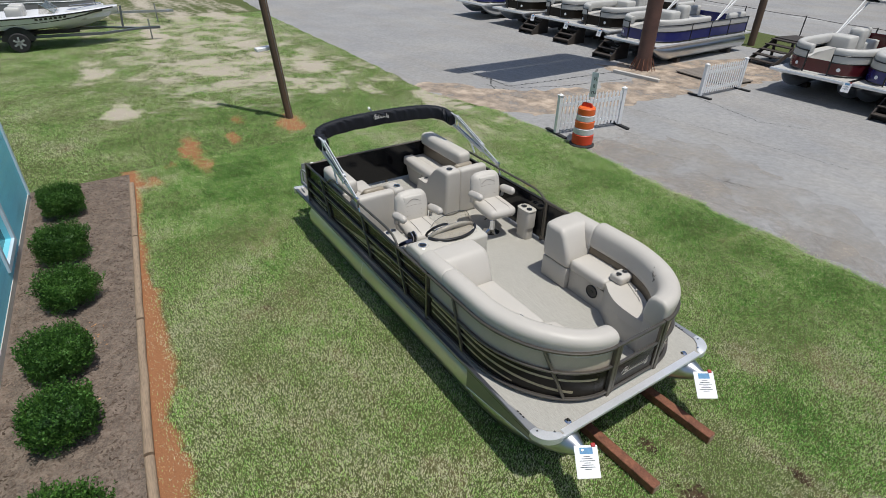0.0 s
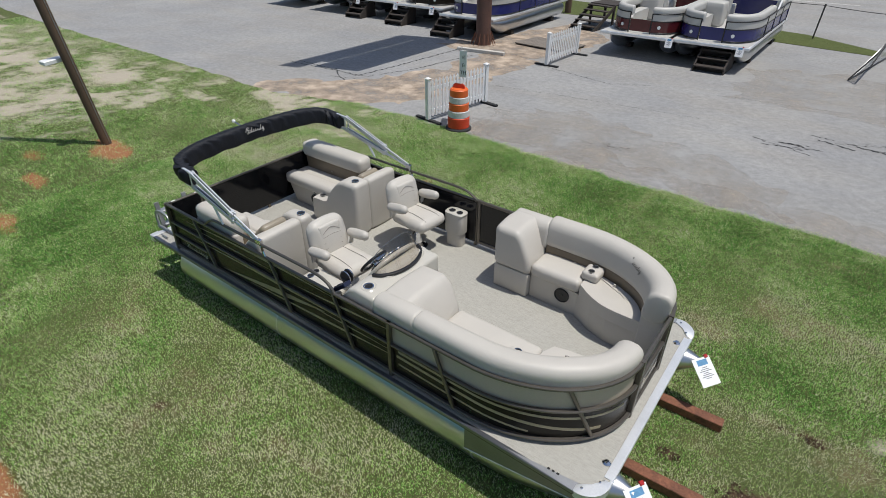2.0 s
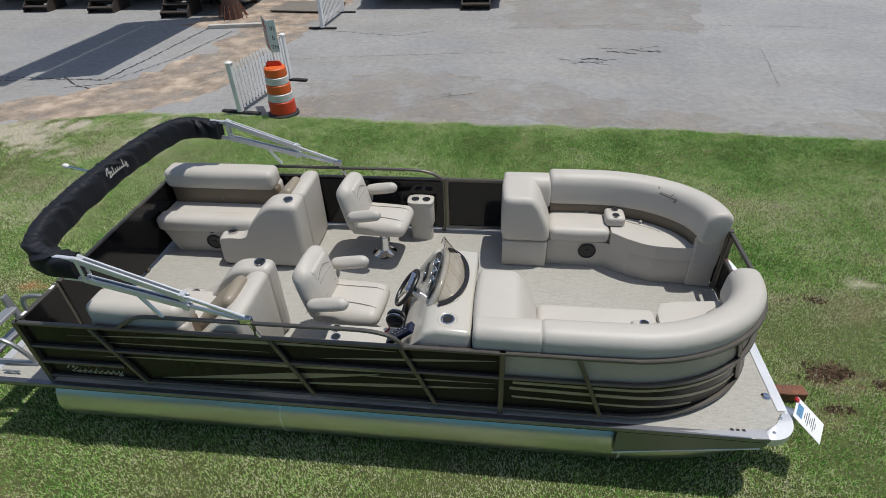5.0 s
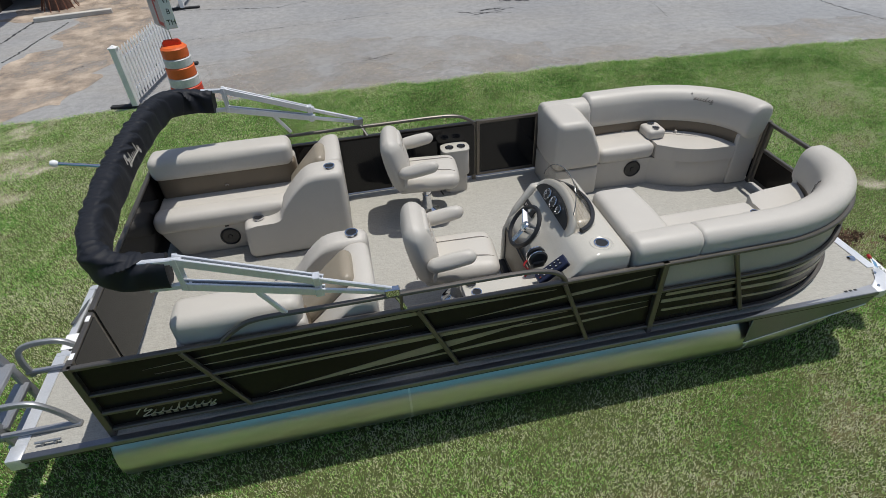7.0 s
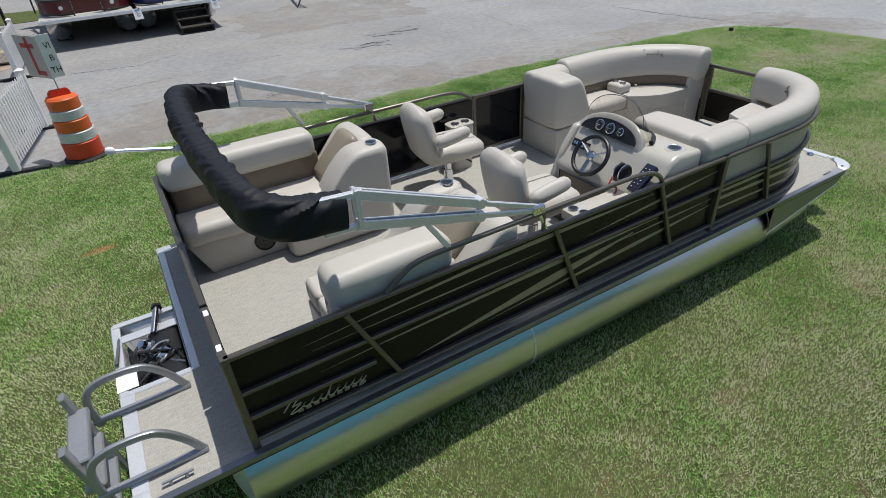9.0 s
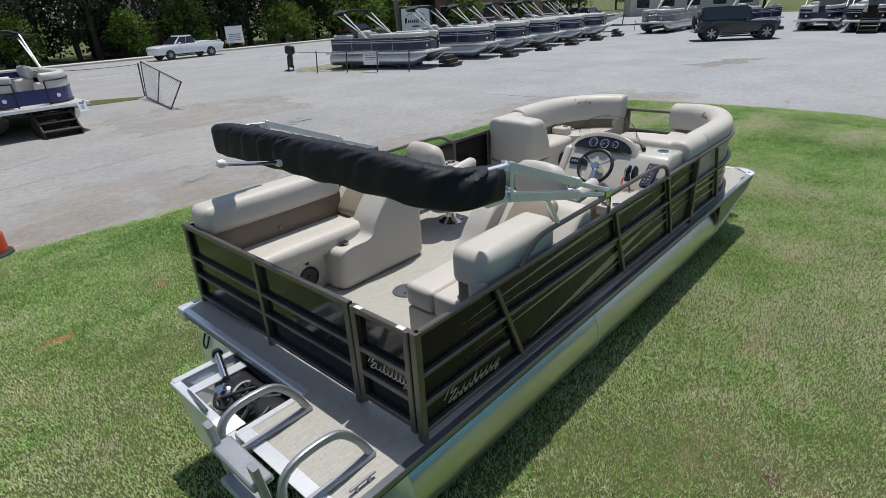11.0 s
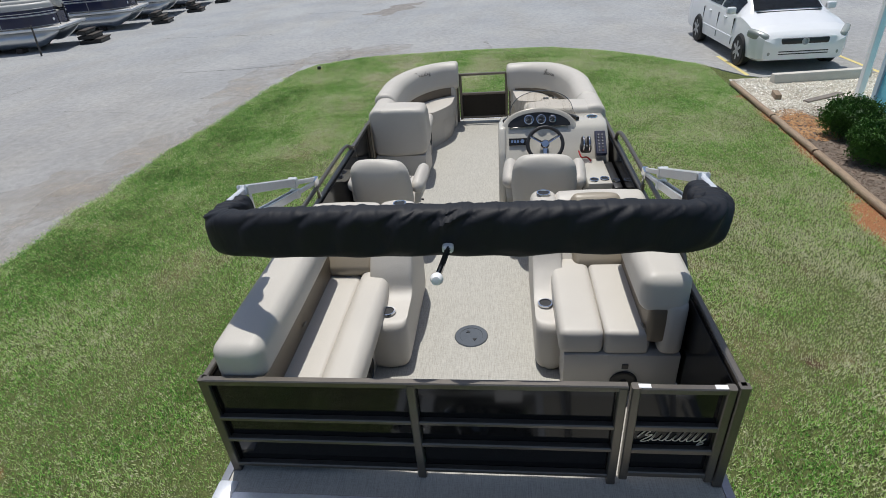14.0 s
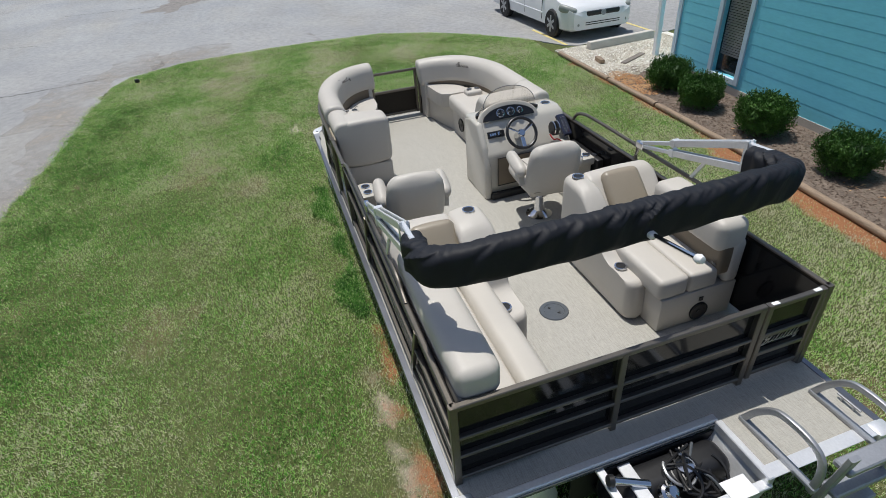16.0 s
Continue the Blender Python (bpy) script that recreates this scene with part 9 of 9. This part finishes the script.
def chain_gate():
    g = thing("chain_link_gate", pose(6.25, 16.7, 0), "leaning galvanised chain-link gate", "gate", in_world=True)
    a, b = Vector((5.95, 16.2, 0.05)), Vector((6.74, 20.3, 0.05))
    up_a, up_b = Vector((0.42, -0.25, 0.80)), Vector((0.10, -0.05, 1.30))
    for p, q in ((a, b), (a + up_a, b + up_b), (a, a + up_a), (b, b + up_b), (a.lerp(b, 0.5), a.lerp(b, 0.5) + up_a.lerp(up_b, 0.5))):
        part("frame_tube", rod(B(), p, q, 0.022, 8), DARKSTEEL, g)
    w = B()
    n = 26
    for k in range(-8, n):
        for sgn in (1, -1):
            t0, t1 = k / n, (k + 8) / n
            c0, c1 = max(0.0, t0), min(1.0, t1)
            if c1 <= c0:
                continue
            h0, h1 = (c0 - t0) / (t1 - t0), (c1 - t0) / (t1 - t0)
            if sgn < 0:
                h0, h1 = 1 - h0, 1 - h1
            rod(w, a.lerp(b, c0) + up_a.lerp(up_b, c0) * h0, a.lerp(b, c1) + up_a.lerp(up_b, c1) * h1, 0.004, 3)
    part("mesh", w, GALV, g, "woven wire mesh")


chain_gate()


def notice(m, w, h, label, words="", dark=False, bars=4, legs=0.0):
    n = thing("sign_board", m, label, "sign")
    part("panel", box(B(), (-w / 2, -0.02, 0), (w / 2, 0.02, h), 0.004, 1), WHITE, n, "white sign panel")
    if words:
        cu = bpy.data.curves.new("letters", "FONT")
        cu.body, cu.size, cu.align_x, cu.extrude = words, h * 0.30, "CENTER", 0.001
        tmp = bpy.data.objects.new("tmp", cu)
        scene.collection.objects.link(tmp)
        me = bpy.data.meshes.new_from_object(tmp)
        bpy.data.objects.remove(tmp)
        me.materials.append(BLACK)
        ob = new("letters", me)
        ob.parent = n
        ob.matrix_basis = Matrix.Translation((0, -0.0215, h * 0.66)) @ pose(0, 0, 0, 90, 0, 0)
    bm = B()
    for k in range(bars):
        z = h * (0.5 - 0.11 * k)
        ww = w * (0.36 - 0.05 * (k % 2))
        box(bm, (-ww, -0.0235, z), (ww, -0.021, z + h * 0.045))
    if bars:
        part("lettering", bm, BLUEINK if dark else CARGREY, n)
    if legs:
        for x in (-w * 0.4, w * 0.4):
            part("leg", box(B(), (x - 0.04, -0.04, -legs), (x + 0.04, 0.02, 0)), GALV, n)
    return n


notice(pose(16.02, 17.7, 0.33, 0, 0, -66), 0.78, 0.62, "white notice board on the pipe fence", "CLOSED", bars=2)
notice(pose(25.9, 48.5, 0.5, 0, 0, -20), 1.55, 1.5, "white lettered road sign near the trees", bars=4, dark=True, legs=0.25)


def lot_sign():
    s = thing("lot_sign", pose(24.8, 23.3, 0.05, 0, 0, -45), "white sign with blue mountain drawing in a dark frame", "sign")
    part("frame", box(B(), (-1.25, -0.06, 1.0), (1.25, 0.06, 3.2), 0.02, 1), CARBLACK, s, "dark sign frame")
    part("panel", box(B(), (-1.1, -0.075, 1.55), (1.1, -0.06, 3.05)), WHITE, s, "white sign face")
    mt = sweep(B(), [(-0.7, -0.078, 2.55), (-0.45, -0.078, 2.68), (-0.3, -0.078, 2.64), (0.0, -0.078, 2.88), (0.15, -0.078, 2.74), (0.28, -0.078, 2.8), (0.7, -0.078, 2.55)], rrect(0.035, 0.006, 0.001, 1), up=(0, 1, 0))
    part("mountain_line", mt, BLACK, s)
    for k, (x, w) in enumerate(((-0.85, 0.16), (-0.62, 0.09), (-0.47, 0.09), (-0.32, 0.09), (-0.17, 0.09), (-0.02, 0.09), (0.13, 0.09), (0.40, 0.14), (0.60, 0.09), (0.75, 0.09))):
        part("letter_shape", box(B(), (x, -0.08, 2.05), (x + w, -0.075, 2.40 if w > 0.1 else 2.28)), NAVY, s)
    part("caption_bar", box(B(), (-0.3, -0.08, 1.78), (0.27, -0.075, 1.87)), NAVY, s)
    part("lower_panel", box(B(), (-1.1, -0.072, 1.05), (1.1, -0.06, 1.4)), SEATGREY, s)
    for x in (-1.15, 1.15):
        part("post", box(B(), (x - 0.08, -0.08, 0), (x + 0.08, 0.08, 1.0)), CARBLACK, s)
    s.scale = (0.80, 1.0, 0.85)


lot_sign()


def outboard(m):
    o = thing("outboard_motor", m, "black outboard motor on a stand beside the fence", "outboard motor")
    part("cowl", cushion(B(), (-0.25, -0.2, 1.0), (0.35, 0.2, 1.5), 0.12, 0.02, seg=8), BLACK, o, "black engine cowl")
    part("leg", extrude(B(), [(-0.08, 0.25), (0.14, 0.25), (0.22, 1.05), (-0.12, 1.05)], -0.07, 0.07, "y", 0.03, 2), BLACK, o)
    part("gearcase", cushion(B(), (-0.2, -0.06, 0.2), (0.3, 0.06, 0.34), 0.05, 0, seg=6), BLACK, o)
    part("stand", box(B(), (-0.18, -0.06, 0), (-0.12, 0.06, 0.9), 0.01, 1), DARKSTEEL, o)
    part("stand_foot", box(B(), (-0.3, -0.2, 0), (0.25, 0.2, 0.05), 0.01, 1), DARKSTEEL, o)
    return o


outboard(pose(15.06, 23.05, 0.006, 0, 6, -70)).scale = (0.78, 0.78, 0.82)


def runabout(m, lab="white runabout boat on a trailer on the grass"):
    r = thing("runabout_boat", m, lab, "boat")
    secs = []
    bm = B()
    for k in range(15):
        f = k / 14
        x = -2.6 + 5.5 * f
        w = 1.12 * (1 - max(0, f - 0.40) ** 2.4 / 0.293 * 0.96)
        keel = 0.55 + 0.62 * max(0, f - 0.55) ** 2 / 0.2025
        gun = 1.14 + 0.22 * f ** 2
        chine = min(keel + 0.22 + 0.30 * max(0, f - 0.45), gun - 0.12)
        well = 0.0 if f > 0.93 or f < 0.10 or 0.56 < f < 0.62 else 0.34
        secs.append([bm.verts.new(p) for p in ((x, 0, keel), (x, w * 0.80, chine), (x, w * 0.93, (chine + gun) / 2), (x, w, gun), (x, w * 0.80, gun + 0.05), (x, w * 0.72, gun + 0.05 - well), (x, 0, gun + 0.06 - well), (x, -w * 0.72, gun + 0.05 - well), (x, -w * 0.80, gun + 0.05), (x, -w, gun), (x, -w * 0.93, (chine + gun) / 2), (x, -w * 0.80, chine))])
    for a, b in zip(secs, secs[1:]):
        for j in range(12):
            bm.faces.new((a[j], a[(j + 1) % 12], b[(j + 1) % 12], b[j]))
    bm.faces.new(secs[0]), bm.faces.new(secs[-1][::-1])
    part("hull", bm, CARWHITE, r, "white fibreglass hull with a raked bow")
    for s in (-1, 1):
        def side(f, up):
            w = 1.12 * (1 - max(0, f - 0.40) ** 2.4 / 0.293 * 0.96)
            keel = 0.55 + 0.62 * max(0, f - 0.55) ** 2 / 0.2025
            gun = 1.14 + 0.22 * f ** 2
            chine = min(keel + 0.22 + 0.30 * max(0, f - 0.45), gun - 0.12)
            return (-2.6 + 5.5 * f, s * (w * (0.80 + 0.20 * up) + 0.012), chine + (gun - chine) * up)
        flash = [side(0.04 + 0.86 * k / 20, 0.50 + 0.14 * k / 20) for k in range(21)]
        part("flash", sweep(B(), flash, rrect(0.012, 0.085, 0.004, 1)), CARBLACK, r, "black sweeping hull flash")
        part("rub_rail", sweep(B(), [side(0.01 + 0.96 * k / 20, 0.99) for k in range(21)], rrect(0.035, 0.05, 0.012, 2)), BLACK, r, "black rub rail")
        for k in range(7):
            x, y, z = side(0.50 + 0.028 * k, 0.80)
            part("graphic_bar", box(B(), (x - 0.05, y - 0.012, z - 0.035), (x + 0.05, y + 0.012, z + 0.035)), DARKINK, r)
        part("windscreen", extrude(B(), [(0.25, 1.26), (0.78, 1.26), (0.35, 1.60)], s * 0.78 - 0.006, s * 0.78 + 0.006, "y"), SMOKED, r)
        part("screen_frame", bar(B(), (0.78, s * 0.78, 1.27), (0.36, s * 0.78, 1.61), 0.025, 0.025), CHROME, r)
        part("bow_rail", rod(B(), (1.2, s * 0.70, 1.36), (2.35, s * 0.22, 1.48), 0.014, 8), CHROME, r, "chrome bow rail")
        part("bow_seat", cushion(B(), (1.0, min(s * 0.22, s * 0.62), 0.95), (1.75, max(s * 0.22, s * 0.62), 1.18), 0.06, 0.01, seg=6), SEATGREY, r)
    part("windscreen", box(B(), (-0.005, -0.8, 0), (0.005, 0.8, 0.45), m=Matrix.Translation((0.75, 0, 1.25)) @ pose(0, 0, 0, 0, -48, 0)), SMOKED, r, "raked smoked windscreen")
    for y in (-0.45, 0.45):
        part("seat", cushion(B(), (-0.8, y - 0.25, 1.05), (-0.3, y + 0.25, 1.50), 0.08, 0.01, seg=6), SEATGREY, r)
    part("engine_cover", cushion(B(), (-2.5, -0.6, 1.1), (-1.8, 0.6, 1.42), 0.08, 0.01, seg=6), SEATGREY, r)
    tr = thing("boat_trailer", m, "grey steel boat trailer with white-spoked wheels", "trailer")
    for s in (-1, 1):
        part("frame_rail", box(B(), (-2.4, s * 0.75 - 0.04, 0.42), (2.2, s * 0.75 + 0.04, 0.52)), CARGREY, tr)
        part("bunk", box(B(), (-2.2, s * 0.5 - 0.06, 0.52), (1.4, s * 0.5 + 0.06, 0.66)), DARKWOOD, tr)
        part("tongue_arm", bar(B(), (2.2, s * 0.75, 0.47), (3.6, 0, 0.47), 0.08, 0.08), CARGREY, tr)
        wh = shared("wheel", WHEEL[0], Matrix.Translation((-0.6, s * 1.0, 0.34)) @ pose(0, 0, 0, 0, 0, 0 if s < 0 else 180), tr)
        rim = new("rim", WHEEL[1])
        rim.parent = wh
        part("fender", sweep(B(), [(-0.6 + 0.42 * math.cos(radians(a)), s * 1.0, 0.34 + 0.42 * math.sin(radians(a))) for a in range(5, 176, 17)], rrect(0.26, 0.02, 0.006, 1), up=(0, 1, 0)), BLACK, tr, "black wheel fender")
    part("tongue", box(B(), (3.5, -0.05, 0.42), (4.3, 0.05, 0.52)), CARGREY, tr)
    part("jack", rod(B(), (3.9, 0.08, 0.0), (3.9, 0.08, 0.8), 0.03, 8), GALV, tr)
    part("winch_post", bar(B(), (2.9, 0, 0.5), (3.0, 0, 1.35), 0.08, 0.08), CARGREY, tr)
    part("axle", rod(B(), (-0.6, -1.0, 0.34), (-0.6, 1.0, 0.34), 0.03, 8), CARGREY, tr)


runabout(pose(-19.7, -4.63, 0.0, 0, 0, 84))
copy_thing(GREYROW, pose(-24.2, -5.2, 0.0, 0, 0, 86))
tgx = thing("boat_trailer", pose(-24.0, -1.0, 0, 0, 0, 80), "bare grey trailer tongue with jack", "trailer")
part("tongue", box(B(), (-1.6, -0.05, 0.45), (2.0, 0.05, 0.55)), GALV, tgx)
part("jack", rod(B(), (1.2, 0.1, 0.0), (1.2, 0.1, 0.85), 0.03, 8), GALV, tgx)
part("cross_bar", box(B(), (1.7, -0.35, 0.47), (1.8, 0.35, 0.53)), GALV, tgx)
runabout(pose(43.5, 21.5, 0.0, 0, 0, -75), "white runabout boat on a trailer beside the road")

# ---- road side, trees and far buildings ----
for n_, ol, lab in (("verge", [(-60, 21.0), (-8, 21.6), (-1.5, 21.5), (6.4, 20.3), (6.9, 20.9), (4, 23.0), (-4, 25.0), (-15, 27.0), (-60, 33)], "grass verge along the fence"), ("verge", [(19.4, 21.6), (20.6, 21.2), (40, 22.6), (46, 23.2), (46, 25.6), (19.0, 24.4)], "grass verge behind the boats")):
    flat_sheet(n_, ol, 0.02, ground.data.materials[0], lab, "grass verge", thick=0.02)
kerb = B()
for k in range(36):
    x = -60 + 4.2 * k
    box(kerb, (x, 46.4, 0), (x + 4.18, 46.6, 0.14), 0.02, 1)
tagged(new("kerb", finish(kerb, CONCRETE, "kerb")), "pale concrete kerb along the far road", "kerb", kind="structure")
sw = B()
box(sw, (-60, 46.62, 0.0), (92, 48.0, 0.13))
tagged(new("far_pavement", finish(sw, CONCRETE, "far_pavement")), "pale concrete footway across the road", "footway", kind="structure")
ln = B()
for k in range(20):
    box(ln, (-40 + 6 * k, 33.0, 0.0065), (-37 + 6 * k, 33.12, 0.009))
tagged(new("road_line", finish(ln, LINEWHITE, "road_line")), "worn pale centre line on the road", "road marking", kind="structure")


def make_tree(seed, h, leaf, label, low=1.2, spread=3.2, n=3000, trunk=0.22):
    rng = np.random.default_rng(seed)
    t = thing("tree", pose(0, 0, 0), label, "tree", "trees across the road")
    tb = B()
    line = [Vector((0.15 * noise.noise(Vector((seed, k * 0.5, 0))), 0.15 * noise.noise(Vector((k * 0.5, seed, 0))), h * 0.85 * k / 8 - 0.1)) for k in range(9)]
    rings = []
    for k, p in enumerate(line):
        r = trunk * (1 - 0.85 * k / 8)
        rings.append([tb.verts.new(p + Vector((r * math.cos(q), r * math.sin(q), 0))) for q in (2 * math.pi * j / 9 for j in range(9))])
    for a, b in zip(rings, rings[1:]):
        for j in range(9):
            tb.faces.new((a[j], a[(j + 1) % 9], b[(j + 1) % 9], b[j]))
    clumps = []
    for k in range(26):
        z = low + (h - low) * (k + 0.5) / 26
        f = (z - low) / (h - low)
        rad = spread * (0.45 + 0.9 * math.sin(math.pi * min(1, 0.12 + 0.85 * f)) * 0.75) * rng.uniform(0.45, 1.0)
        a = rng.uniform(0, 6.28)
        tip = Vector((rad * math.cos(a), rad * math.sin(a), z + 0.25 * rad))
        root = Vector((0, 0, max(0.5, z - 0.35 * rad)))
        rod(tb, root, tip, 0.035 + 0.03 * (1 - f), 5)
        clumps.append((tip, rng.uniform(0.6, 1.25)))
        clumps.append((root.lerp(tip, 0.55) + Vector((0, 0, 0.2)), rng.uniform(0.5, 0.95)))
    part("trunk", tb, BARK, t)
    pts = []
    for c, r in clumps:
        for _ in range(n // len(clumps)):
            d = Vector(rng.normal(0, 1, 3)).normalized()
            q = r * rng.uniform(0.25, 1.0) ** 0.5
            pts.append((c + Vector((d.x * q, d.y * q, d.z * q * 0.7)), d + Vector((0, 0, -0.2))))
    vs, fs = leaf_cloud(pts, 0.30, rng)
    me = bpy.data.meshes.new("crown")
    me.from_pydata(vs, [], fs)
    me.materials.append(leaf)
    ob = new("crown", me)
    ob.parent = t
    return t


tall = [make_tree(11, 13, TREE_LEAF, "tall dark leafy tree across the road", 1.6, 3.6, 3200), make_tree(12, 10, TREE_LEAF, "broad dark leafy tree across the road", 0.3, 3.2, 3200, 0.3)]
bright = make_tree(13, 4.2, BRIGHT_LEAF, "small light green tree across the road", 0.5, 2.0, 2600, 0.1)
rndt = random.Random(5)
tall[0].matrix_basis, tall[1].matrix_basis, bright.matrix_basis = pose(6, 54, 0), pose(12, 56, 0), pose(22.5, 50.5, 0)
k = 0
for x in np.arange(-14, 60, 3.4):
    for row in (0, 1, 2):
        c = copy_thing(tall[(k + row) % 2], pose(float(x) + rndt.uniform(-1.5, 1.5) + 1.3 * row, 51.5 + 4.5 * row + rndt.uniform(-1.0, 1.0), 0, 0, 0, rndt.uniform(0, 360)))
        s_ = rndt.uniform(0.85, 1.2)
        c.scale = (s_, s_, s_)
        k += 1
for x, y, s_ in ((17.5, 50.2, 0.8), (31.5, 49.6, 0.85), (33.8, 49.6, 0.8), (40.5, 48.9, 1.35), (42.4, 49.4, 1.2), (47, 49.5, 1.1), (58, 47, 1.0), (66, 44, 1.0), (9, 50, 0.8)):
    c = copy_thing(bright, pose(x, y, 0, 0, 0, x * 40))
    c.scale = (s_, s_, s_)
for x, y in ((92, 20), (96, 12), (100, 30), (86, 46), (80, 52), (104, 40), (98, -4), (74, 62), (82, 64), (90, 60), (96, 54), (104, 58), (112, 50), (110, 64), (120, 56), (66, 60)):
    copy_thing(tall[0], pose(x, y, 0, 0, 0, x * 31))


def shed():
    a, b = Vector((52.0, 6.9, 0)), Vector((38.0, -23.1, 0))
    L_ = (b - a).length
    m = Matrix.Translation(a) @ pose(0, 0, 0, 0, 0, math.degrees(math.atan2((b - a).y, (b - a).x)))
    s = thing("metal_shed", m, "long grey green metal shed behind the boats", "building")
    part("wall", box(B(), (0, 0, 0), (L_, 12, 5.5)), SHEDWALL, s, "grey green ribbed metal wall")
    rib = finish(box(B(), (-0.03, -0.04, 0), (0.03, 0.0, 5.5), 0.01, 1), SHEDWALL, "rib")
    for k in range(int(L_ / 0.6)):
        shared("rib", rib, Matrix.Translation((0.3 + 0.6 * k, 0, 0)), s)
    part("roof", extrude(B(), [(-0.5, 5.5), (12.5, 5.5), (6, 7.2)], -0.4, L_ + 0.4, "x"), CARGREY, s, "grey pitched roof")
    for x in (10.2, 22.0):
        part("door", box(B(), (x, -0.03, 0), (x + 1.0, -0.005, 2.1), 0.01, 1), GREYPANEL, s, "grey steel door")
    return s


shed()


def plain_house(m, w, d, h, wall_mat, label, n_win=4):
    s = thing("far_building", m, label, "building")
    part("wall", box(B(), (-w / 2, -d / 2, 0), (w / 2, d / 2, h)), wall_mat, s)
    part("roof", extrude(B(), [(-d / 2 - 0.5, h), (d / 2 + 0.5, h), (0, h + 2.2)], -w / 2 - 0.5, w / 2 + 0.5, "x"), CARGREY, s)
    for k in range(n_win):
        x = -w / 2 + w * (k + 0.5) / n_win
        wi = part("window", box(B(), (x - 0.8, -d / 2 - 0.03, 1.0), (x + 0.8, -d / 2 - 0.005, 2.6)), DARKGLASS, s)
        part("frame", box(B(), (x - 0.9, -d / 2 - 0.05, 0.88), (x + 0.9, -d / 2 - 0.031, 1.0)), WHITE, wi)
        part("frame", box(B(), (x - 0.9, -d / 2 - 0.05, 2.6), (x + 0.9, -d / 2 - 0.031, 2.72)), WHITE, wi)
    return s


plain_house(pose(66, 50, 0, 0, 0, -30), 18, 10, 4.5, BRICK, "low red brown brick building beyond the road", 6)
plain_house(pose(22, 57, 0, 0, 0, 5), 9, 7, 3.2, BRICK, "small brick house behind the trees", 3)
plain_house(pose(84, 28, 0, 0, 0, -60), 16, 10, 4.0, CONCRETE, "pale low building far along the road", 5)


mk_ = thing("valve_box", pose(12.25, 4.48, 0.0, 0, 0, 20), "small dark valve cover on a yellow plate in the lawn", "valve cover")
part("plate", lathe(B(), [(0.0, 0.02), (0.075, 0.018), (0.085, 0.0)], 18), YELLOW, mk_)
part("cap", lathe(B(), [(0.0, 0.09), (0.05, 0.085), (0.055, 0.015)], 14), BLACK, mk_)
